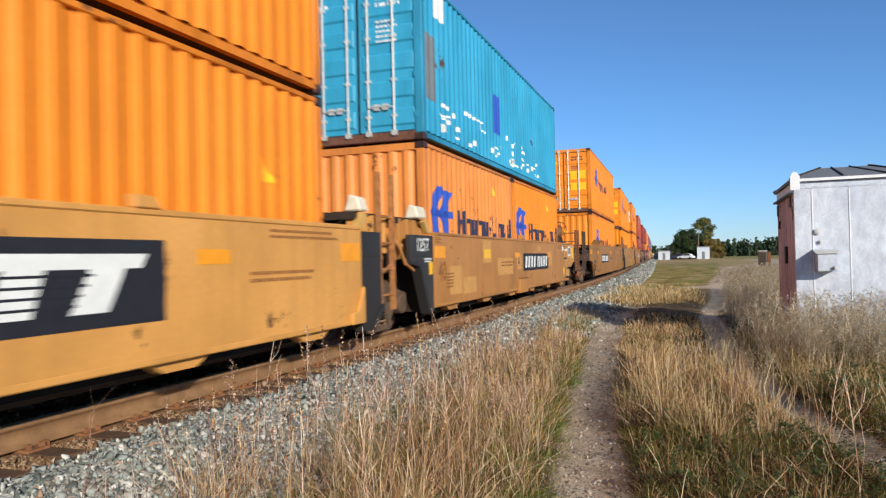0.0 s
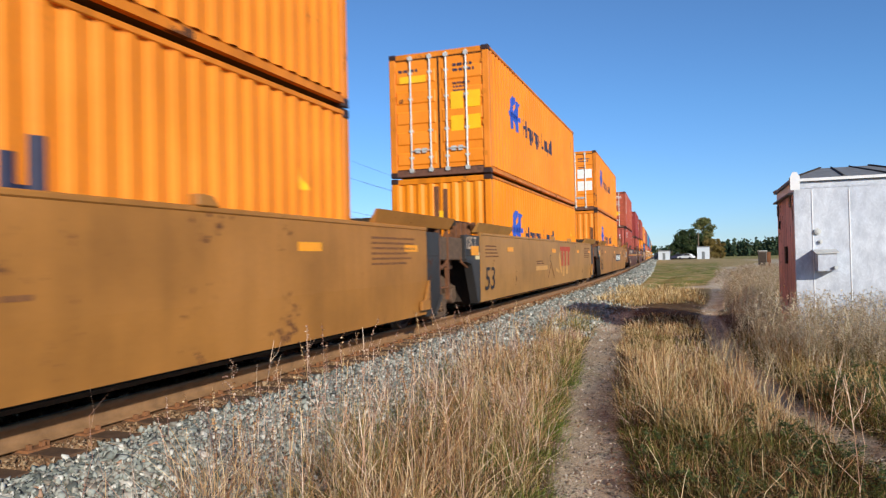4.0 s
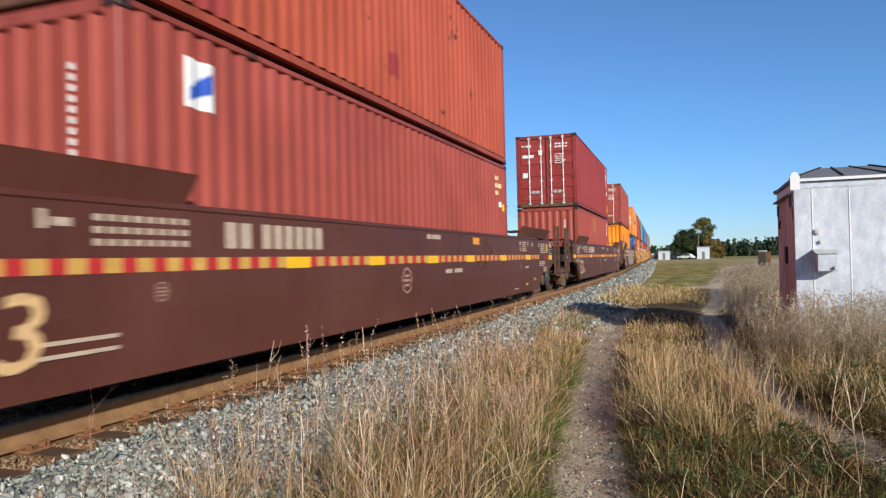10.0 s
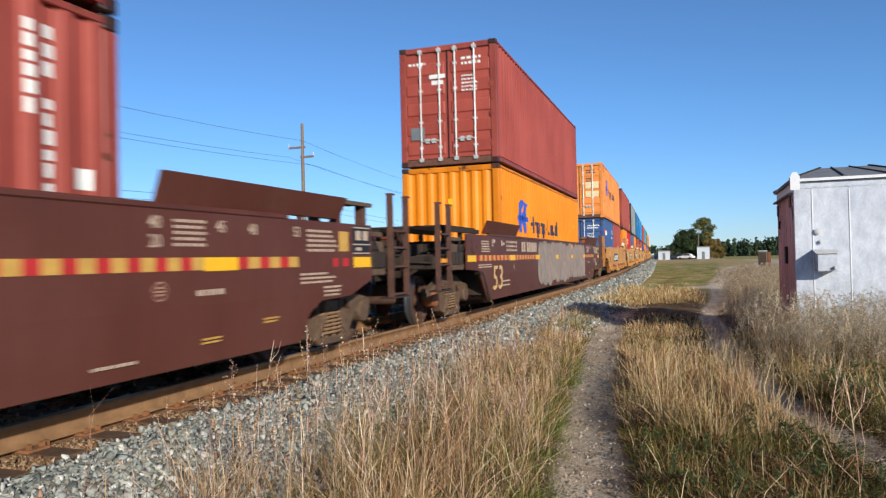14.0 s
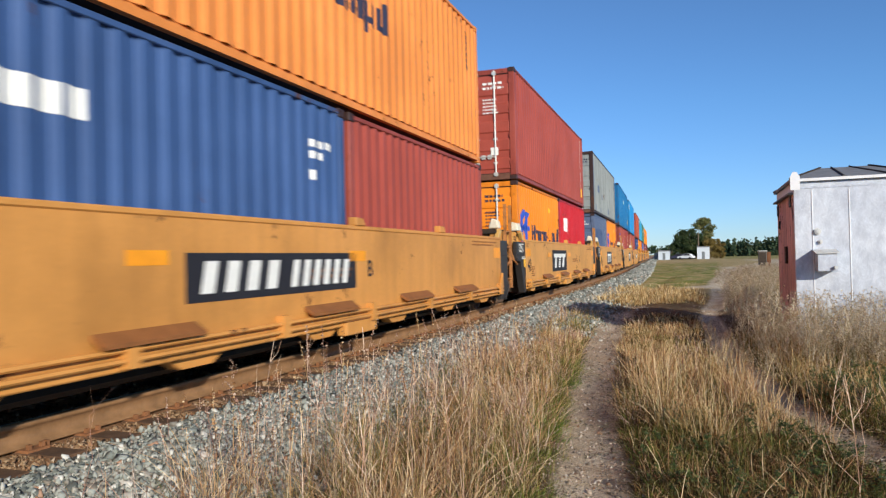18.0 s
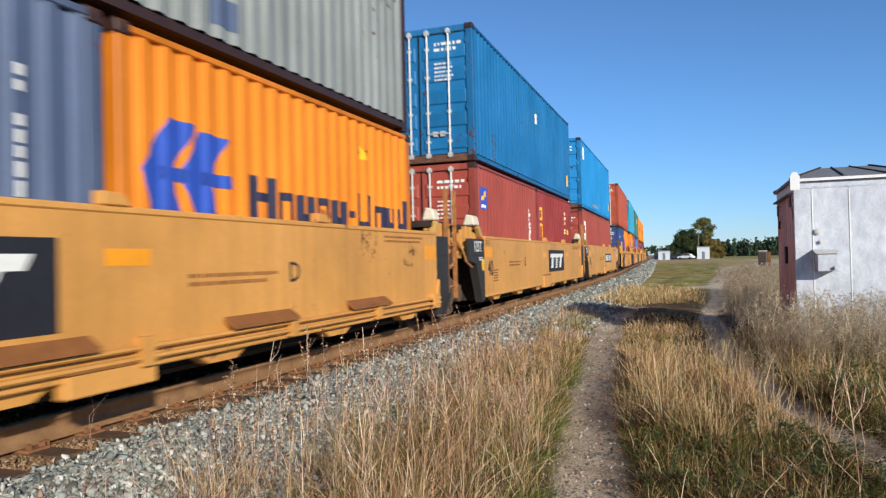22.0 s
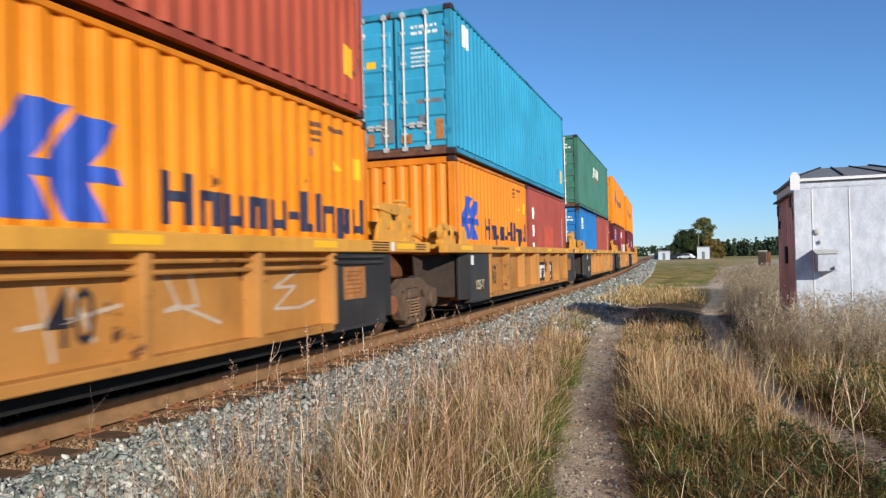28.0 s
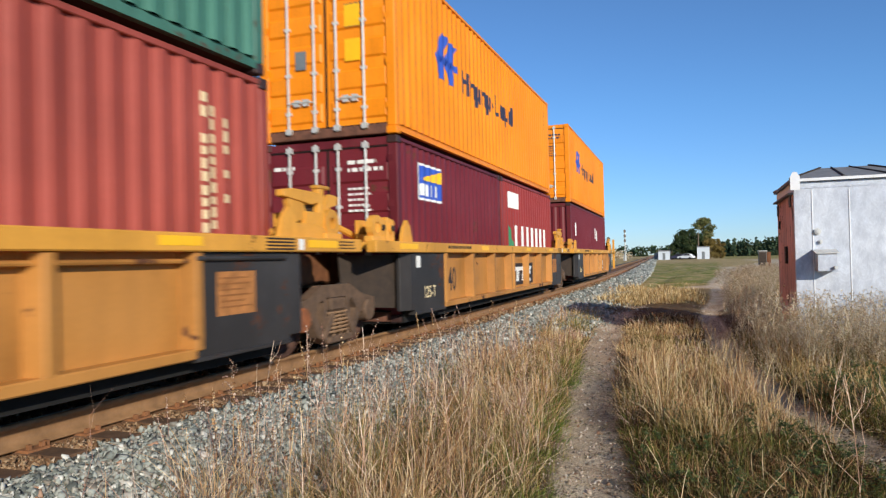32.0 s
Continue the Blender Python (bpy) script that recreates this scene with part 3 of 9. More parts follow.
# ---- track: two rails on timber ties ----
def build_track():
    track = tagged(new("railway_track"), "single railway track with rusty rails on timber ties", "railway track", kind="structure")
    prof = [(-0.076, -0.185), (0.076, -0.185), (0.076, -0.172), (0.012, -0.155), (0.009, -0.05), (0.034, -0.042), (0.037, -0.008), (0.028, 0.0), (-0.028, 0.0), (-0.037, -0.008), (-0.034, -0.042), (-0.009, -0.05), (-0.012, -0.155), (-0.076, -0.172)]
    s = np.concatenate([np.arange(-60, 150, 1.5), np.geomspace(150, 850, 40)])
    X, Y, H = (np.interp(s, LINE_S, a) for a in (LINE_X, LINE_Y, LINE_H))
    for side in (-0.7545, 0.7545):
        d = side + np.array([p[0] for p in prof])
        gx = X[:, None] + d * np.cos(H)[:, None]
        gy = Y[:, None] + d * np.sin(H)[:, None]
        gz = np.broadcast_to(np.array([p[1] for p in prof]), gx.shape)
        i = np.arange(gx.size).reshape(gx.shape)
        j = np.roll(i, -1, 1)
        q = np.stack([i[:-1], j[:-1], j[1:], i[1:]], -1).reshape(-1, 4)
        me = raw_mesh("rail", np.stack([gx, gy, gz], -1).reshape(-1, 3), q.ravel(), np.full(len(q), 4), RAILHEAD)
        rail = new("rail", me)
        rail.parent = track
        # the worn, bright running band on the head
        d2 = side + np.array([-0.024, 0.012])
        gx = X[:, None] + d2 * np.cos(H)[:, None]
        gy = Y[:, None] + d2 * np.sin(H)[:, None]
        i = np.arange(gx.size).reshape(gx.shape)
        q = np.stack([i[:-1, 0], i[:-1, 1], i[1:, 1], i[1:, 0]], -1)
        me = raw_mesh("running_band", np.stack([gx, gy, np.full_like(gx, 0.002)], -1).reshape(-1, 3), q.ravel(), np.full(len(q), 4), RAILTOP)
        band = new("running_band", me)
        band.parent = rail
    rng = random.Random(3)
    tie_me = mesh_of("tie", box((-1.3, 1.3, -0.115, 0.115, -0.38, -0.206), bevel=0.012))
    plate_me = mesh_of("tie_plate", box((-0.17, 0.17, -0.095, 0.095, -0.206, -0.186), (-0.15, -0.12, -0.07, -0.04, -0.19, -0.15), (0.12, 0.15, -0.07, -0.04, -0.19, -0.15), (0.12, 0.15, 0.04, 0.07, -0.19, -0.15)))
    anchor_me = mesh_of("rail_anchor", box((-0.1, 0.1, -0.014, 0.014, -0.225, -0.165)))
    for n in range(2, 122):
        x, y, h = track_at(n * 0.52)
        y0 = (n + 0.5) * 0.52
        x = float(centre_x(y0))
        m = pose(x + rng.uniform(-0.05, 0.05), y0, rng.uniform(-0.008, 0.006), 0, 0, math.degrees(h) + rng.uniform(-1, 1))
        piece("tie", tie_me, TIEWOOD, track, m)
        for side in (-0.7545, 0.7545):
            if n < 60 or side > 0:
                piece("tie_plate", plate_me, RUSTPLATE, track, pose(x + side, y0, 0, 0, 0, math.degrees(h)))
        if n < 45 and n % 2:
            piece("rail_anchor", anchor_me, RUSTPLATE, track, pose(x + 0.7545, y0 + 0.14, 0))
    bm = bmesh.new()
    for n in range(122, 500):
        y0 = (n + 0.5) * 0.52
        x = float(centre_x(y0))
        bm_box(bm, x - 1.3, x + 1.3, y0 - 0.115, y0 + 0.115, -0.38, -0.206)
    far = part("far_ties", bm, TIEWOOD, track)
    far["kind"] = "stuff"


build_track()


# ---- shipping containers ----
PITCH_C, DEPTH_C = 0.278, 0.036


def wave(u):
    """How far in the corrugated sheet lies at u metres along it."""
    k = (u / PITCH_C) % 1.0
    if k < 0.26:
        return 0.0
    if k < 0.5:
        return DEPTH_C * (k - 0.26) / 0.24
    if k < 0.76:
        return DEPTH_C
    return DEPTH_C * (1 - (k - 0.76) / 0.24)


def wave_marks(a, b):
    """The places between a and b where the sheet bends."""
    out = [a]
    n = int(a / PITCH_C) - 1
    while n * PITCH_C < b:
        for k in (0.0, 0.26, 0.5, 0.76):
            u = (n + k) * PITCH_C
            if a + 1e-4 < u < b - 1e-4:
                out.append(u)
        n += 1
    out.append(b)
    return out


SIDE_X = 1.207


def wall_side(length, height):
    bm = bmesh.new()
    us = wave_marks(0.1, length - 0.1)
    lo = [bm.verts.new((SIDE_X - wave(u), u, 0.172)) for u in us]
    hi = [bm.verts.new((SIDE_X - wave(u), u, height - 0.075)) for u in us]
    for i in range(len(us) - 1):
        bm.faces.new((lo[i], lo[i + 1], hi[i + 1], hi[i]))
    return bm


def wall_end(height):
    bm = bmesh.new()
    us = wave_marks(-1.07, 1.07)
    lo = [bm.verts.new((u, 0.03 + wave(u), 0.14)) for u in us]
    hi = [bm.verts.new((u, 0.03 + wave(u), height - 0.1)) for u in us]
    for i in range(len(us) - 1):
        bm.faces.new((lo[i], lo[i + 1], hi[i + 1], hi[i]))
    return bm


def door_leaf(height, s):
    """One door leaf with pressed panels; s is -1 or 1."""
    bm = bmesh.new()
    x0, x1 = sorted((0.008 * s, 1.125 * s))
    bm_box(bm, x0, x1, 0.045, 0.085, 0.17, height - 0.14)
    bmesh.ops.bevel(bm, geom=bm.edges[:], offset=0.008, segments=1, affect="EDGES")
    return bm


def door_panel(height, s):
    """A pressed panel of a door leaf, its edges sloping."""
    x0, x1 = sorted((0.075 * s, 1.06 * s))
    return tilted_slab(x0, x1, (height - 0.5) / 5 * 0.66)


def tilted_slab(x0, x1, h):
    bm = bmesh.new()
    a = [bm.verts.new(c) for c in ((x0, 0.046, 0), (x1, 0.046, 0), (x1, 0.046, h), (x0, 0.046, h))]
    b = [bm.verts.new(c) for c in ((x0 + 0.03, 0.02, 0.035), (x1 - 0.03, 0.02, 0.035), (x1 - 0.03, 0.02, h - 0.035), (x0 + 0.03, 0.02, h - 0.035))]
    bm.faces.new(b)
    for i in range(4):
        bm.faces.new((a[i], a[(i + 1) % 4], b[(i + 1) % 4], b[i]))
    bmesh.ops.recalc_face_normals(bm, faces=bm.faces[:])
    return bm


def rod_set(height, x):
    """A locking rod with its cams and brackets."""
    bm = bmesh.new()
    tube(bm, (x, 0.0, 0.1), (x, 0.0, height - 0.06), 0.021, 8)
    for z in (0.11, height - 0.17):
        bm_box(bm, x - 0.05, x + 0.05, -0.03, 0.05, z, z + 0.085)
    for z in (0.42, height * 0.36, height * 0.62, height - 0.5):
        bm_box(bm, x - 0.05, x + 0.05, -0.012, 0.03, z, z + 0.05)
    return bm


def rod_handle(x, s, z):
    bm = bmesh.new()
    tube(bm, (x, -0.02, z), (x + 0.4 * s, -0.035, z + 0.02), 0.016, 6)
    bm_box(bm, x + 0.16 * s - 0.05, x + 0.16 * s + 0.05, -0.03, 0.03, z - 0.05, z + 0.06)
    return bm


def hinge(s):
    return box((s * 1.1 - 0.05, s * 1.1 + 0.05, 0.0, 0.03, 0, 0.1))


CORNER = box((-0.09, 0.09, -0.082, 0.082, -0.059, 0.059), bevel=0.012)
CORNER_ME = mesh_of("corner_casting", CORNER)


WORN = {}


def worn(body):
    """The same paint on posts and rails, chafed and rusted by handling."""
    if body.name not in WORN:
        c = PAINTED[body.name]
        WORN[body.name] = paint("chafed_" + body.name, tuple(0.86 * v for v in c[:3]) + (1.0,), rust=0.7, fade=0.4, grime=0.5, streak=0.6)
    return WORN[body.name]


def build_container(length, height, body, doors, label, frame_mat=None, rod_mat=None, group="shipping containers on the train"):
    """Origin at the middle of the foot of the end that leads; the box reaches along +y."""
    box_ob = tagged(new("shipping_container"), label, "shipping container", group)
    fm = frame_mat or worn(body)
    K = (length, height)
    for s in (1, -1):
        piece("side_wall", cached(("side_wall", *K, s), lambda: mirrored(wall_side(length, height), s)), body, box_ob)
        piece("top_rail", cached(("top_rail", *K, s), lambda: mirrored(box((1.155, 1.219, 0.1, length - 0.1, height - 0.085, height - 0.024), bevel=0.008), s)), fm, box_ob)
        piece("bottom_rail", cached(("bottom_rail", *K, s), lambda: mirrored(prism([(1.14, 0.045), (1.219, 0.045), (1.219, 0.13), (1.165, 0.136), (1.165, 0.178), (1.14, 0.178)], "y", 0.1, length - 0.1), s)), fm, box_ob)
        for y in (0.082, length - 0.082):
            piece("corner_post", cached(("corner_post", height), lambda: box((-0.08, 0.08, -0.078, 0.078, 0.118, height - 0.118), bevel=0.014)), fm, box_ob, pose(s * 1.136, y, 0))
            for z in (0.06, height - 0.059):
                piece("corner_casting", CORNER_ME, RAILDARK if frame_mat is None else fm, box_ob, pose(s * 1.129, y, z))
    piece("roof", cached(("roof", length, height), lambda: box((-1.16, 1.16, 0.1, length - 0.1, height - 0.06, height - 0.034))), body, box_ob)
    piece("underframe", cached(("underframe", length), lambda: box((-1.14, 1.14, 0.1, length - 0.1, 0.05, 0.14))), DARKSTEEL, box_ob)
    far_end = pose(0, length, 0) @ Matrix.Rotation(math.pi, 4, "Z")
    piece("end_wall", cached(("end_wall", height), lambda: wall_end(height)), body, box_ob, far_end)
    for m in (None, far_end):
        piece("end_header", cached(("end_header", height), lambda: box((-1.06, 1.06, 0.02, 0.12, height - 0.14, height - 0.01), bevel=0.01)), fm, box_ob, m)
        piece("end_sill", cached(("end_sill", 1), lambda: box((-1.06, 1.06, 0.012, 0.12, 0.012, 0.165), bevel=0.01)), SILLRUST, box_ob, m)
    if not doors:
        piece("end_wall", cached(("end_wall", height), lambda: wall_end(height)), body, box_ob)
    else:
        rm = rod_mat or GALV
        piece("door_gasket", cached(("door_gasket", height), lambda: box(*[(x - 0.016, x + 0.016, 0.03, 0.08, 0.17, height - 0.14) for x in (-1.138, 0.0, 1.138)], (-1.12, 1.12, 0.03, 0.08, height - 0.16, height - 0.142), (-1.12, 1.12, 0.03, 0.08, 0.166, 0.184))), SHADE_GASKET, box_ob, None, "black rubber door gasket")
        for s in (-1, 1):
            leaf = piece("door", cached(("door", height, s), lambda: door_leaf(height, s)), body, box_ob)
            for r in range(5):
                piece("door_panel", cached(("door_panel", height, s), lambda: door_panel(height, s)), body, leaf, pose(0, 0, 0.27 + r * (height - 0.5) / 5))
            for r in range(4):
                piece("hinge", cached(("hinge", s), lambda: hinge(s)), fm, leaf, pose(0, 0, 0.4 + r * (height - 0.8) / 3))
            for x in (0.2, 0.68):
                piece("locking_rod", cached(("locking_rod", height, s * x), lambda: rod_set(height, s * x)), rm, leaf)
                piece("rod_handle", cached(("rod_handle", s * x), lambda: rod_handle(s * x, s if x < 0.5 else -s, 0.6)), rm, leaf)
    return box_ob


def mirrored(bm, s):
    if s < 0:
        for v in bm.verts:
            v.co.x = -v.co.x
        bmesh.ops.reverse_faces(bm, faces=bm.faces[:])
    return bm


def side_mark(parent, slabs, material, name="marking", label="", lift=0.004):
    """Paint on the corrugated side: slabs (y0, y1, bottom at y0, top at y0, bottom at y1, top at y1) follow the sheet."""
    if name in ("patch", "logo_bar") and len(slabs) > 1:
        for one in slabs:
            ob = side_mark(parent, [one], material, name, label, lift)
        return ob
    bm = bmesh.new()
    for y0, y1, b0, t0, b1, t1 in slabs:
        us = wave_marks(y0, y1)
        ring = []
        for u in us:
            k = (u - y0) / (y1 - y0)
            x = SIDE_X - wave(u) + lift
            ring.append((bm.verts.new((x, u, b0 + (b1 - b0) * k)), bm.verts.new((x, u, t0 + (t1 - t0) * k))))
        for (a, b), (c, d) in zip(ring, ring[1:]):
            bm.faces.new((a, c, d, b))
    ob = part(name, bm, material, parent, label)
    if name in ("lettering", "scuff", "emblem") and len(slabs) > 1 and name != "emblem":
        ob["kind"] = "stuff"
    return ob


def rect(y0, y1, z0, z1):
    return (y0, y1, z0, z1, z0, z1)


def flat_mark(parent, rects, material, x, name="marking", label=""):
    """Thin paint on a flat side at x: (y0, y1, z0, z1)."""
    if name in ("reflector", "patch", "logo_shape") and len(rects) > 1:
        for r in rects:
            ob = part(name, box((x, x + 0.003, *r)), material, parent, label)
        return ob
    ob = part(name, box(*[(x, x + 0.003, *r) for r in rects]), material, parent, label)
    if len(rects) > 1:
        ob["kind"] = "stuff"
    return ob


def end_mark(parent, rects, material, y=0.02, name="marking", label=""):
    """Thin placards on an end: (x0, x1, z0, z1)."""
    if name in ("placard", "logo_bar"):
        for r in rects:
            ob = part(name, box((r[0], r[1], y - 0.004, y, r[2], r[3])), material, parent, label)
        return ob
    ob = part(name, box(*[(r[0], r[1], y - 0.004, y, r[2], r[3]) for r in rects]), material, parent, label)
    if len(rects) > 1:
        ob["kind"] = "stuff"
    return ob


def line_marks(x0, x1, z_top, rows, h, gap, rng):
    """Rows of small unreadable lettering as short bars."""
    out = []
    for r in range(rows):
        z = z_top - r * (h + gap)
        x = x0
        stop = x0 + (x1 - x0) * rng.uniform(0.7, 1.0)
        while x < stop:
            w = rng.uniform(0.6, 2.2) * h
            out.append((x, min(x + w, stop), z - h, z))
            x += w + 0.6 * h
    return out


def poly_slabs(points, y, z):
    """A convex outline (along, up) cut into slabs for side_mark, set at y, z."""
    us = sorted({p[0] for p in points})
    n = len(points)

    def span(u):
        hits = []
        for i in range(n):
            (a, b), (c, d) = points[i], points[(i + 1) % n]
            if min(a, c) - 1e-9 <= u <= max(a, c) + 1e-9:
                hits += [b, d] if abs(a - c) < 1e-9 else [b + (d - b) * (u - a) / (c - a)]
        return min(hits), max(hits)

    out = []
    for u0, u1 in zip(us, us[1:]):
        b0, t0 = span(u0 + 1e-6)
        b1, t1 = span(u1 - 1e-6)
        out.append((y + u0, y + u1, z + b0, z + t0, z + b1, z + t1))
    return out


def emblem_and_wordmark(box_ob, y, z, gap=1.2, squeeze=1.0):
    """A blue emblem of two slanting folded bands, then a dark word drawn as plain bars."""
    bands = (((0.28, 0.8), (0.60, 0.79), (0.30, 0.36), (0.0, 0.36)), ((0.0, 0.36), (0.30, 0.36), (0.44, 0.0), (0.1, 0.0)),
             ((0.64, 0.75), (0.98, 0.73), (0.72, 0.34), (0.40, 0.36)), ((0.40, 0.36), (0.72, 0.34), (0.86, 0.0), (0.56, 0.0)), ((0.04, 0.29), (1.02, 0.28), (0.99, 0.4), (0.04, 0.4)))
    for band in bands:
        side_mark(box_ob, poly_slabs([(u * 1.2 - 0.34, v * 1.08) for u, v in band], y, z - 0.02), BLUEMARK, "emblem_band", "blue slanting band of the emblem")
    x = y + gap
    for top, foot, w, mid in ((0.47, 0, 0.44, 0.2), (0.33, 0, 0.34, 0.24), (0.33, -0.12, 0.36, 0.02), (0.33, 0, 0.34, 0.24), (0.33, -0.12, 0.36, 0.02), (0.22, 0.13, 0.2, 0), (0.47, 0, 0.3, 0.0), (0.47, 0, 0.09, 0), (0.33, 0, 0.36, 0.24), (0.33, -0.12, 0.34, 0.02), (0.47, 0, 0.36, 0.02)):
        e = x + w * squeeze
        if w < 0.25:
            bars = [(x, e, foot, top)]
        else:
            bars = [(x, x + 0.12, foot, 0.33 if top > 0.4 and w == 0.36 else top), (e - 0.12, e, 0, top if w != 0.3 else 0.09), (x + 0.12, e - 0.12, mid, mid + 0.095)]
        side_mark(box_ob, [rect(a, b, z + c, z + d) for a, b, c, d in bars], NAVYMARK, "wordmark_bar")
        x += w * squeeze + 0.062 * squeeze


def column_marks(box_ob, y, z0, z1, material, rng, w=0.09, cols=1):
    """Small vertical lettering near the far end, as bars."""
    slabs = []
    for c in range(cols):
        z = z1 - c * 0.1
        while z > z0 + c * 0.25:
            h = rng.uniform(0.07, 0.11)
            u = y + c * w * 2.6
            slabs.append(rect(u, u + w * rng.uniform(0.9, 1.3), z - h, z))
            z -= h + (rng.uniform(0.02, 0.04) if rng.random() < 0.85 else 0.16)
    side_mark(box_ob, slabs, material, "lettering", "column of small lettering")


def door_marks(box_ob, material, rng, height, y=0.018):
    """Code, weights and notices on the right-hand door leaf."""
    r = line_marks(0.36, 0.98, height - 0.35, 2, 0.06, 0.06, rng)
    r += line_marks(0.36, 0.78, height - 0.78, 5, 0.036, 0.05, rng)
    r += line_marks(-0.98, -0.5, height - 0.38, 1, 0.06, 0.05, rng)
    return end_mark(box_ob, r, material, y, "lettering", "small lettering as bars")


# ---- bogies ----
def wheelset():
    """Axle and two flanged wheels about the local x axis."""
    bm = bmesh.new()
    tube(bm, (-1.05, 0, 0), (1.05, 0, 0), 0.075, 12)
    for s in (-1, 1):
        prof = [(0.69, 0.10), (0.69, 0.36), (0.685, 0.445), (0.715, 0.45), (0.725, 0.425), (0.815, 0.42), (0.82, 0.36), (0.78, 0.33), (0.755, 0.14), (0.84, 0.12), (0.84, 0.08)]
        n = 28
        rings = [[bm.verts.new((s * x, r * math.cos(k * math.tau / n), r * math.sin(k * math.tau / n))) for k in range(n)] for x, r in prof]
        for a, b in zip(rings, rings[1:]):
            for k in range(n):
                f = (a[k], a[(k + 1) % n], b[(k + 1) % n], b[k])
                bm.faces.new(f if s > 0 else f[::-1])
        for k in range(4):  # cored bosses that show the turning
            a = k * math.tau / 4
            c = Vector((s * 0.775, 0.25 * math.cos(a), 0.25 * math.sin(a)))
            tube(bm, c, c + Vector((s * 0.02, 0, 0)), 0.03, 6)
    bmesh.ops.recalc_face_normals(bm, faces=bm.faces[:])
    return bm


WHEELSET_ME = mesh_of("wheelset", wheelset())
WHEELSET_ME.materials.append(TREAD)
for face in WHEELSET_ME.polygons:  # the running surface is worn bright
    if all(math.hypot(WHEELSET_ME.vertices[i].co.y, WHEELSET_ME.vertices[i].co.z) > 0.41 for i in face.vertices):
        face.material_index = 1
WHEELS = []


def coil(bm, x, y, z0, z1, r, turns=5, thick=0.02):
    n = turns * 10
    hose(bm, [(x + r * math.cos(i / 10 * math.tau), y + r * math.sin(i / 10 * math.tau), z0 + (z1 - z0) * i / n) for i in range(n + 1)], thick, 5)


def frame_bm(s):
    """One cast side frame: a bowed outline with three openings, given thickness."""
    outer = [(-1.15, 0.47), (-1.12, 0.62), (-0.7, 0.70), (-0.38, 0.84), (0.38, 0.84), (0.7, 0.70), (1.12, 0.62), (1.15, 0.47), (0.66, 0.44), (0.50, 0.2), (0.3, 0.1), (-0.3, 0.1), (-0.50, 0.2), (-0.66, 0.44)]
    holes = ([(-0.56, 0.50), (-0.38, 0.26), (-0.34, 0.62), (-0.42, 0.66)], [(0.56, 0.50), (0.42, 0.66), (0.34, 0.62), (0.38, 0.26)], [(-0.27, 0.19), (0.27, 0.19), (0.27, 0.68), (-0.27, 0.68)])
    bm = bmesh.new()
    edges = []
    for loop in (outer, *holes):
        vs = [bm.verts.new((s * 0.93, *p)) for p in loop]
        edges += [bm.edges.new((vs[i], vs[(i + 1) % len(vs)])) for i in range(len(vs))]
    made = bmesh.ops.triangle_fill(bm, edges=edges, use_beauty=True)
    faces = [g for g in made["geom"] if isinstance(g, bmesh.types.BMFace)]
    out = bmesh.ops.extrude_face_region(bm, geom=faces)
    for v in out["geom"]:
        if isinstance(v, bmesh.types.BMVert):
            v.co.x += s * 0.14
    bmesh.ops.recalc_face_normals(bm, faces=bm.faces[:])
    return bm


def bolster_bm():
    bm = box((-1.1, 1.1, -0.2, 0.2, 0.5, 0.67), (-0.93, 0.93, -0.2, 0.2, 0.44, 0.66), bevel=0.03)
    tube(bm, (0, 0, 0.66), (0, 0, 0.78), 0.2, 14)
    return bm


BOGIE_ME = mesh_of("bogie", bolster_bm())
FRAME_ME = {s: mesh_of("side_frame", frame_bm(s)) for s in (1, -1)}


def springs_bm(s):
    bm = bmesh.new()
    for y in (-0.19, 0.0, 0.19):
        coil(bm, s * 1.03, y, 0.2, 0.49, 0.08, 6, 0.014)
    return bm


SPRING_ME = {s: mesh_of("spring_nest", springs_bm(s)) for s in (1, -1)}
SEAT_ME = {s: mesh_of("spring_seat", box((min(s * 0.9, s * 1.13), max(s * 0.9, s * 1.13), -0.32, 0.32, 0.1, 0.19), bevel=0.02)) for s in (1, -1)}
RIB_ME = {s: mesh_of("frame_rib", prism([(-0.05, 0.2), (0.05, 0.2), (0.04, 0.62), (-0.04, 0.62)], "x", min(s * 1.06, s * 1.12), max(s * 1.06, s * 1.12), bevel=0.012)) for s in (1, -1)}
BEARING_ME = mesh_of("bearing_cap", prism([(0.155 * math.cos(k * math.tau / 12), 0.155 * math.sin(k * math.tau / 12)) for k in range(12)], "x", -0.1, 0.1, bevel=0.02))
SHOE_ME = mesh_of("brake_shoe", box((-0.06, 0.06, -0.05, 0.05, -0.16, 0.16), bevel=0.02))


def build_bogie(car, y):
    bogie = piece("bogie", BOGIE_ME, GRIME, car, pose(0, y, 0), "grimy cast steel bogie")
    for s in (1, -1):
        piece("side_frame", FRAME_ME[s], GRIME, bogie)
        piece("spring_nest", SPRING_ME[s], SPRINGRUST, bogie)
        piece("spring_seat", SEAT_ME[s], GRIME, bogie)
        for e in (-0.55, 0.55):
            piece("frame_rib", RIB_ME[s], GRIME, bogie, pose(0, e, 0, 38 * e / 0.55))
        for e in (-0.89, 0.89):
            piece("bearing_cap", BEARING_ME, RUSTORANGE if e < 0 else GRIME, bogie, pose(s * 1.02, e, 0.45))
            piece("brake_shoe", SHOE_ME, DARKSTEEL, bogie, pose(s * 0.755, e * 0.45, 0.42))
    for e in (-0.89, 0.89):
        w = piece("wheelset", WHEELSET_ME, WHEELSTEEL, bogie, pose(0, e, 0.42))
        WHEELS.append((w, e))
    return bogie


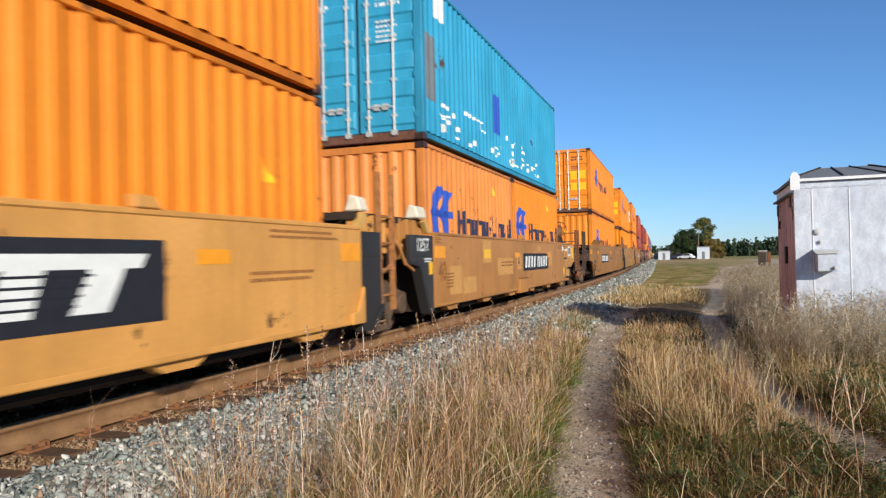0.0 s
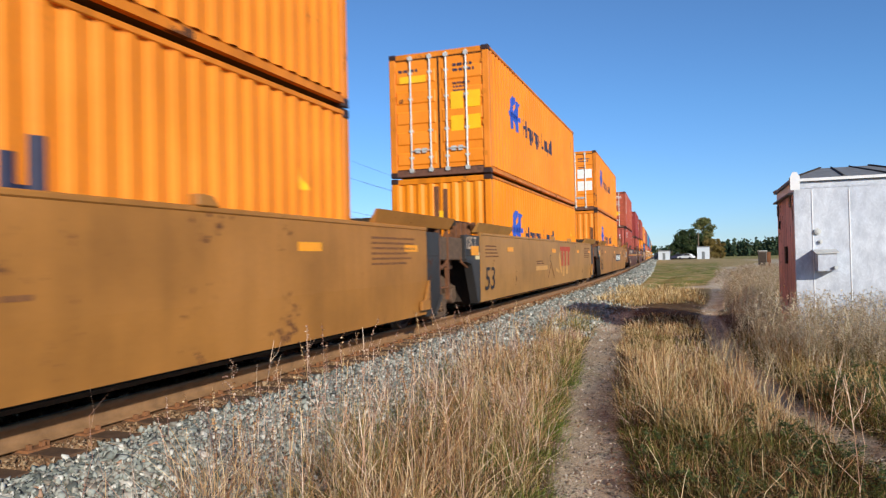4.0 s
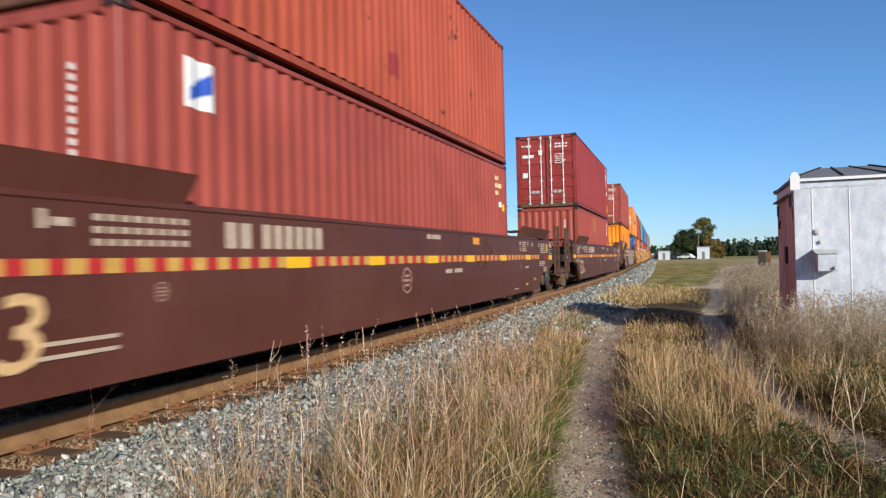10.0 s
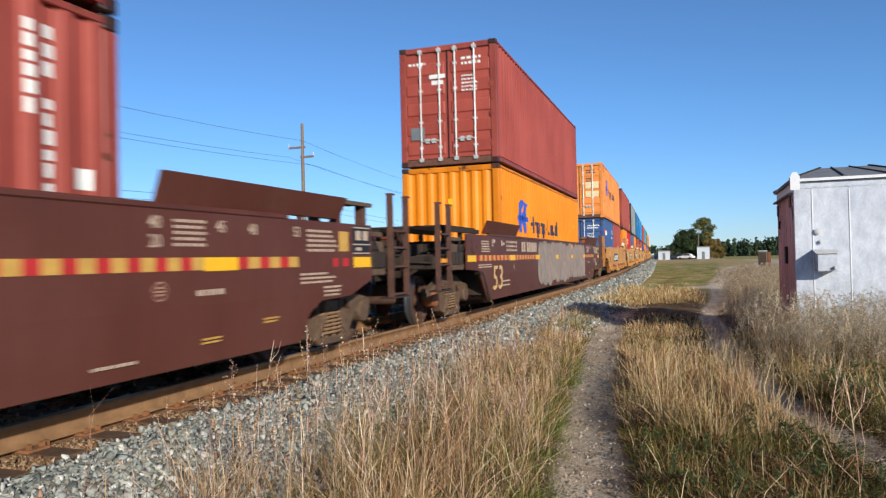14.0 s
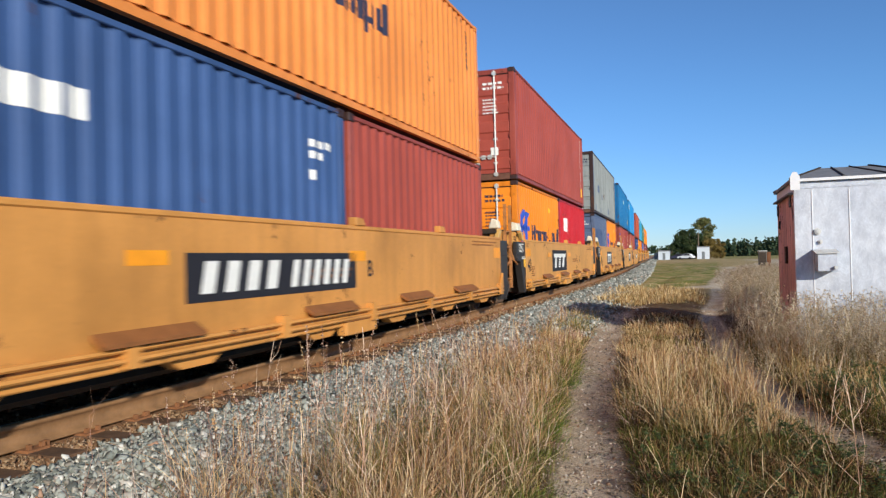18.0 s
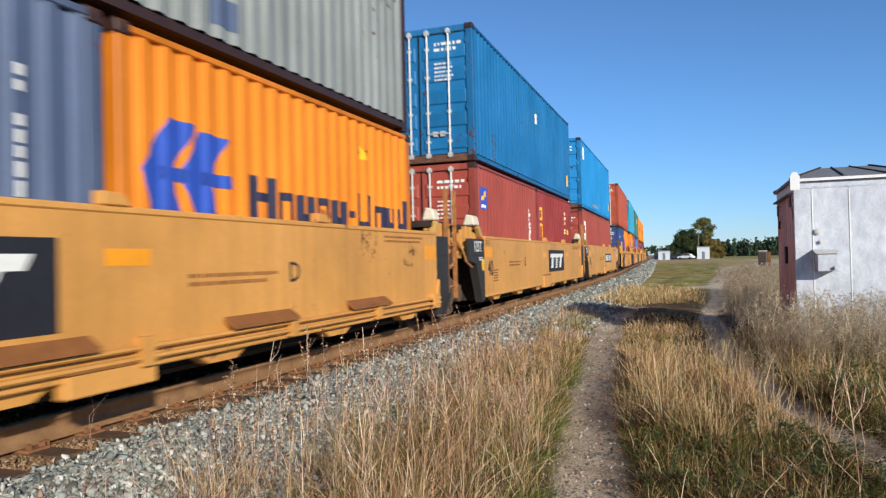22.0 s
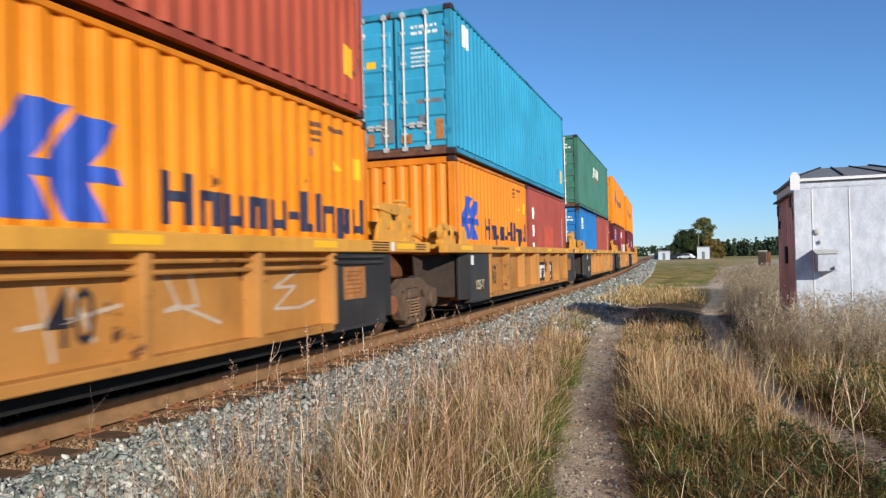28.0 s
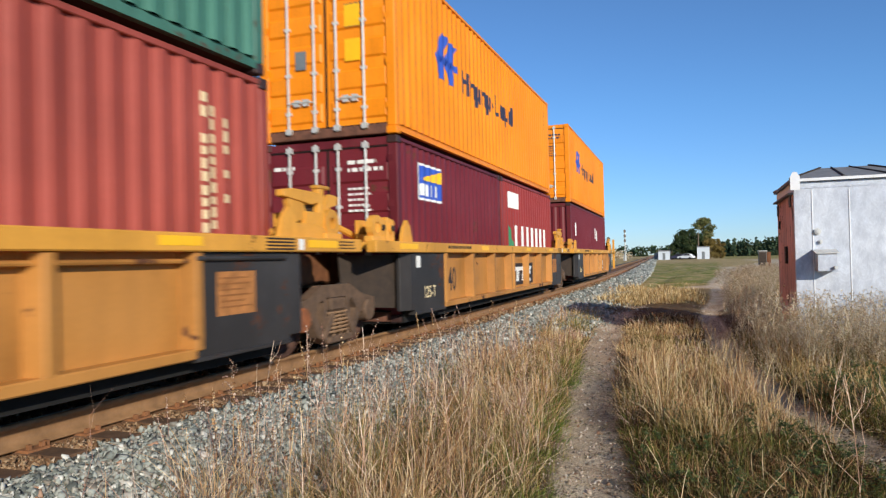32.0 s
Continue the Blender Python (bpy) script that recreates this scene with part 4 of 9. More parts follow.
# ---- well cars ----
# by the place of the well's end: reach of the end sill, of the bogie, of the side plate
END_REACH = {-0.42: (3.05, 1.2, 1.45), 12.61: (2.36, 0.86, 1.05), -1.98: (3.5, 1.26, 1.5), 14.17: (3.3, 1.62, 1.98), 14.18: (3.45, 1.7, 2.2), -1.97: (3.08, 1.34, 1.58)}


def well_side(y0, y1, ztop, zbot, front, rear, x):
    """Side plate outline in (y, z) between the well's ends; a coupler end carries on as a shallower plate over its bogie."""
    pts = []
    if front == "coupler":
        w = END_REACH[y0][2]
        pts += [(y0 - 0.1, zbot), (y0 - 0.62, zbot + 0.46), (y0 - 0.75, zbot + 0.62), (y0 - w, zbot + 0.66), (y0 - w, ztop)]
    else:
        pts += [(y0, zbot), (y0, ztop)]
    if rear == "coupler":
        w = END_REACH[y1][2]
        pts += [(y1 + w, ztop), (y1 + w, zbot + 0.62), (y1 + w - 0.6, zbot + 0.44), (y1 + w - 1.3, zbot + 0.42), (y1 + w - 1.55, zbot + 0.3), (y1 + w - 1.75, zbot)]
    else:
        pts += [(y1, ztop), (y1, zbot)]
    return prism(pts, "x", min(x, x - 0.03 * np.sign(x)), max(x, x - 0.03 * np.sign(x)))


def ladder(parent, x, y0, y1, z0, z1, rungs, material, name="ladder"):
    bm = bmesh.new()
    for y in (y0, y1):
        bm_box(bm, x - 0.035, x + 0.035, y - 0.03, y + 0.03, z0, z1)
        bm_box(bm, x - 0.05, x + 0.04, y - 0.03, y + 0.15, z1, z1 + 0.02)
    for k in range(rungs):
        z = z0 + 0.12 + k * (z1 - z0 - 0.75) / max(1, rungs - 1)
        tube(bm, (x, y0, z), (x, y1, z), 0.016, 6)
    return part(name, bm, material, parent)


def hand_brake(car, y, d, wheel_only, metal):
    """Air tank on a cradle with the brake wheel beside it, above the end platform; y is the wheel's place."""
    if not wheel_only:
        ya, yb = sorted((y - d * 1.45, y - d * 0.62))
        bm = bmesh.new()
        tube(bm, (1.0, ya, 1.96), (1.0, yb, 1.96), 0.215, 20)
        tube(bm, (1.0, ya - 0.08, 1.96), (1.0, ya, 1.96), 0.11, 20, 0.215)
        tube(bm, (1.0, yb, 1.96), (1.0, yb + 0.08, 1.96), 0.215, 20, 0.11)
        bmesh.ops.remove_doubles(bm, verts=bm.verts[:], dist=0.001)
        tank = part("air_tank", bm, TANKBROWN, car, "tan-brown air reservoir")
        part("valve", tubes(((1.0, yb - 0.3, 2.2), (1.0, yb - 0.3, 2.34), 0.035), ((0.94, yb - 0.3, 2.32), (1.1, yb - 0.3, 2.32), 0.025)), FRAMEBROWN, tank)
        for yk in (ya + 0.12, yb - 0.22):
            part("tank_cradle", prism([(0.74, 1.6), (1.26, 1.6), (1.2, 1.84), (1.0, 1.76), (0.8, 1.84)], "y", yk, yk + 0.1), DARKSTEEL, car)
        part("tank_tray", box((0.72, 1.3, ya - 0.1, yb, 1.62, 1.66), bevel=0.01), DARKSTEEL, car)
        yv = ya - 0.28
        part("control_valve", lumps((1.05, yv, 1.74, 0.2, 0.16, 0.2), (1.08, yv + 0.05, 1.95, 0.13, 0.13, 0.12), (1.0, yv - 0.02, 2.08, 0.08, 0.1, 0.07)), TANKBROWN, car, "rounded cast brake valve")
    cx = 0.05 if wheel_only else 1.0
    cz = 2.0 if wheel_only else 2.12 if y < 14 else 2.24
    c = Vector((cx, y, cz))
    ring = 0.24
    part("brake_box", lumps((cx, y - d * 0.14, cz - 0.02, 0.12, 0.09, 0.15), (cx, y - d * 0.17, cz - 0.24, 0.1, 0.08, 0.14)), metal, car)
    part("brake_stand", box((cx - 0.07, cx + 0.07, y - d * 0.28 - 0.04, y - d * 0.28 + 0.04, 1.55, cz + 0.1), bevel=0.01), metal, car)
    bm = hose(bmesh.new(), [c + Vector((math.cos(k * math.tau / 24), 0, math.sin(k * math.tau / 24))) * ring for k in range(24)], 0.015, 6, True)
    if wheel_only:
        part("valve_casting", lumps((0.55, y - d * 0.1, 1.72, 0.2, 0.16, 0.2), (0.5, y - d * 0.2, 1.95, 0.14, 0.14, 0.13), (0.85, y - d * 0.45, 1.7, 0.16, 0.14, 0.14)), metal, car, "rounded orange-rusty brake valve")
    wheel = part("brake_wheel", bm, DARKSTEEL if wheel_only else metal, car, "round spoked brake wheel")
    for k in range(6):
        a = k * math.tau / 6 + 0.3
        part("spoke", tubes((c + Vector((math.cos(a), 0, math.sin(a))) * 0.04, c + Vector((math.cos(a), 0, math.sin(a))) * ring, 0.012), n=5), metal, wheel)
    part("hub", tubes((c + Vector((0, d * 0.02, 0)), c - Vector((0, d * 0.14, 0)), 0.05), n=10), metal, wheel)


def lumps(*rows):
    """Rounded cast lumps: centre and half sizes of each."""
    bm = bmesh.new()
    for x, y, z, a, b, c in rows:
        made = bmesh.ops.create_icosphere(bm, subdivisions=2, radius=1.0)
        for v in made["verts"]:
            q = v.co.copy()
            q = Vector([math.copysign(abs(e) ** 0.7, e) for e in q])
            v.co = Vector((x + q.x * a, y + q.y * b, z + q.z * c))
    return bm


def coupler_end(car, y, d, body, tank):
    """End platform, stub sill, coupler, grab posts and steps; y is the well's end and d points outwards along the track."""
    reach, truck, wing = END_REACH[y]
    e = y + d * reach  # face of the end sill
    dark = body is CARBROWN
    metal = DARKSTEEL if dark else DARKBROWN if y == -1.98 else ORANGEFRAME if body is TAN_RUSTY else FRAMEBROWN
    span = lambda u, v: sorted((y + d * u, y + d * v))
    lo, hi = sorted((y, e))
    part("stub_sill", box((-0.28, 0.28, lo, hi, 0.78, 1.14), bevel=0.015), DARKSTEEL, car)
    a, b = sorted((e, e - d * 0.16))
    part("end_sill", box((-1.42, 1.42, a, b, 0.98, 1.2), bevel=0.01), metal, car)
    a, b = span(truck - 0.12, truck + 0.12)
    part("body_bolster", prism([(-1.4, 1.0), (-1.4, 1.28), (1.4, 1.28), (1.4, 1.0), (0.5, 0.84), (-0.5, 0.84)], "y", a, b, bevel=0.02), DARKSTEEL, car)
    a, b = span(0.02, 0.2)
    part("well_bulkhead", box((-1.45, 1.45, a, b, 0.4, 1.52)), DARKSTEEL, car)
    a, b = span(0.25, reach - 0.75)
    n = int((b - a) / 0.2)
    up = 0.17 if dark and d < 0 else 0.02
    slat = cached(("deck_slat", 1), lambda: box((-1.32, 1.32, 0, 0.12, 1.55, 1.575)))
    for k in range(n):
        piece("deck_slat", slat, DARKSTEEL, car, pose(0, a + 0.04 + k * (b - a - 0.14) / n, up))
    deck = bmesh.new()
    for x in (-1.36, -0.5, 0.42, 1.28):
        bm_box(deck, x, x + 0.08, a, b, 1.46 + up, 1.545 + up)
    for yy in (a + 0.1, (a + b) / 2, b - 0.16):
        for x in (-1.3, -0.45, 0.45, 1.24):
            bm_box(deck, x, x + 0.06, yy, yy + 0.1, 1.18, 1.46 + up)
    for s in (1, -1):
        x0, x1 = sorted((s * 1.22, s * 1.36))
        bm_box(deck, x0, x1, *span(wing - 0.3, reach), 1.0, 1.2)
        bm_box(deck, min(s * 1.05, s * 1.4), max(s * 1.05, s * 1.4), *span(wing, reach - 0.1), 1.2, 1.225)
        tube(deck, (s * 1.3, y + d * (reach - 0.7), 1.22), (s * 1.3, y + d * (wing + 0.05), 1.5), 0.035, 6)
        tube(deck, (s * 0.9, y + d * (reach - 0.15), 1.2), (s * 0.5, y + d * (reach - 0.9), 1.5), 0.03, 6)
    part("end_platform", deck, metal, car)
    # brackets, boxes and rods that fill the end
    for x, u, w, z0, z1 in ((1.18, wing + 0.1, 0.26, 1.24, 1.44), (0.7, wing + 0.35, 0.34, 1.2, 1.42), (0.15, wing + 0.2, 0.4, 1.14, 1.5), (-0.55, wing + 0.3, 0.36, 1.16, 1.45), (-1.1, wing + 0.15, 0.3, 1.22, 1.46)):
        part("equipment_box", box((x - w / 2, x + w / 2, *span(u, u + w * 0.8), z0, z1), bevel=0.015), metal, car)
    for s in (1, -1):
        for z0, z1, x0, x1 in ((1.24, 1.4, 1.28, 1.42), (0.94, 1.06, 1.3, 1.44), (1.46, 1.53, 1.3, 1.4)):
            part("side_beam", box((min(s * x0, s * x1), max(s * x0, s * x1), *span(wing - 0.02, reach - 0.75), z0, z1), bevel=0.012), GRIME if dark else metal, car)
        for k in range(3):
            u = wing + 0.18 + k * (reach - wing - 1.0) / 2.5
            part("beam_bracket", prism([(y + d * u - 0.07, 1.04), (y + d * u + 0.07, 1.04), (y + d * u + 0.11, 1.26), (y + d * u - 0.05, 1.26)], "x", min(s * 1.36, s * 1.47), max(s * 1.36, s * 1.47), bevel=0.01), metal, car)
        foot = [(y + d * 0.04, 0.24), (y - d * 0.1, 0.24), (y + d * 0.5, 0.86), (y + d * 0.78, 0.9), (y + d * 0.74, 0.84), (y + d * 0.54, 0.79)]
        if d < 0:
            part("corner_flange", prism(foot, "x", min(s * 1.36, s * 1.51), max(s * 1.36, s * 1.51), bevel=0.006), metal, car)
    bm = bmesh.new()
    tube(bm, (1.36, y + d * (wing - 0.05), 1.32), (1.36, y + d * (wing + 0.3), 1.32), 0.085, 12)
    part("small_air_tank", bm, metal, car)
    rods = bmesh.new()
    for x, z in ((0.5, 1.34), (0.8, 1.1), (-0.6, 1.25), (1.05, 1.02), (1.33, 1.38)):
        tube(rods, (x, y + d * 0.3, z), (x, y + d * (reach - 0.2), z - 0.05), 0.02, 6)
    tube(rods, (-0.7, y + d * (truck + 0.1), 1.3), (-0.7, y + d * (truck + 0.8), 1.3), 0.13, 10)
    part("brake_rigging", rods, DARKSTEEL, car)
    for s in (1, -1):
        hz = [(s * 1.38, y + d * (wing + 0.02), 1.42), (s * 1.43, y + d * (wing + 0.18), 1.46), (s * 1.45, y + d * (wing + 0.38), 1.2), (s * 1.3, y + d * (wing + 0.44), 0.92)]
        part("brake_hose", hose(bmesh.new(), hz, 0.018, 6), BLACKMARK, car)
        ya, yb = sorted((e - d * 0.06, e - d * 0.62))
        steel = POSTBROWN if dark else metal
        post = cached(("grab_post", 1), lambda: box((-0.035, 0.035, -0.035, 0.035, 0.62, 2.06), (-0.04, 0.04, -0.04, 0.11, 2.06, 2.08)))
        rung = cached(("rung", 1), lambda: box((-0.03, 0.03, 0.035, 0.525, -0.015, 0.015)))
        for yy in (ya, yb):
            piece("grab_post", post, steel, car, pose(s * 1.46, yy, 0))
        for z in (0.66, 1.05, 1.32, 1.56):
            piece("rung", rung, steel, car, pose(s * 1.46, ya, z))
        if s > 0 and tank is True:
            for z in (1.68, 1.98):
                bm = bmesh.new()
                tube(bm, (1.46, min(ya, yb) if d > 0 else max(ya, yb), z), (1.2, y + d * (reach - 1.15), z - 0.02), 0.018, 6)
                part("grab_rail", bm, steel, car)
        if d < 0:
            flat_mark(car, [(min(ya, yb) + 0.12, max(ya, yb) - 0.06, 1.08, 1.15)], ORANGEMARK, 1.44 if s > 0 else -1.443, "reflector", "amber reflector between the grab posts")
        part("step", box((min(s * 1.3, s * 1.5), max(s * 1.3, s * 1.5), min(ya, yb) - 0.05, max(ya, yb) + 0.05, 0.6, 0.625)), DARKSTEEL, car)
    lever = hose(bmesh.new(), [(1.4, e + d * 0.05, 1.08), (0.7, e + d * 0.08, 1.12), (0.25, e + d * 0.12, 1.05), (0.1, e + d * 0.3, 1.0)], 0.016, 6)
    part("uncoupling_lever", lever, metal, car)
    knuckle = prism([(-0.08, -0.14), (0.08, -0.16), (0.17, -0.02), (0.15, 0.14), (-0.1, 0.15), (-0.16, 0.02)], "z", 0.72, 1.0, bevel=0.02)
    bm_box(knuckle, -0.09, 0.09, -0.55 if d > 0 else 0.1, -0.1 if d > 0 else 0.55, 0.78, 0.94)
    part("coupler", knuckle, DARKSTEEL, car, m=pose(0, e + d * 0.48, 0))
    pts = [(0.3, e, 0.95), (0.34, e + d * 0.2, 0.62), (0.28, e + d * 0.45, 0.42), (0.2, e + d * 0.6, 0.5)]
    part("air_hose", hose(bmesh.new(), pts, 0.025, 6), BLACKMARK, car)
    if dark and d > 0:
        for s in (1, -1):
            for u in (0.75, 1.25, 1.95):
                part("deck_post", box((min(s * 1.28, s * 1.4), max(s * 1.28, s * 1.4), *span(u, u + 0.1), 1.6, 1.88), bevel=0.008), POSTBROWN, car)
        for k in range(7):
            part("deck_slat", box((-1.42 + k * 0.415, -1.1 + k * 0.415, *span(0.6, 2.15), 1.88, 1.905)), GRIME, car)
        part("deck_edge", box((1.36, 1.44, *span(0.6, 2.15), 1.85, 1.9)), GRIME, car)
    if tank:
        hand_brake(car, y + d * (3.0 if tank == "wheel" else 1.2 if reach < 3 else 2.3), d, tank == "wheel", RUSTORANGE if tank == "wheel" else metal)
    build_bogie(car, y + d * truck)


def art_end(car, y, d, body, panel, front, ztop):
    """The end over a shared bogie: dark end plate, raised grating on posts, container guides, braces and a centre beam."""
    trim = FRAMEBROWN if ztop > 1.58 else body
    for s in (1, -1):
        x0, x1 = sorted((s * 1.49, s * 1.40))
        if front:
            pts = [(y, 0.3), (y, ztop - 0.02), (y + d * 0.95, ztop - 0.02), (y + d * 0.95, 1.12), (y + d * 0.62, 1.08), (y + d * 0.22, 0.3)]
        else:
            pts = [(y, 0.24), (y, ztop - 0.02), (y + d * 0.62, ztop - 0.02), (y + d * 0.62, 0.5), (y + d * 0.35, 0.24)]
        plate = part("end_plate", prism(pts, "x", x0, x1, bevel=0.008), panel, car, "dark painted end plate")
        # thick flange along the foot of the plate and a seam across it
        xa, xb = sorted((s * 1.36, s * 1.52))
        if front:
            foot = [(y + d * 0.18, 0.3), (y + d * 0.60, 1.1), (y + d * 0.98, 1.14), (y + d * 0.98, 1.08), (y + d * 0.66, 1.03), (y + d * 0.28, 0.28)]
        else:
            foot = [(y + d * 0.34, 0.22), (y + d * 0.64, 0.5), (y + d * 0.64, 0.56), (y + d * 0.3, 0.28)]
        part("flange", prism(foot, "x", xa, xb, bevel=0.006), panel, plate)
        part("seam", box((min(s * 1.485, s * 1.494), max(s * 1.485, s * 1.494), *sorted((y + d * 0.03, y + d * (0.9 if front else 0.58))), 1.19, 1.2)), DARKSTEEL, plate)
        a, b = sorted((y + d * 0.12, y + d * (0.5 if front else 0.36)))
        if body not in (TAN_OLD, TAN_BROWN):
            part("container_guide", prism([(s * 1.20, ztop + 0.25), (s * 1.44, ztop + 0.25), (s * 1.40, ztop + 0.43), (s * 1.27, ztop + 0.47)], "y", a, b, bevel=0.02), CREAMPLASTIC, car, "cream container guide")
        # posts under the grating
        for k, u in enumerate((0.1, 0.4, 0.68, 1.0)):
            ya, yb = sorted((y + d * u, y + d * (u + 0.09)))
            part("deck_post", box((min(s * 1.24, s * 1.36), max(s * 1.24, s * 1.36), ya, yb, ztop - 0.3, ztop + 0.22), bevel=0.008), trim, car)
        q = [(y - d * 0.05, ztop + 0.02), (y + d * 0.14, ztop + 0.02), (y + d * 0.3, ztop + 0.2), (y + d * 0.18, ztop + 0.24)]
        part("corner_gusset", prism(q, "x", min(s * 1.37, s * 1.46), max(s * 1.37, s * 1.46), bevel=0.008), TAN_PALE if trim is body else trim, car)
        if not front:
            q = [(y - d * 0.36, 0.36), (y - d * 0.02, 0.36), (y - d * 0.02, 0.82), (y - d * 0.1, 0.7), (y - d * 0.2, 0.52), (y - d * 0.36, 0.5)]
            part("corner_bracket", prism(q, "x", min(s * 1.505, s * 1.56), max(s * 1.505, s * 1.56), bevel=0.008), body, car)
    a, b = sorted((y + d * 0.05, y + d * 1.25))
    deck = bmesh.new()
    for k in range(8):
        x = -1.36 + k * 0.345
        bm_box(deck, x, x + 0.26, a, b, ztop + 0.22, ztop + 0.245)
    bm_box(deck, -1.4, 1.4, a, a + 0.06, ztop + 0.14, ztop + 0.22)
    bm_box(deck, -1.4, 1.4, b - 0.06, b, ztop + 0.14, ztop + 0.22)
    part("grating", deck, DARKSTEEL, car)
    ya, yb = sorted((y + d * 0.02, y + d * 0.1))
    part("well_bulkhead", box((-1.39, 1.39, ya, yb, 0.3, ztop - 0.02)), DARKSTEEL, car)
    part("end_beam", box((-1.22, 1.22, a, a + 0.35, 0.95, ztop - 0.15), bevel=0.02), DARKBROWN, car)
    ya, yb = sorted((y, y + d * 1.55))
    part("centre_beam", box((-0.35, 0.35, ya, yb, 0.8, 1.2), bevel=0.03), FRAMEBROWN, car)
    part("valve_casting", lumps((0.9, y + d * 1.12, ztop - 0.08, 0.17, 0.16, 0.16), (0.9, y + d * 1.18, ztop - 0.28, 0.12, 0.12, 0.14)), trim, car)
    part("valve_casting", lumps((-0.6, y + d * 1.1, ztop - 0.15, 0.2, 0.14, 0.2)), trim, car)
    for s in (1, -1):
        br = bmesh.new()
        tube(br, (s * 1.35, y + d * 0.95, ztop - 0.2), (s * 0.7, y + d * 1.3, ztop - 0.05), 0.045, 8)
        tube(br, (s * 1.3, y + d * 0.9, 1.3), (s * 0.95, y + d * 1.5, 1.0), 0.04, 8)
        bm_box(br, s * 1.2 - 0.09, s * 1.2 + 0.09, y + d * 1.0 - 0.1, y + d * 1.0 + 0.1, 1.15, ztop)
        part("brace", br, trim, car)
        hz = [(s * 1.3, y + d * 1.2, ztop - 0.05), (s * 1.4, y + d * 1.15, 1.3), (s * 1.44, y + d * 1.05, 1.08), (s * 1.45, y + d * 0.75, 0.98)]
        part("brake_hose", hose(bmesh.new(), hz, 0.024, 6), ORANGEFRAME if trim is body else FRAMEBROWN, car)
        if trim is not body and front:
            part("side_beam", box((min(s * 1.22, s * 1.44), max(s * 1.22, s * 1.44), *sorted((y + d * 0.97, y + d * 2.3)), 1.12, 1.52), bevel=0.02), GRIME, car)
    if not front:
        ya, yb = sorted((y + d * 0.66, y + d * 1.1))
        for s in (1, -1):
            lad = bmesh.new()
            for yy in (ya, yb):
                bm_box(lad, s * 1.44 - 0.03, s * 1.44 + 0.03, yy - 0.035, yy + 0.035, 0.45, 2.35)
            for z in (0.66, 1.02, 1.38, 1.74):
                tube(lad, (s * 1.44, ya, z), (s * 1.44, yb, z), 0.018, 6)
            part("ladder", lad, ORANGEFRAME if trim is body else FRAMEBROWN, car)


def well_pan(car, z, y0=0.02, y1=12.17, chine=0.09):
    """An added black sheet that paints the shade under and beside the foot of the lower box."""
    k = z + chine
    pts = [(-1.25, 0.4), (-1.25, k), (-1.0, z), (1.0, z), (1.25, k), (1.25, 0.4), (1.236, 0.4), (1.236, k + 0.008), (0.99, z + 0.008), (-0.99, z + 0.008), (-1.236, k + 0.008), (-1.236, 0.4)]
    part("well_pan", prism(pts, "y", y0, y1), SHADE_GASKET, car)


def bottom_brackets(car, y0, y1, material, n, x=1.43, z=0.36):
    for k in range(n):
        y = y0 + (k + 0.5) * (y1 - y0) / n
        for s in (1, -1):
            part("foot_bracket", prism([(y - 0.34, z), (y + 0.34, z), (y + 0.2, z - 0.08), (y - 0.2, z - 0.08)], "x", min(s * 1.3, s * x), max(s * 1.3, s * x)), material, car)


def flared_guide(car, y0, y1, ztop, material):
    """Box-like guide rail with sloping ends on top of a long car's side near the well's end."""
    for s in (1, -1):
        up = 0.25 if material is CARBROWN else 0.18
        rows = [(y0, ztop, y0 - 0.06, ztop + up), (y1, ztop, y1 + 0.06, ztop + up)]
        bm = bmesh.new()
        ring = []
        for x, lift in ((1.49, 0.0), (1.585, 1.0), (1.54, 1.0), (1.40, 0.0)):
            for ya, za, yb, zb in rows:
                ring.append(bm.verts.new((s * x, yb if lift else ya, zb if lift else za)))
        for k in range(4):
            j = (k + 1) % 4
            bm.faces.new((ring[2 * k], ring[2 * k + 1], ring[2 * j + 1], ring[2 * j]))
        bm.faces.new(ring[0::2])
        bm.faces.new(ring[1::2][::-1])
        bmesh.ops.recalc_face_normals(bm, faces=bm.faces[:])
        part("flared_guide", bm, material, car)


PAD = 5.8  # middle of the lifting pad from the front of the well


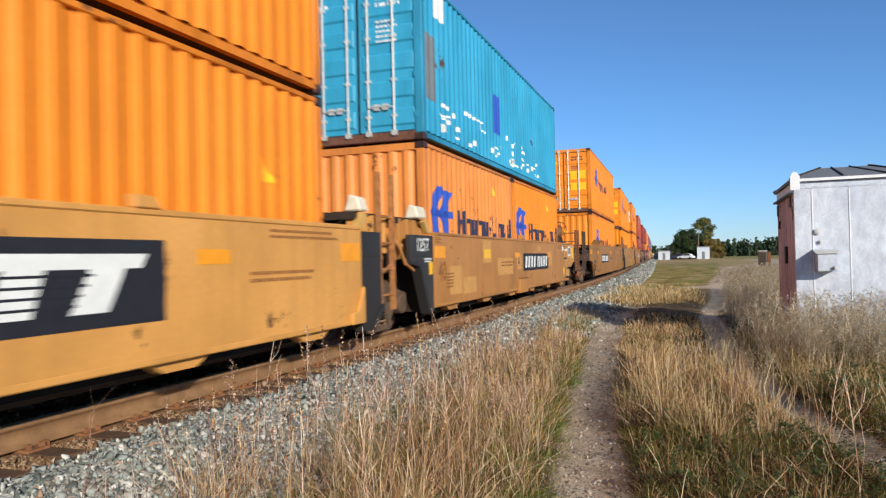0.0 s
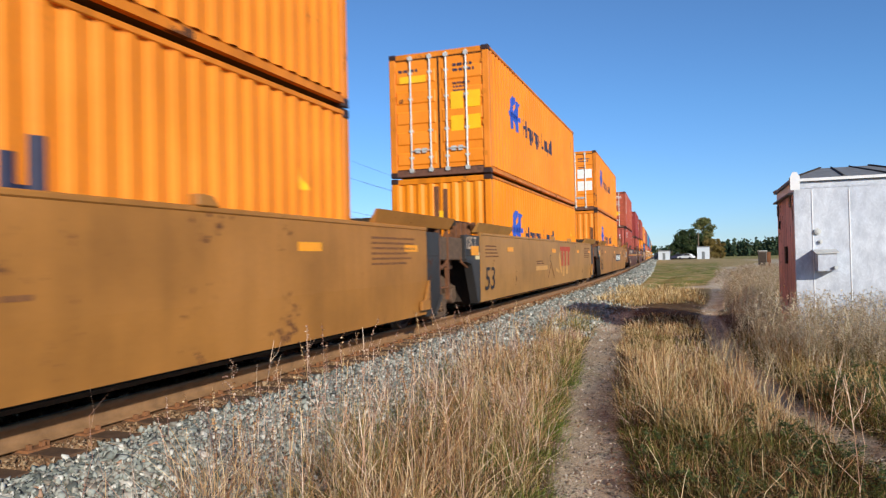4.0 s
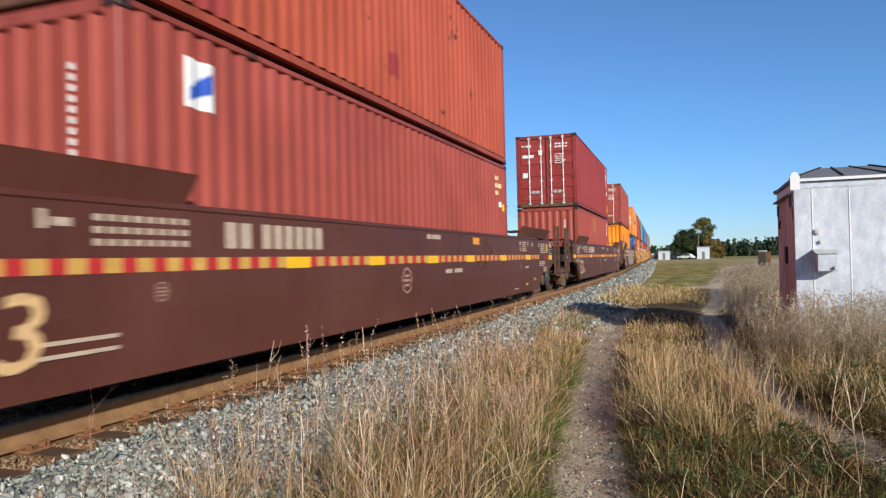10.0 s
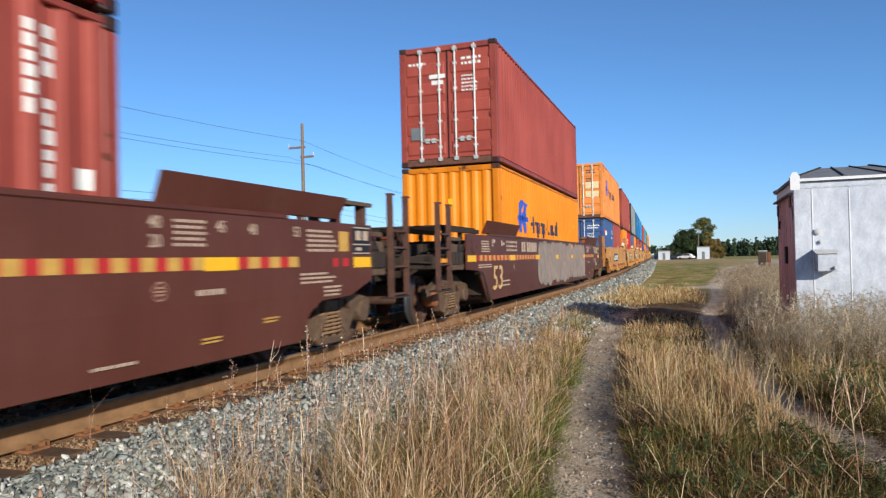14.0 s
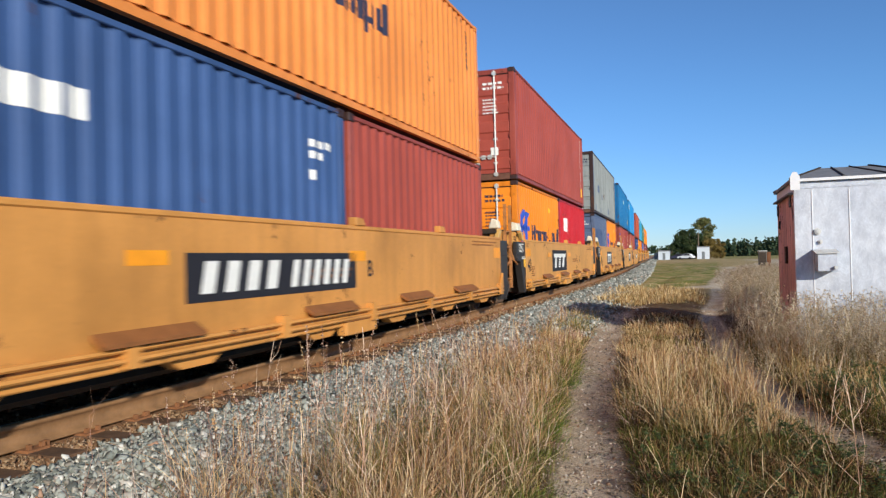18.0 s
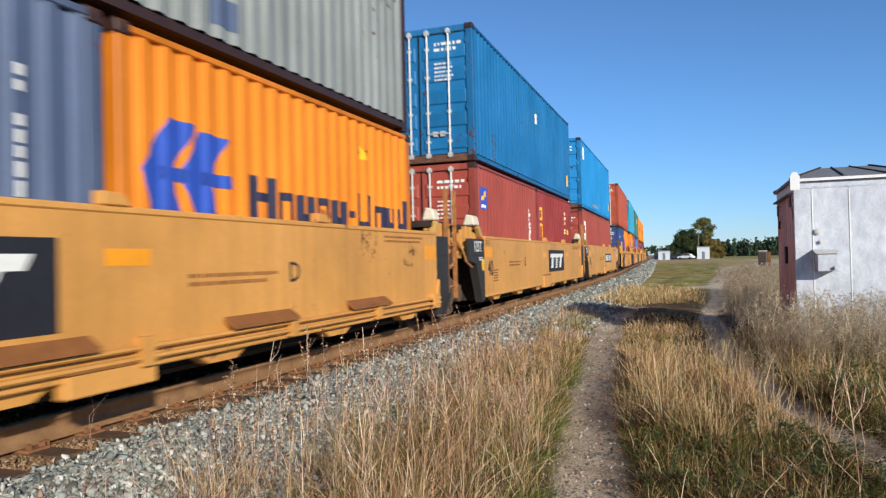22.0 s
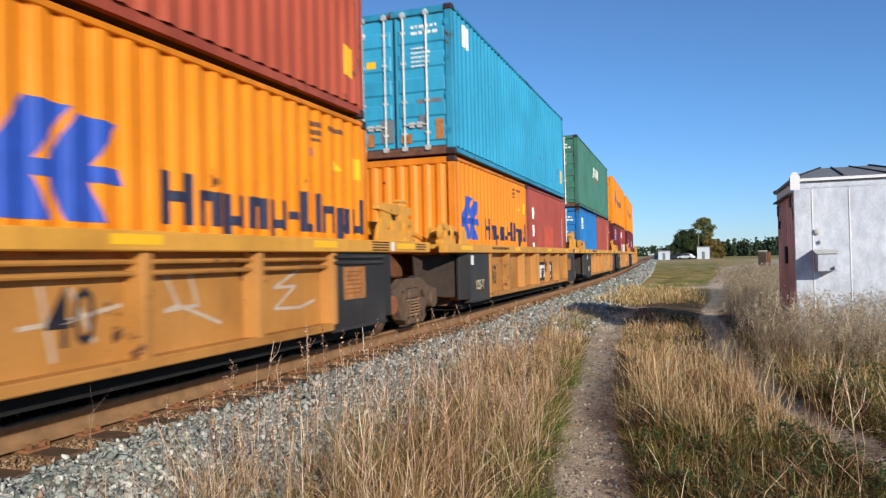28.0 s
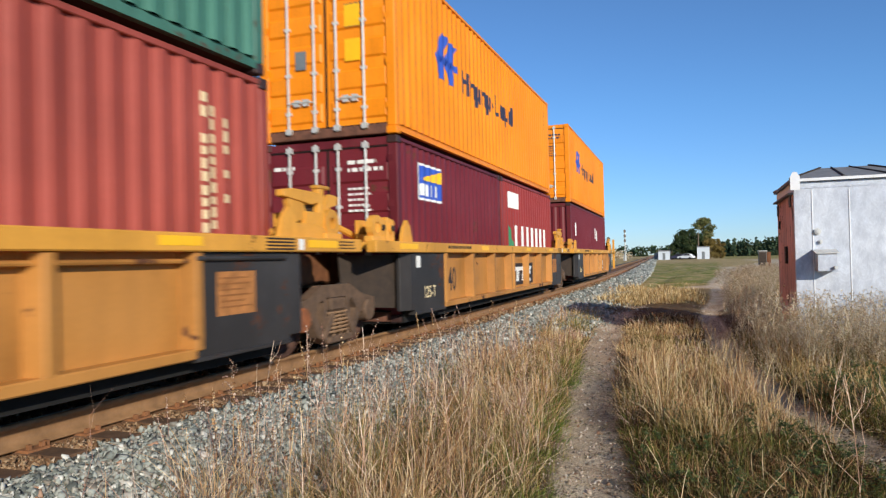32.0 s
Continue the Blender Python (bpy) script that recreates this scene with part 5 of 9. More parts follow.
def build_well_car(body, label, y0, y1, ztop, zbot, front, rear, panel=None, tank_front=False, tank_rear=False, pipes=False, long=False):
    car = tagged(new("well_car"), label, "well car", "articulated well cars of the train")
    for s in (1, -1):
        plate = well_side(y0, y1, ztop, zbot, front, rear, s * 1.5)
        if long:  # the lower half of the sheet leans in below a fold
            bmesh.ops.bisect_plane(plate, geom=plate.verts[:] + plate.edges[:] + plate.faces[:], plane_co=(0, 0, 0.79), plane_no=(0, 0, 1))
            for v in plate.verts:
                v.co.x -= s * 0.05 * max(0.0, 0.79 - v.co.z)
        part("side_plate", plate, body, car)
        x0, x1 = sorted((s * 1.44, s * 1.515))
        part("top_chord", box((x0, x1, y0, y1, ztop - 0.01, ztop + 0.045), bevel=0.012), body, car)
        x0, x1 = sorted((s * 1.36, s * (1.468 if long else 1.505)))
        part("bottom_chord", box((x0, x1, y0 + 0.05, y1 - 0.05, zbot - 0.006, zbot + 0.06), bevel=0.012), body, car)
    for k in range(6):
        yk = y0 + 0.3 + k * (y1 - y0 - 1.4) / 5
        part("floor_beam", box((-1.18, 1.18, yk, yk + 0.8, zbot - 0.08, zbot)), DARKSTEEL, car)
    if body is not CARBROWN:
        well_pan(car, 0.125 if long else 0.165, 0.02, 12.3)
    if long:
        flared_guide(car, y0 - 0.25, y0 + 2.4, ztop + 0.045, body)
        flared_guide(car, y1 - 1.85, y1 + 1.12, ztop + 0.045, body)
    else:
        bottom_brackets(car, y0, y1, body, 6, z=zbot - 0.02)
        za, zb = (zbot - 0.12, zbot + 0.05) if pipes else (zbot - 0.07, zbot + 0.27)
        for s in (1, -1):
            x0, x1 = sorted((s * 1.42, s * 1.545))
            pad = part("jacking_pad", box((x0, x1, PAD - 0.42, PAD + 0.42, za, zb), bevel=0.012), body, car)
            part("rim", box((x0, x1 + 0.012, PAD - 0.44, PAD + 0.44, zb - 0.006, zb + 0.016), bevel=0.006), BROWNMARK, pad)
    if pipes:
        for s in (1, -1):
            bm = bmesh.new()
            tube(bm, (s * 1.55, y0, zbot + 0.16), (s * 1.55, y1, zbot + 0.16), 0.022, 6)
            tube(bm, (s * 1.55, y0, zbot + 0.08), (s * 1.55, y1, zbot + 0.08), 0.022, 6)
            for k in range(7):
                yb = y0 + 0.3 + k * (y1 - y0 - 0.6) / 6
                bm_box(bm, s * 1.5 - 0.0, s * 1.5 + s * 0.09 if s > 0 else s * 1.5, yb - 0.06, yb + 0.06, zbot + 0.02, zbot + 0.24) if s > 0 else None
            part("pipe_run", bm, body, car, "pipes along the foot of the car")
            if s > 0:
                for k in (0.2, 0.42, 0.62, 0.8):
                    yb = y0 + k * (y1 - y0)
                    part("step_plate", prism([(1.5, zbot + 0.3), (1.62, zbot + 0.22), (1.62, zbot + 0.19), (1.5, zbot + 0.26)], "y", yb - 0.55, yb + 0.55), BROWNMARK, car)
    if body is not CARBROWN:
        for s in (1, -1):
            for yk in (5.85, 8.9):
                part("latch", prism([(yk - 0.13, ztop + 0.045), (yk + 0.16, ztop + 0.045), (yk + 0.08, ztop + 0.14), (yk - 0.13, ztop + 0.15)], "x", min(s * 1.42, s * 1.53), max(s * 1.42, s * 1.53), bevel=0.01), body, car)
    for y, d, kind, tank in ((y0, -1, front, tank_front), (y1, 1, rear, tank_rear)):
        if kind == "coupler":
            coupler_end(car, y, d, body, tank)
        elif kind == "art":
            art_end(car, y, d, body, panel, d < 0, ztop)
    return car


def build_rib_car(label, front, rear, pipes=0):
    """Older well car: yellow top sill, upright ribs, recessed rusty sheets and dark end panels."""
    car = tagged(new("well_car"), label, "well car", "articulated well cars of the train")
    y0, y1 = -1.5, 13.8
    if front == "coupler":
        y0 = -2.2
    if rear == "coupler":
        y1 = 14.4
    for s in (1, -1):
        x0, x1 = sorted((s * 1.38, s * 1.53))
        part("top_sill", box((x0, x1, y0, y1, 1.25, 1.41), bevel=0.012), CARYELLOW, car, "yellow painted top sill")
        x0, x1 = sorted((s * 1.31, s * 1.34))
        part("side_sheet", box((x0, x1, 0.0, 12.2, 0.36, 1.25)), RIBTAN, car)
        x0, x1 = sorted((s * 1.31, s * 1.5))
        part("bottom_chord", box((x0, x1, 1.32, 10.7, 0.33, 0.42), bevel=0.012), RIBTAN, car)
        for a, b in ((0.0, 1.32), (10.7, 12.2)):
            xx0, xx1 = sorted((s * 1.34, s * 1.47))
            panel = part("end_panel", box((xx0, xx1, a, b, 0.33, 1.25), bevel=0.01), CARBLACK, car, "black end panel")
            e0, e1 = (-0.34, 0.02) if a < 1 else (12.18, 12.6)
            part("panel_return", prism([(s * 1.47, e0 if a > 1 else e1), (s * 1.47, (e0 + e1) / 2), (s * 1.36, e1 if a > 1 else e0), (s * 1.3, e1 if a > 1 else e0), (s * 1.34, e0 if a > 1 else e1)], "z", 0.38, 1.24, bevel=0.006), CARBLACK, panel)
            part("panel_foot", box((xx0, xx1 + 0.02 * (s > 0), a, b, 0.3, 0.34), bevel=0.006), CARBLACK, panel)
        for y in (1.4, 2.95, 4.47, 5.92, 6.2, 7.74, 9.25, 10.74):
            part("rib", prism([(s * 1.32, y - 0.09), (s * 1.5, y - 0.05), (s * 1.5, y + 0.05), (s * 1.32, y + 0.09)], "z", 0.4, 1.25, bevel=0.01), RIBTAN, car)
        bm = bmesh.new()
        for z in (1.17, 1.08)[:pipes]:
            tube(bm, (s * 1.42, 1.3, z), (s * 1.42, 10.7, z), 0.022, 8)
        if pipes:
            part("pipe_run", bm, RIBTAN, car)
            for a, b in ((0.1, 1.32), (10.7, 12.1)):
                run = bmesh.new()
                for z in (1.19, 1.12)[:pipes]:
                    tube(run, (s * 1.495, a, z), (s * 1.495, b, z), 0.022, 8)
                part("pipe_run", run, CARBLACK, car, "black pipe run")
        else:
            bm.free()
        for y, d in ((0.0, -1), (12.2, 1)):
            bm = bmesh.new()
            q = [(s * 1.42, y, 0.4), (s * 1.42, y, 1.22), (s * 0.75, y + d * 1.1, 1.22), (s * 0.75, y + d * 1.0, 0.5)]
            lo = [bm.verts.new(c) for c in q]
            hi = [bm.verts.new((c[0] - s * 0.03, c[1] - d * 0.02, c[2])) for c in q]
            bm.faces.new(lo)
            bm.faces.new(hi[::-1])
            for i in range(4):
                bm.faces.new((lo[i], hi[i], hi[(i + 1) % 4], lo[(i + 1) % 4]))
            bmesh.ops.recalc_face_normals(bm, faces=bm.faces[:])
            part("slanted_end_sheet", bm, DARKSTEEL, car)
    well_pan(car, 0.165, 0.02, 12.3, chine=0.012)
    for k in range(6):
        part("floor_beam", box((-1.18, 1.18, 0.4 + k * 2.0, 1.4 + k * 2.0, 0.26, 0.34)), DARKSTEEL, car)
    for y, d, kind in ((0.0, -1, front), (12.2, 1, rear)):
        e = y + d * (1.35 if kind == "art" else 2.2)
        a, b = sorted((y + d * 0.06, e))
        part("end_deck", box((-1.38, 1.38, a, b, 1.32, 1.4), bevel=0.01), CARYELLOW, car)
        part("centre_beam", box((-0.35, 0.35, min(y, e + d * 0.3), max(y, e + d * 0.3), 0.82, 1.25), bevel=0.03), FRAMEBROWN, car)
        for s in (1, -1):
            part("cone_bracket", prism([(y + d * 0.12 - 0.2, 1.41), (y + d * 0.12 + 0.2, 1.41), (y + d * 0.12 + 0.1, 1.66), (y + d * 0.12, 1.74), (y + d * 0.12 - 0.12, 1.62)], "x", s * 1.38 - 0.03, s * 1.38 + 0.03), CARYELLOW, car, "yellow corner guide")
            yy = y + d * 0.75
            bm = box((s * 1.15 - 0.2, s * 1.15 - 0.14, yy - 0.2, yy + 0.2, 1.4, 1.72), (s * 1.15 + 0.14, s * 1.15 + 0.2, yy - 0.2, yy + 0.2, 1.4, 1.72), (s * 1.15 - 0.2, s * 1.15 + 0.2, yy - 0.2, yy - 0.15, 1.4, 1.52))
            tube(bm, (s * 1.15 - 0.2, yy, 1.6), (s * 1.15 + 0.2, yy, 1.6), 0.07, 10)
            part("lock_bracket", bm, CARYELLOW, car, "yellow lock bracket")
        bm = box((-0.5, 0.3, min(y + d * 0.5, e), max(y + d * 0.5, e), 1.4, 1.56), (-0.3, 0.0, y + d * 0.9 - 0.2, y + d * 0.9 + 0.2, 1.56, 1.86))
        tube(bm, (0.45, y + d * 0.6, 1.42), (0.3, y + d * 1.0, 1.85), 0.05, 8)
        tube(bm, (0.85, y + d * 0.4, 1.42), (0.75, y + d * 1.1, 1.62), 0.05, 8)
        part("lever_gear", bm, CARYELLOW, car)
        for s in (1, -1):
            if d > 0:
                # cast lock frame: base, post, beam with an opening and a curved hook
                gear = prism([(y + 0.12, 1.4), (y + 1.02, 1.4), (y + 1.02, 1.52), (y + 0.75, 1.58), (y + 0.12, 1.58)], "x", s * 1.3 - 0.07, s * 1.3 + 0.07, bevel=0.01)
                gear = part("lock_frame", gear, CARYELLOW, car, "yellow cast lock frame")
                part("frame_post", box((s * 1.3 - 0.05, s * 1.3 + 0.05, y + 0.86, y + 0.98, 1.5, 2.04), bevel=0.012), CARYELLOW, gear)
                part("frame_beam", prism([(y + 0.1, 1.86), (y + 0.7, 1.8), (y + 0.88, 1.84), (y + 0.88, 1.95), (y + 0.3, 1.96), (y + 0.1, 1.93)], "x", s * 1.3 - 0.05, s * 1.3 + 0.05, bevel=0.008), CARYELLOW, gear)
                part("frame_web", prism([(y + 0.3, 1.56), (y + 0.62, 1.66), (y + 0.52, 1.86), (y + 0.2, 1.88)], "x", s * 1.3 - 0.03, s * 1.3 + 0.03), CARYELLOW, gear)
                part("frame_cap", box((s * 1.3 - 0.06, s * 1.3 + 0.06, y + 0.84, y + 1.1, 2.0, 2.045), bevel=0.01), CARYELLOW, gear)
                part("hook", prism([(y + 1.02, 1.52), (y + 1.2, 1.46), (y + 1.14, 1.66), (y + 1.18, 1.8), (y + 1.36, 1.84), (y + 1.38, 1.94), (y + 1.2, 1.96), (y + 1.08, 1.86), (y + 1.02, 1.7)], "x", s * 1.28 - 0.035, s * 1.28 + 0.035), CARYELLOW, gear)
                part("lock_recess", box((s * 1.22 - 0.05, s * 1.22 + 0.05, y + 0.66, y + 0.87, 1.58, 1.84)), DARKSTEEL, gear)
            else:
                for off in (0.95, 0.62):
                    yp = y - off
                    lug = prism([(yp - 0.13, 1.4), (yp + 0.13, 1.4), (yp + 0.13, 1.72), (yp - 0.13, 1.76)], "x", s * 1.3 - 0.06, s * 1.3 + 0.06, bevel=0.012)
                    tube(lug, (s * 1.3 - 0.08, yp, 1.6), (s * 1.3 + 0.08, yp, 1.6), 0.085, 12)
                    lug = part("lock_lug", lug, CARYELLOW, car, "yellow lock lug")
                    part("lug_pin", tube(bmesh.new(), (s * 1.3 - 0.1, yp, 1.6), (s * 1.3 + 0.1, yp, 1.6), 0.045, 10), DARKSTEEL, lug)
            lobe = bmesh.new()
            yl = y + d * 1.12
            rim = [(0.17 * math.cos(k * math.tau / 16), 0.17 * math.sin(k * math.tau / 16)) for k in range(16)]
            for a in (s * 1.38, s * 1.28):
                ring = [[lobe.verts.new((a, yl + q * u, 1.6 + q * v)) for u, v in rim] for q in (1.0, 0.45)]
                for k in range(16):
                    lobe.faces.new((ring[0][k], ring[0][(k + 1) % 16], ring[1][(k + 1) % 16], ring[1][k]))
            lobe.verts.ensure_lookup_table()
            for q in (0, 16):
                for k in range(16):
                    m0, m1 = q + k, q + (k + 1) % 16
                    lobe.faces.new([lobe.verts[v] for v in (m0, m1, m1 + 32, m0 + 32)])
            bmesh.ops.recalc_face_normals(lobe, faces=lobe.faces[:])
            part("lobe_bracket", lobe, CARYELLOW, car, "yellow round-eyed bracket")
            part("bracket_foot", box((s * 1.33 - 0.07, s * 1.33 + 0.07, yl - 0.2, yl + 0.2, 1.4, 1.48), bevel=0.01), CARYELLOW, car)
        if kind == "coupler":
            for s in (1, -1):
                ya, yb = sorted((e - d * 0.1, e - d * 0.55))
                ladder(car, s * 1.46, ya, yb, 0.42, 2.0, 4, CARYELLOW, "grab_ladder")
            part("coupler", box((-0.12, 0.12, min(e, e + d * 0.75), max(e, e + d * 0.75), 0.78, 0.98), bevel=0.03), DARKSTEEL, car)
            build_bogie(car, y + d * 1.25)
    return car


# ---- the train, unit by unit; each row: place along the track at 16 s, height of the upper box's roof ----
FEET40 = 12.19
MOVING = []  # (thing, unit's place, height)


def load(ob, place, z=0.0, y=0.0):
    MOVING.append((ob, place, z, y))
    return ob


def smooth40(place, front, rear, letter="", panel="logo", panel_at=6.25, letter_at=9.5, pipes=True, pale=False, tank_rear=False, tank_front=False, label="tan articulated well car for forty-foot boxes"):
    car = build_well_car(TAN_MID if pale else TAN_RUSTY if front == "coupler" else TAN, label, -0.42, 12.61, 1.54, 0.36, front, rear, CARBLACK, pipes=pipes, tank_rear=tank_rear, tank_front=tank_front)
    x = 1.5005
    if front == "art":
        letters("125T", 0.21, WHITE, car, side_at(1.4935, -0.88, 1.36), "capacity_number", 0.9)
        flat_mark(car, [(-0.62, -0.46, 0.9, 1.1)], YELLOWMARK, 1.491, "notice", "yellow notice")
    if front == "art":
        rr = random.Random(int(place))
        flat_mark(car, line_marks(-0.82, -0.44, 1.16, 2, 0.02, 0.02, rr), WHITE, 1.4915, "lettering")
    flat_mark(car, line_marks(-0.36, -0.02, 1.5, 4, 0.014, 0.014, random.Random(int(place) + 1)), BROWNMARK, x, "lettering")
    at = panel_at
    flat_mark(car, [(-0.39, 0.14, 1.16, 1.36), *(((12.08, 12.56, 1.14, 1.36),) if rear == "art" else ()), (at - 0.85 if at > 4 else at - 0.65, at - 0.4 if at > 4 else at - 0.2, 1.14, 1.26), (at + 2.95, at + 3.4, 1.14, 1.27)], ORANGEMARK, x, "reflector", "yellow-orange reflector")
    letters("40", 0.34, BROWNMARK if pale else BLACKMARK, car, side_at(x + 0.002, -0.02, 0.92), "well_length_number", 0.86)
    rng = random.Random(int(place * 10) + 7)
    flat_mark(car, [(0.2 + a * 0.3, 0.2 + b * 0.3, c, d) for a, b, c, d in line_marks(0, 1.5, 0.9, 5, 0.025, 0.03, rng)], BROWNMARK, x, "lettering")
    flat_mark(car, [(a, b, c, d) for a, b, c, d in line_marks(letter_at - 1.65, letter_at - 0.3, 1.06, 2, 0.035, 0.035, rng)], BROWNMARK, x, "lettering")
    flat_mark(car, [(a, b, c, d) for a, b, c, d in line_marks(10.6, 12.3, 1.48, 2, 0.03, 0.03, rng)], BROWNMARK, x, "lettering")
    if letter:
        letters(letter, 0.22, BLACKMARK, car, side_at(x + 0.002, letter_at, 1.03), "end_letter")
    if panel == "logo":
        logo_panel(car, panel_at, panel_at + 2.55, 0.7, 1.34, x)
    elif panel == "number":
        number_panel(car, panel_at, panel_at + 3.12, 0.81, 1.24, x)
    return load(car, place)


def logo_panel(car, y0, y1, z0, z1, x):
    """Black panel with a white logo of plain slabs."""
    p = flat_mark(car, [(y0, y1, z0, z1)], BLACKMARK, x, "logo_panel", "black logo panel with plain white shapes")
    h, w = z1 - z0, y1 - y0
    a, b = z0 + 0.17 * h, z1 - 0.17 * h
    part("logo_shape", prism([(y0 + 0.09 * w, b - 0.17 * h), (y0 + 0.90 * w, b - 0.17 * h), (y0 + 0.925 * w, b), (y0 + 0.115 * w, b)], "x", x + 0.0032, x + 0.006), WHITE, p, "plain white logo band")
    for c0, c1, f0, f1 in ((0.19, 0.31, 0.14, 0.26), (0.46, 0.58, 0.40, 0.52), (0.73, 0.86, 0.64, 0.77)):
        part("logo_shape", prism([(y0 + f0 * w, a), (y0 + f1 * w, a), (y0 + c1 * w, b), (y0 + c0 * w, b)], "x", x + 0.0034, x + 0.0062), WHITE, p, "plain white logo slab")
    for k in range(4):
        z = a + (0.08 + 0.11 * k) * h
        part("logo_stripe", box((x + 0.0062, x + 0.0075, y0 + (0.26 - 0.012 * k) * w, y0 + (0.66 + 0.02 * k) * w, z, z + 0.03 * h)), BLACKMARK, p)
    return p


def number_panel(car, y0, y1, z0, z1, x):
    """Black panel with the car's mark as plain slanting white bars."""
    p = flat_mark(car, [(y0, y1, z0, z1)], BLACKMARK, x, "number_panel", "black panel with plain white bars")
    h, w = z1 - z0, y1 - y0
    a, b, lean = z0 + 0.17 * h, z1 - 0.17 * h, 0.022 * w
    for k in range(10):
        u = y0 + (0.06 + k * 0.105 if k < 4 else 0.52 + (k - 4) * 0.072) * w
        v = u + (0.058 if k < 4 else 0.04) * w
        bar = prism([(u, a), (v, a), (v + lean, b), (u + lean, b)], "x", x + 0.003, x + 0.0055)
        part("number_bar", bar, WHITE, p)
    return p


def long53(place, front, rear, letter="", panel="number", faded_logo=False, tank_rear=False, dark=False, graffiti=False, unit=""):
    body = CARBROWN if dark else TAN_BROWN if letter in "AB" else TAN_OLD
    y_front, y_rear = (-1.97, 14.17) if dark else (-1.98, 14.18)
    label = "dark brown long well car with a red and yellow stripe" if dark else "weathered tan well car for fifty-three-foot boxes"
    car = build_well_car(body, label, y_front, y_rear, 1.6, 0.28, front, rear, CARBLACK, tank_rear=tank_rear, long=True)
    x = 1.5005
    rng = random.Random(int(place * 10) + 3)
    letters("53", 0.52 if dark else 0.48, PALEOCHRE if dark else BLACKMARK, car, side_at(x + 0.002, -1.78 if letter == "A" else -1.34 if dark else -1.28, 0.7), "well_length_number", 1.22, 0.16)
    if front == "art":
        letters("125 T", 0.24, CREAMDULL, car, side_at(1.4935, -2.56, 1.42), "capacity_number", 0.86)
        flat_mark(car, [(-2.3, -2.02, 1.12, 1.26)], CREAM, 1.491, "notice")
    if dark:
        stops = {"f": (-3.5, 1.95, 3.92, 6.05, 8.05, 10.46, 12.86), "g": (-3.5, 1.4, 6.0, 10.0, 12.82), "h": (-3.5, -0.23, 2.64, 5.52, 8.39, 11.26)}[unit]
        flat_mark(car, [(y, y + (0.56 if y < -3 else 0.48), 1.08, 1.2) for y in stops], YELLOWMARK, x + 0.001, "reflector", "yellow reflector")
        dashes, reds = [], []
        edges = [-2.85] + [e for v in stops[1:] for e in (v, v + 0.48)] + [14.35]
        for lo, hi in zip(edges[::2], edges[1::2]):
            n = max(1, round((hi - lo) / 0.31))
            w = (hi - lo) / n
            for k in range(n):
                reds.append((lo + k * w, lo + (k + 0.47) * w, 1.09, 1.2))
                dashes.append((lo + (k + 0.47) * w, lo + (k + 1) * w, 1.09, 1.2))
        flat_mark(car, dashes, OCHRE, x, "reflector_stripe", "amber dashes of the reflector stripe")
        flat_mark(car, reds, REDMARK, x, "reflector_stripe", "red dashes of the reflector stripe")
        bars = [(0.94 + k * 0.23, 1.11 + k * 0.23, 1.28, 1.52) for k in range(2)] + [(1.52 + k * 0.205, 1.67 + k * 0.205, 1.28, 1.52) for k in range(6)]
        flat_mark(car, bars, CREAMDULL, x, "number_bar", "cream number bars")
        flat_mark(car, line_marks(-2.56, -1.85, 1.49, 5, 0.026, 0.024, rng) + [(-1.76, -1.7, 1.38, 1.53), (-1.66, -1.52, 1.46, 1.53), (-1.0, -0.94, 1.4, 1.53), (-0.9, -0.74, 1.42, 1.48)], CREAMDULL, x, "lettering")
        flat_mark(car, [(-0.55 + k * 0.13, -0.47 + k * 0.13, z, z + 0.05) for k in range(8) for z in (1.29, 1.38, 1.47)] + line_marks(-2.8, -1.76, 1.02, 2, 0.022, 0.022, rng), CREAMDULL, x, "lettering")
        flat_mark(car, [(-1.03, -0.33, 0.62, 0.65), (-1.03, -0.33, 0.53, 0.56), (6.03, 6.22, 1.47, 1.54), (6.26, 6.64, 1.47, 1.54), (6.88, 7.2, 0.9, 0.97), (7.34, 7.76, 0.9, 0.97)], CREAMDULL, x, "lettering")
        for text, yy, zz in (("40", 12.24, 1.48), ("20", 12.24, 1.33), ("45", 13.06, 1.47), ("48", 13.54, 1.46), ("53", 14.33, 1.46)):
            letters(text, 0.11, CREAMDULL, car, side_at(x + 0.002, yy, zz), "load_number", 0.9)
        small = line_marks(12.45, 12.92, 1.52, 5, 0.026, 0.024, rng) + line_marks(14.54, 15.24, 1.5, 5, 0.028, 0.026, rng) + line_marks(12.73, 13.13, 0.92, 1, 0.05, 0.03, rng)
        small += line_marks(14.4, 15.2, 1.02, 3, 0.024, 0.022, rng) + line_marks(14.9, 15.4, 0.86, 3, 0.024, 0.022, rng) + line_marks(11.6, 12.1, 0.42, 1, 0.024, 0.022, rng)
        flat_mark(car, small, CREAMDULL, x, "lettering")
        flat_mark(car, line_marks(12.78, 13.06, 0.5, 2, 0.018, 0.014, rng) + line_marks(13.7, 14.0, 0.6, 2, 0.018, 0.014, rng), OCHRE, x, "lettering")
        flat_mark(car, [(15.27, 15.5, 1.26, 1.5)], OCHRE, x, "patch")
        notice = flat_mark(car, [(15.62, 16.1, 1.22, 1.58)], BLACKMARK, x, "notice", "black notice with a pale frame")
        flat_mark(notice, [(15.63, 16.09, 1.55, 1.565), (15.63, 16.09, 1.34, 1.355), (15.63, 16.09, 1.23, 1.245), (15.7, 15.84, 1.4, 1.52), (15.9, 16.04, 1.4, 1.52), (15.7, 15.86, 1.27, 1.31)], CREAMDULL, x + 0.003, "notice_line")
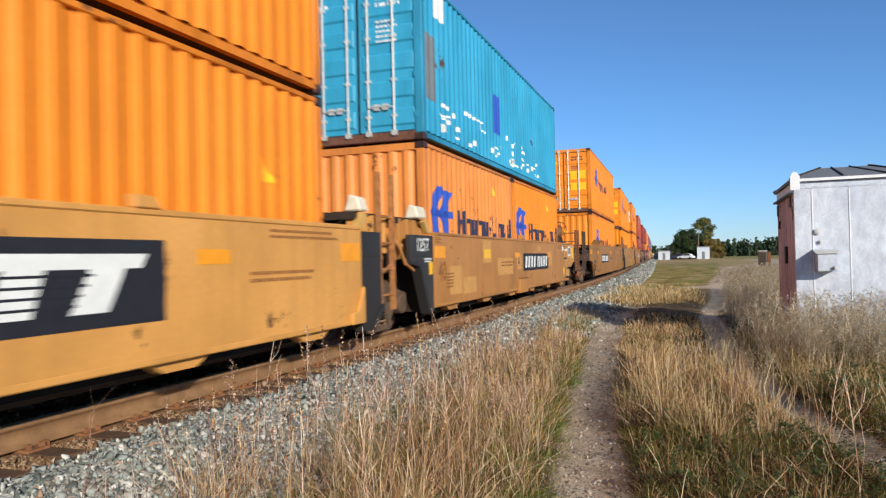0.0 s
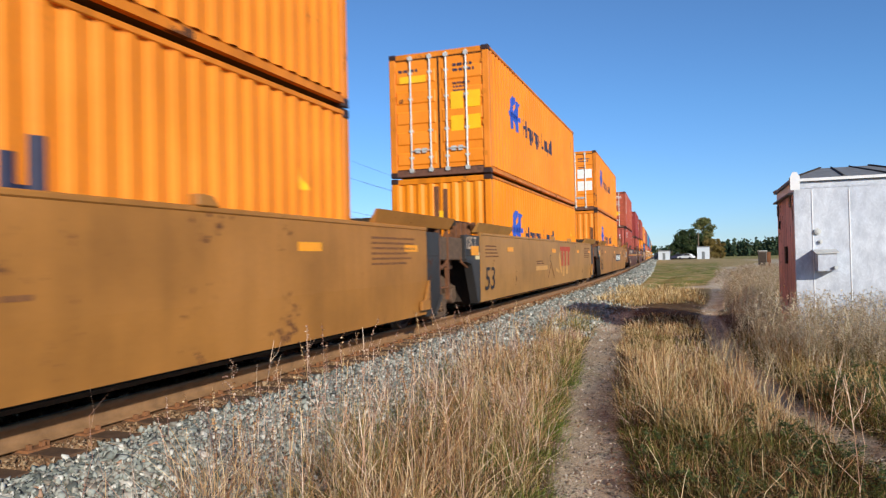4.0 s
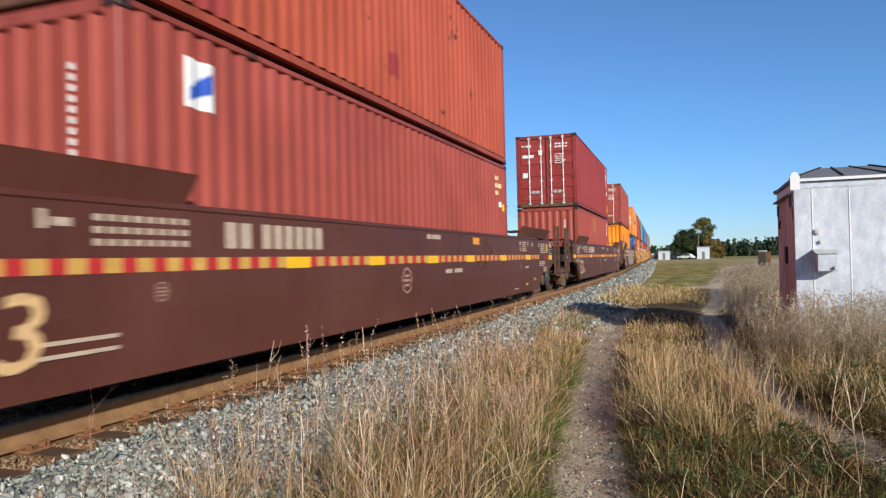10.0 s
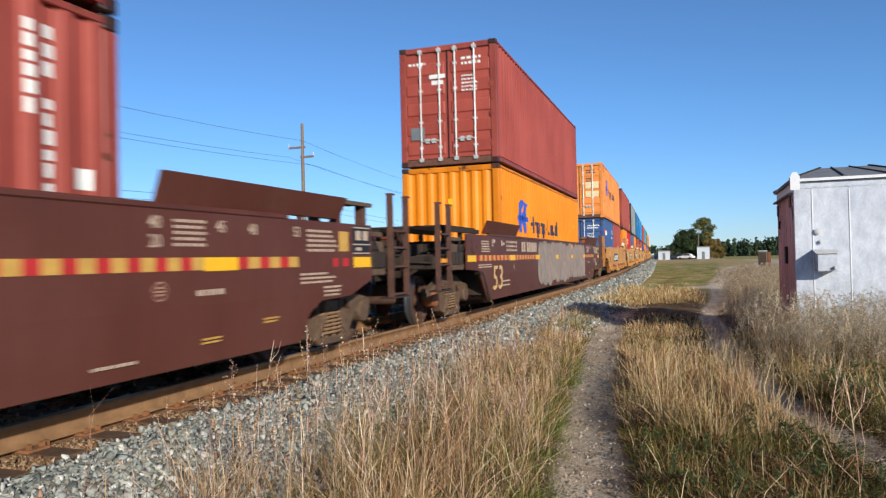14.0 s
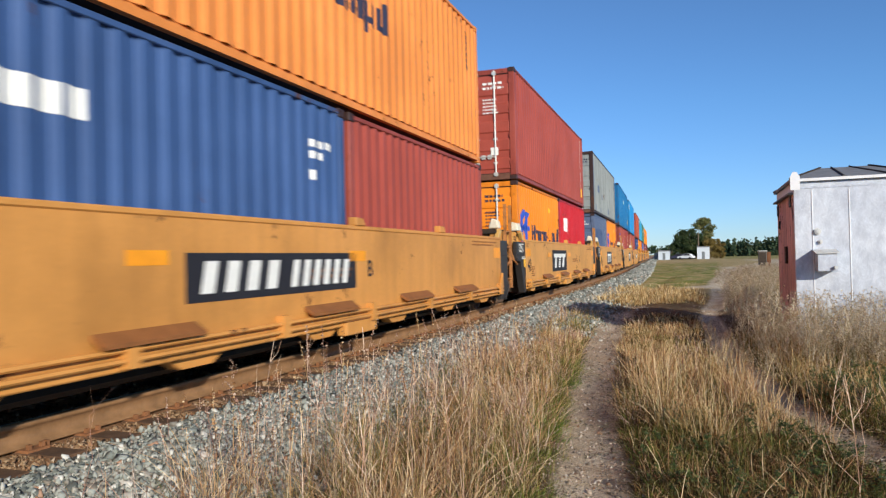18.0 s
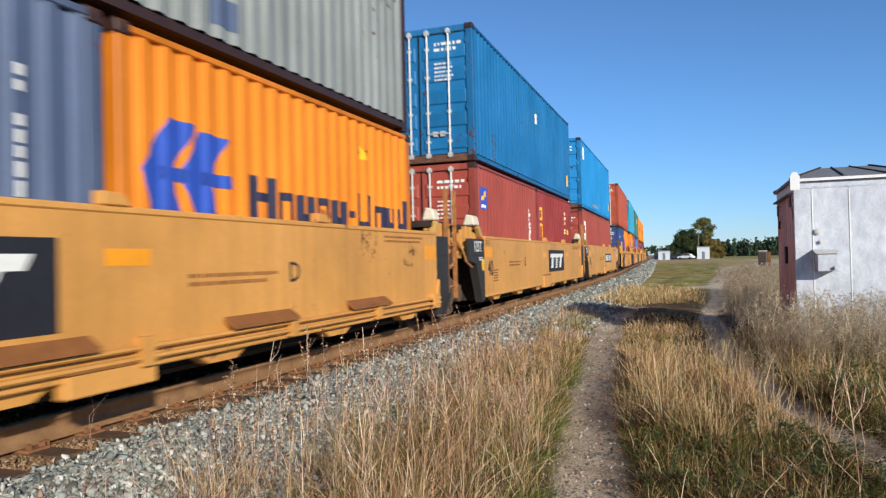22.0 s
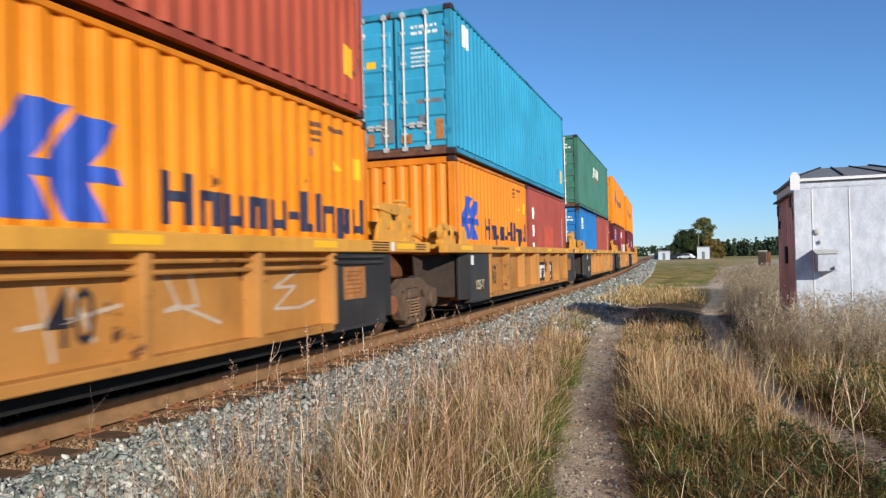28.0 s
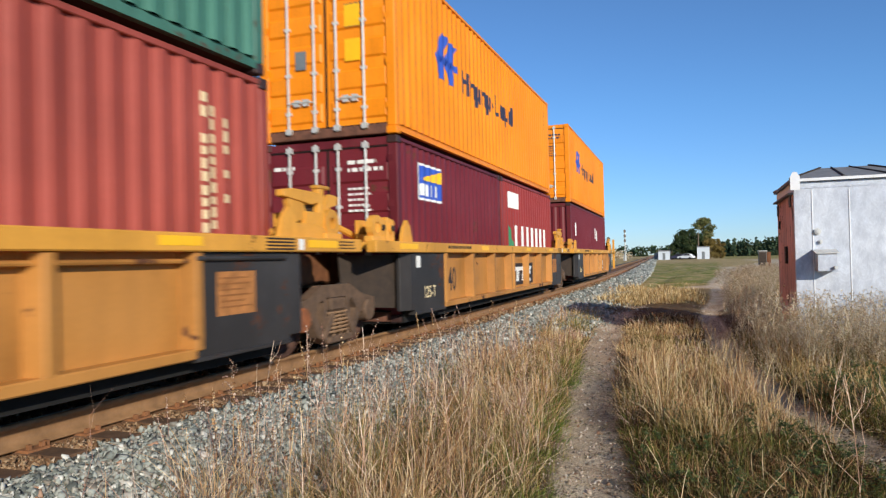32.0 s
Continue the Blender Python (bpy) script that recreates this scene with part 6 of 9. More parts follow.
        flat_mark(car, [(15.12, 15.24, 1.08, 1.18), (15.36, 15.5, 1.08, 1.18)], REDMARK, x, "reflector_stripe")
        flat_mark(car, [(15.64, 16.12, 1.06, 1.19)], YELLOWMARK, x + 0.001, "reflector")
        flat_mark(car, [(8.46, 8.86, 1.41, 1.54)], ORANGEMARK, x, "reflector")
        for yc, zc, r, sides in ((5.17, 0.84, 0.19, 28), (0.12, 0.93, 0.08, 20), (12.28, 0.93, 0.08, 20)):
            ring = bmesh.new()
            for k in range(sides):
                a, b = k * math.tau / sides, (k + 1) * math.tau / sides
                ring.faces.new([ring.verts.new((x + 0.003, yc + q * math.cos(t), zc + q * math.sin(t))) for q, t in ((r * 0.86, a), (r, a), (r, b), (r * 0.86, b))])
            for k in (-1, 0, 1):
                bm_box(ring, x, x + 0.003, yc - r * (0.6 - 0.15 * abs(k)), yc + r * (0.6 - 0.15 * abs(k)), zc + r * (0.36 * k - 0.1), zc + r * (0.36 * k + 0.1))
            part("round_mark", ring, FADEDINK, car, "faded pale ring mark")
        if graffiti:
            gr = random.Random(3)
            y = 3.0
            k = 0
            while y < 11.2:
                w = gr.uniform(0.4, 0.72)
                zc, hz = gr.uniform(0.92, 1.02), gr.uniform(0.54, 0.64)
                pts = []
                for i in range(22):
                    a = i * math.tau / 22
                    ca, sa = math.cos(a), math.sin(a)
                    pts.append((y + w / 2 + 0.8 * w * math.copysign(abs(ca) ** 0.75, ca) * (1 + 0.1 * math.sin(2 * a + k)), zc + hz * math.copysign(abs(sa) ** 0.8, sa)))
                shape = part("graffiti", prism(pts, "x", x, x + 0.003 + 0.0006 * (k % 2)), GRAFFITI, car, "pale grey sprayed bubble letter")
                edge = [(y + w * 0.95 + 0.1 * math.sin(j * 0.9 + k), zc - hz * 0.9 + j * hz * 0.3) for j in range(7)]
                rim = [(u, v) for u, v in edge] + [(u + gr.uniform(0.02, 0.045), v) for u, v in edge[::-1]]
                part("graffiti_stroke", prism(rim, "x", x + 0.001, x + 0.0065), PINKMARK, shape)
                y += w
                k += 1
    else:
        flat_mark(car, [(-3.35, -2.75, 1.22, 1.4) if front == "coupler" else (-2.6, -2.1, 1.2, 1.38), (-0.65, -0.15, 1.22, 1.34) if front == "coupler" else (0.2, 0.75, 1.28, 1.38), (5.6, 6.2, 1.26, 1.38), (10.4, 10.9, 1.26, 1.36), (13.3, 13.8, 1.26, 1.36)], ORANGEMARK, x, "reflector", "amber reflector")
        flat_mark(car, (line_marks(3.35, 4.48, 1.04, 2, 0.03, 0.03, rng) if faded_logo else line_marks(5.7, 7.4, 1.05, 2, 0.04, 0.04, rng)) + ([] if front == "coupler" else line_marks(-1.6, -0.6, 1.4, 4, 0.03, 0.04, rng)) + line_marks(12.2, 13.8, 1.46, 6, 0.03, 0.04, rng), DIMMARK, x, "lettering")
        if front == "coupler":
            for y in (-2.08, -1.34, -0.89, -0.06):
                flat_mark(car, [(y, y + 0.09, 1.35, 1.43), (y, y + 0.25, 1.43, 1.5)], DIMMARK, x, "load_mark")
            flat_mark(car, line_marks(-0.7, 1.1, 0.5, 2, 0.02, 0.03, rng), DIMMARK, x, "lettering")
        if letter:
            letters(letter, 0.22, BLACKMARK, car, side_at(x + 0.002, 5.3, 1.08), "end_letter")
        if panel == "number":
            number_panel(car, 1.1 if front == "coupler" else 6.9, 4.45 if front == "coupler" else 10.15, 0.81, 1.21, x)
        if faded_logo:
            for c0, c1, f0, f1, za in ((6.95, 8.86, 6.95, 8.86, 1.32), (7.18, 7.42, 7.14, 7.38, 0.84), (7.78, 8.02, 7.74, 7.98, 0.84), (8.42, 8.68, 8.36, 8.62, 0.84)):
                pts = [(f0, za), (f1, za), (c1, 1.46), (c0, 1.46)]
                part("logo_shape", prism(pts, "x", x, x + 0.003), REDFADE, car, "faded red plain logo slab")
            flat_mark(car, [(3.25, 4.85, 0.78, 0.9)], TANPATCH, x - 0.0005, "patch", "pale repainted patch")
            for pts in (((6.75, 0.86), (7.05, 0.6), (7.2, 0.66), (7.02, 1.0), (6.85, 1.3), (6.72, 1.2)), ((7.28, 0.52), (7.62, 0.5), (7.7, 0.84), (7.42, 0.8)), ((7.9, 0.58), (8.3, 0.56), (8.36, 0.8), (8.05, 0.86)), ((6.1, 0.72), (6.7, 0.62), (6.74, 0.7), (6.2, 0.82))):
                part("patch", prism(pts, "x", x - 0.0005, x + 0.0015), TANPATCH, car, "pale worn patch below the logo")
            part("dent_crease", prism([(4.9, 0.55), (5.4, 0.98), (5.9, 0.52), (5.86, 0.5), (5.4, 0.92), (4.94, 0.53)], "x", x - 0.001, x + 0.002), DIMMARK, car)
    if tank_rear is True:
        flat_mark(car, [(15.72, 16.22, 1.05, 1.34)], WHITE, x, "notice", "white-framed grey notice")
        flat_mark(car, [(15.77, 15.95, 1.1, 1.29), (15.99, 16.17, 1.1, 1.29)], GREYMARK, x + 0.003, "notice")
        flat_mark(car, [(15.44, 15.6, 1.0, 1.13)], WHITE, x, "notice", "small white notice")
        flat_mark(car, [(14.28, 14.84, 1.03, 1.1)], CREAMDULL, x, "notice")
        flat_mark(car, [(14.4, 14.73, 1.025, 1.105)], GREYMARK, x + 0.003, "notice")
        flat_mark(car, [(14.27, 14.53, 1.43, 1.5), (14.42, 14.53, 1.35, 1.43)], DIMMARK, x, "load_mark")
        flat_mark(car, line_marks(14.62, 15.42, 1.48, 4, 0.035, 0.035, rng) + line_marks(14.84, 15.4, 0.92, 2, 0.05, 0.07, rng), DIMMARK, x, "lettering")
        flat_mark(car, [(15.74, 16.2, 1.36, 1.54)], ORANGEMARK, x, "reflector")
    return load(car, place)


def rib40(place, front, rear, panel="logo", tag="", pipes=0):
    car = build_rib_car("old yellow-silled well car with rusty ribbed sides and black end panels", front, rear, pipes)
    x = 1.342
    letters("125-T", 0.19, CREAM, car, side_at(1.4735, 0.62, 0.62), "capacity_number", 0.85)
    letters("40", 0.44, BLACKMARK, car, side_at(x, 7.16 if tag == "zigzag" else 2.1, 0.76), "well_length_number", 0.72)
    flat_mark(car, [(a, b, 1.3, 1.38) for a, b in ((-0.7, 0.0), (3.4, 3.9), (7.34, 7.86), (10.22, 10.74), (12.5, 13.15))], YELLOWMARK, 1.5305, "reflector", "yellow reflector")
    rng = random.Random(int(place))
    flat_mark(car, line_marks(1.4, 3.2, 1.37, 1, 0.05, 0.03, rng) + [(11.7, 12.22, z, z + 0.018) for z in (1.27, 1.305, 1.34, 1.375)] + line_marks(13.2, 13.7, 1.38, 3, 0.018, 0.02, rng), DARKSTEEL, 1.5305, "lettering")
    flat_mark(car, [(12.3, 12.4, 1.27, 1.39)], WHITE, 1.5305, "notice")
    flat_mark(car, [(0.05, 0.22, 1.02, 1.2)], WHITE, 1.4705, "notice")
    flat_mark(car, [(11.0, 11.58, 0.67, 1.07)], ORANGEFRAME, 1.4705, "notice", "amber notice with bars")
    flat_mark(car, line_marks(11.05, 11.53, 1.02, 6, 0.018, 0.035, rng), BROWNMARK, 1.4735, "lettering")
    if panel == "logo":
        logo_panel(car, 6.62, 8.8, 0.47, 1.0, 1.341)
        flat_mark(car, [(7.69, 7.79, 0.47, 1.0)], BLACKMARK, 1.5005, "logo_panel")
        flat_mark(car, [(7.69, 7.79, 0.55, 0.62), (7.69, 7.79, 0.72, 0.92)], WHITE, 1.5035, "logo_stripe")
    else:
        number_panel(car, 3.05, 4.36, 0.42, 0.7, 1.341)
    strokes = []
    if tag == "zigzag":
        strokes = [[(4.85, 0.85), (5.1, 0.9), (5.35, 0.75), (5.2, 0.5), (4.95, 0.5), (5.0, 0.7), (5.4, 0.65)], [(6.75, 0.74), (7.1, 0.76), (7.6, 0.84)], [(6.9, 1.0), (7.0, 0.5)], [(7.15, 0.98), (7.35, 0.6)], [(8.1, 1.05), (8.25, 0.8), (8.1, 0.76), (8.5, 0.78), (8.4, 1.05)], [(8.3, 0.78), (8.8, 0.6)], [(10.3, 1.1), (9.7, 0.88), (10.1, 0.88), (9.7, 0.66), (10.2, 0.64), (10.5, 0.7)]]
    elif tag == "letter":
        strokes = [[(4.55, 0.7), (4.9, 0.72), (5.25, 0.8)], [(4.85, 1.05), (5.05, 0.7), (5.25, 0.45)], [(6.75, 1.0), (6.6, 0.85), (6.75, 0.7), (6.85, 0.55), (6.65, 0.45)]]
    elif tag == "grey":
        strokes = [[(3.0, 0.75), (3.4, 0.9), (3.7, 0.9)], [(4.7, 0.72), (5.0, 0.78), (5.3, 0.74)], [(4.9, 0.8), (4.92, 0.55)]]
    for pts in strokes:
        bm = bmesh.new()
        for (ya, za), (yb, zb) in zip(pts, pts[1:]):
            k = Vector((yb - ya, zb - za)).normalized() * 0.018
            n = Vector((-k.y, k.x))
            c = [(ya - k.x + n.x, za - k.y + n.y), (yb + k.x + n.x, zb + k.y + n.y), (yb + k.x - n.x, zb + k.y - n.y), (ya - k.x - n.x, za - k.y - n.y)]
            f = [bm.verts.new((1.3425 + 0.0004 * i, *c[i])) for i in range(4)]
            bm.faces.new(f)
        part("graffiti", bm, BROWNMARK if tag == "grey" else CREAMDULL, car, "faint scrawled graffiti")
    return load(car, place)


def upper(place, roof, body, label, ink=WHITE, mark="", height=2.896, frame_mat=None, rod_mat=None, seed=1):
    ob = build_container(FEET40, height, body, True, label, frame_mat, rod_mat)
    rng = random.Random(seed)
    door_marks(ob, ink, rng, height)
    if mark == "orange":
        emblem_and_wordmark(ob, 2.24, 1.36)
        column_marks(ob, 11.4, 1.9, 2.5, NAVYMARK, rng, 0.06)
    return load(ob, place, roof - height)


def lower40(place, roof, body, label, mark="", frame_mat=None):
    ob = build_container(FEET40, 2.896, body, False, label, frame_mat)
    if mark == "orange":
        emblem_and_wordmark(ob, 2.24, 1.36)
        side_mark(ob, [(10.9, 11.15, 1.75, 2.0, 1.75, 1.78)], YELLOWMARK, "notice", "yellow triangle notice")
        end_mark(ob, [(-0.05, 0.06, 1.95, 2.12)], YELLOWMARK, 0.03, "notice")
    return load(ob, place, roof - 5.792 - 0.028)


def lower20(place, roof, n, body, label, doors, mark="", ink=WHITE, seed=1):
    ob = build_container(6.058, 2.896, body, doors, label)
    rng = random.Random(seed)
    if doors:
        door_marks(ob, ink, rng, 2.896)
    if mark == "orange":
        emblem_and_wordmark(ob, 0.6, 1.35)
        side_mark(ob, [(4.35, 4.55, 2.3, 2.5, 2.3, 2.32)], YELLOWMARK, "notice", "yellow triangle notice")
    elif mark == "orange_wide_gap":
        emblem_and_wordmark(ob, 0.74, 1.32, 1.31, 0.945)
        side_mark(ob, [(5.1, 5.3, 2.12, 2.3, 2.12, 2.14)], YELLOWMARK, "notice", "yellow triangle notice")
        side_mark(ob, [rect(5.62, 5.84, 2.06, 2.34)], YELLOWMARK, "notice", "yellow notice")
        side_mark(ob, [rect(4.53, 4.66, 2.24, 2.34)], PINKMARK, "notice", "small pink notice")
        for u0, u1, v0, v1 in ((4.56, 4.82, 2.6, 2.66), (4.56, 4.82, 2.5, 2.56), (4.98, 5.4, 2.6, 2.66), (4.6, 4.78, 2.42, 2.46)):
            side_mark(ob, [rect(u0, u1, v0, v1)], DIMMARK, "lettering")
    elif mark == "column":
        column_marks(ob, 4.98, 1.0, 2.55, CREAM, rng, 0.06, 3)
    return load(ob, place, roof - 5.792 - 0.028, n * 6.19)


UNITS = dict(zip("abcdefghijklmnopqr", (-148.6, -132.95, -111.6, -92.55, -72.96, -49.23, -25.58, -1.92, 19.95, 35.41, 51.2, 67.03, 82.24, 101.79, 117.86, 133.59, 149.3, 165.49)))
R = dict(zip("abcdefghijklmnopqr", (6.08, 6.08, 6.06, 5.96, 6.28, 6.28, 6.04, 6.28, 6.05, 6.05, 6.06, 6.08, 6.04, 6.0, 6.05, 6.03, 6.0, 6.06)))
U = UNITS


def build_train():
    # two tan units, the rear one with a coupler
    smooth40(U["a"], "art", "art", panel_at=6.55, letter_at=11.9, pipes=False)
    upper(U["a"], R["a"], ORANGE, "orange corrugated shipping container stacked on another", mark="orange", seed=2)
    lower40(U["a"], R["a"], ORANGE, "orange corrugated shipping container sitting in a well car", "orange")
    b = smooth40(U["b"], "art", "coupler", "A", "number", 5.92, 5.45, pipes=False, pale=True, tank_rear=True)
    for y0, y1, z0, z1 in ((3.5, 4.85, 0.77, 1.14), (5.25, 5.7, 0.86, 1.24), (2.4, 3.0, 1.05, 1.5), (0.35, 1.0, 0.52, 1.02), (12.0, 12.6, 0.5, 0.72), (9.2, 9.6, 0.9, 1.3), (7.6, 8.1, 1.3, 1.45), (1.1, 1.9, 0.5, 0.8)):
        flat_mark(b, [(y0, y1, z0, z1)], TANPATCH, 1.4995, "patch", "pale touched-up patch")
    for y0, y1, z0, z1 in ((11.75, 12.38, 1.0, 1.43), (12.42, 12.97, 0.95, 1.5), (11.8, 12.2, 0.83, 0.97), (11.46, 11.76, 0.5, 0.82), (13.04, 13.6, 0.96, 1.52), (11.3, 11.6, 1.3, 1.5)):
        flat_mark(b, [(y0, y1, z0, z1)], TANPATCH, 1.4995, "patch", "pale touched-up patch")
    rng = random.Random(5)
    flat_mark(b, line_marks(11.82, 12.32, 1.27, 4, 0.022, 0.03, rng) + line_marks(12.46, 12.92, 1.08, 3, 0.02, 0.03, rng) + line_marks(11.85, 12.15, 0.94, 3, 0.016, 0.025, rng) + line_marks(13.15, 13.5, 1.03, 1, 0.02, 0.03, rng), BROWNMARK, 1.5025, "lettering")
    flat_mark(b, [(11.79, 12.34, 1.33, 1.385), (11.34, 11.56, 1.33, 1.47)], WHITE, 1.5025, "notice", "white notice")
    flat_mark(b, [(2.5, 2.97, 1.14, 1.32)], YELLOWMARK, 1.5025, "reflector")
    flat_mark(b, [(11.68, 12.18, 1.05, 1.11)], BLACKMARK, 1.5028, "notice")
    flat_mark(b, [(11.52, 11.7, 0.62, 0.76)], YELLOWMARK, 1.5025, "notice", "yellow notice")
    flat_mark(b, [(12.46, 12.92, 1.16, 1.47)], WHITE, 1.5025, "notice", "white notice with a grey sign")
    flat_mark(b, [(12.5, 12.68, 1.21, 1.43), (12.71, 12.88, 1.21, 1.43)], GREYMARK, 1.5055, "notice")
    flat_mark(b, [(13.1, 13.54, 1.08, 1.44)], YELLOWMARK, 1.5025, "reflector", "large yellow reflector")
    teal = upper(U["b"], R["b"], TEAL, "scuffed teal shipping container with grey patches", frame_mat=None, seed=3)
    side_mark(teal, [rect(0.12, 0.75, 0.75, 1.9)], GREYMARK, "patch", "grey repainted patch")
    side_mark(teal, [rect(4.6, 5.1, 0.85, 1.75)], BLUEMARK, "patch", "blue painted patch")
    side_mark(teal, [rect(0.7, 1.2, 2.3, 2.75)], WHITE, "notice", "white notice")
    rng = random.Random(9)
    side_mark(teal, [rect(y, y + rng.uniform(0.1, 0.4), z, z + rng.uniform(0.03, 0.12)) for y, z in ((rng.uniform(0.8, 10), rng.uniform(0.3, 1.1) * 0.8) for k in range(46))], WHITE, "scuff", "pale scuffs in the paint")
    lower20(U["b"], R["b"], 0, ORANGE_OLD, "faded orange twenty-foot container with blue emblem", False, "orange")
    lower20(U["b"], R["b"], 1, ORANGE, "orange twenty-foot container with blue emblem", False, "orange")
    # three weathered long units
    long53(U["c"], "coupler", "art", "A")
    long53(U["d"], "art", "art", "C", panel="", faded_logo=True)
    long53(U["e"], "art", "coupler", "B", tank_rear=True)
    for k in "cde":
        up = upper(U[k], R[k], ORANGE, "orange corrugated shipping container with blue emblem", NAVYMARK, "orange", seed=ord(k))
        lower40(U[k], R[k], ORANGE if k != "d" else ORANGE_DEEP, "orange corrugated shipping container sitting in a well car", "orange")
        if k == "e":
            end_mark(up, [(0.3, 0.62, 1.55, 2.0), (0.68, 1.0, 1.57, 2.0), (0.3, 0.62, 0.95, 1.42), (0.68, 1.0, 0.97, 1.42), (-1.0, -0.3, 2.3, 2.48)], WHITE, 0.016, "placard", "white placards")
        else:
            end_mark(up, [(0.3, 0.6, 1.5, 1.9), (0.68, 1.0, 1.52, 1.9), (0.3, 0.6, 1.0, 1.35), (0.68, 1.0, 1.02, 1.35), (-0.95, -0.3, 2.2, 2.36)], YELLOWMARK, 0.016, "placard", "yellow placards")
    # three dark brown single cars
    for k in "fgh":
        long53(U[k], "coupler", "coupler", dark=True, graffiti=k == "h", unit=k)
    up = upper(U["f"], R["f"], RUSTRED, "faded rust-red shipping container with white vertical lettering", seed=11)
    side_mark(up, [rect(0.9, 1.2, z, z + 0.2) for z in (2.48, 2.22, 1.96, 1.7, 1.44, 1.18)], WHITE, "logo_bar", "white logo bars set upright")
    side_mark(up, [rect(0.88, 1.42, 0.18, 1.08), rect(5.4, 5.8, 0.6, 0.95)], MAROON, "patch", "darker red patch")
    end_mark(up, [(0.32, 0.72, 0.98, 1.3)], YELLOWMARK, 0.016, "placard", "yellow placard")
    end_mark(up, [(-0.95, -0.72, 0.75, 1.1)], GREYMARK, 0.016, "patch")
    lo = lower40(U["f"], R["f"], BROWNRED, "brown-red shipping container sitting in a well car")
    side_mark(lo, [rect(0.8, 1.22, 2.12, 2.58)], WHITE, "notice", "white notice with a blue sign")
    side_mark(lo, [(0.85, 1.17, 2.18, 2.3, 2.3, 2.5)], BLUEMARK, "sign", lift=0.008)
    for z, n in ((2.48, 3), (2.31, 5), (2.14, 3)):
        side_mark(lo, [rect(11.29 + k * 0.1, 11.29 + k * 0.1 + 0.08, z, z + 0.1) for k in range(n)], CREAM, "lettering", "pale lettering as bars")
    side_mark(lo, [rect(11.55, 11.69, 1.87, 1.99)], WHITE, "notice")
    side_mark(lo, [rect(11.81, 11.95, 1.79, 1.95)], YELLOWMARK, "notice", "yellow notice")
    end_mark(lo, [(-0.72, -0.4, 1.55, 1.95)], CREAM, 0.03, "placard", "pale placard")
    end_mark(lo, [(0.66, 0.72, z, z + 0.055) for z in np.arange(0.7, 2.4, 0.09)], WHITE, 0.03, "lettering")
    up = upper(U["g"], R["g"], MAROON, "maroon shipping container stacked on another", seed=12)
    end_mark(up, [(-0.95, -0.5, 2.0, 2.12), (-0.95, -0.75, 1.2, 1.4), (-0.3, -0.15, 2.1, 2.3)], WHITE, 0.016, "placard")
    column_marks(up, 11.6, 1.85, 2.75, WHITE, random.Random(4), 0.08)
    column_marks(up, 11.4, 2.3, 2.7, WHITE, random.Random(6), 0.06)
    side_mark(up, [rect(11.82, 12.0, 1.66, 1.84), (11.84, 12.0, 1.05, 1.25, 1.05, 1.07)], ORANGEMARK, "notice", "small amber notices")
    side_mark(up, [rect(11.84, 12.0, 1.3, 1.52)], WHITE, "notice")
    side_mark(up, [rect(11.8, 12.01, 0.35, 0.74)], YELLOWMARK, "notice", "yellow notice")
    lo = lower40(U["g"], R["g"], BROWNRED, "brown-red shipping container with a faded lighter patch")
    side_mark(lo, [rect(5.0, 6.3, 2.02, 2.72)], FADEDPATCH, "patch", "faded lighter patch")
    side_mark(lo, [rect(6.35, 6.9, 1.3, 2.1)], DULLPATCH, "patch", "dull grey-red patch")
    column_marks(lo, 11.52, 1.4, 2.66, WHITE, random.Random(5), 0.07)
    column_marks(lo, 11.36, 1.9, 2.66, WHITE, random.Random(7), 0.06)
    side_mark(lo, [rect(11.78, 11.93, 1.5, 1.66)], WHITE, "lettering")
    end_mark(lo, [(0.66, 0.72, z, z + 0.055) for z in np.arange(0.7, 2.4, 0.09)], WHITE, 0.03, "lettering")
    up = upper(U["h"], R["h"], BROWNRED, "brown-red shipping container over an orange one", seed=13)
    end_mark(up, [(-0.45, -0.05, 2.1, 2.2), (-0.4, -0.1, 1.95, 2.05)], WHITE, 0.016, "placard")
    end_mark(up, [(-0.95, -0.6, 0.65, 0.95)], GREYMARK, 0.016, "patch")
    lower40(U["h"], R["h"], ORANGE_DEEP, "bright orange shipping container sitting in a well car", "orange")
    # five tan units
    smooth40(U["i"], "coupler", "art", "B", "number", 2.62, 6.15, tank_front="wheel")
    up = upper(U["i"], R["i"], ORANGE_OLD, "weathered orange shipping container with blue emblem", NAVYMARK, "orange", frame_mat=ORANGE_OLD, seed=14)
    end_mark(up, [(0.32, 0.62, 1.55, 1.9), (0.68, 1.0, 1.57, 1.92), (0.32, 0.62, 1.1, 1.42), (0.68, 1.0, 1.1, 1.42)], CREAM, 0.016, "placard", "cream placards")
    lo = lower20(U["i"], R["i"], 0, STEELBLUE, "dull steel-blue twenty-foot container with a red and white mark", True, seed=15)
    side_mark(lo, [rect(0.5, 0.95, 2.1, 2.35)], REDMARK, "logo_shape", "red logo shape")
    side_mark(lo, [rect(1.0 + k * 0.24, 1.2 + k * 0.24, 2.02, 2.26) for k in range(4)], WHITE, "logo_bar", "white logo bars")
    side_mark(lo, [rect(5.22 + 0.11 * k, 5.3 + 0.11 * k, 2.3, 2.39) for k in range(5)] + [rect(5.22 + 0.11 * k, 5.3 + 0.11 * k, 2.16, 2.25) for k in range(3)] + [rect(5.22, 5.32, 1.9, 2.02)], WHITE, "lettering")
    lower20(U["i"], R["i"], 1, BROWNRED, "plain brown-red twenty-foot container in a well car", False, seed=16)
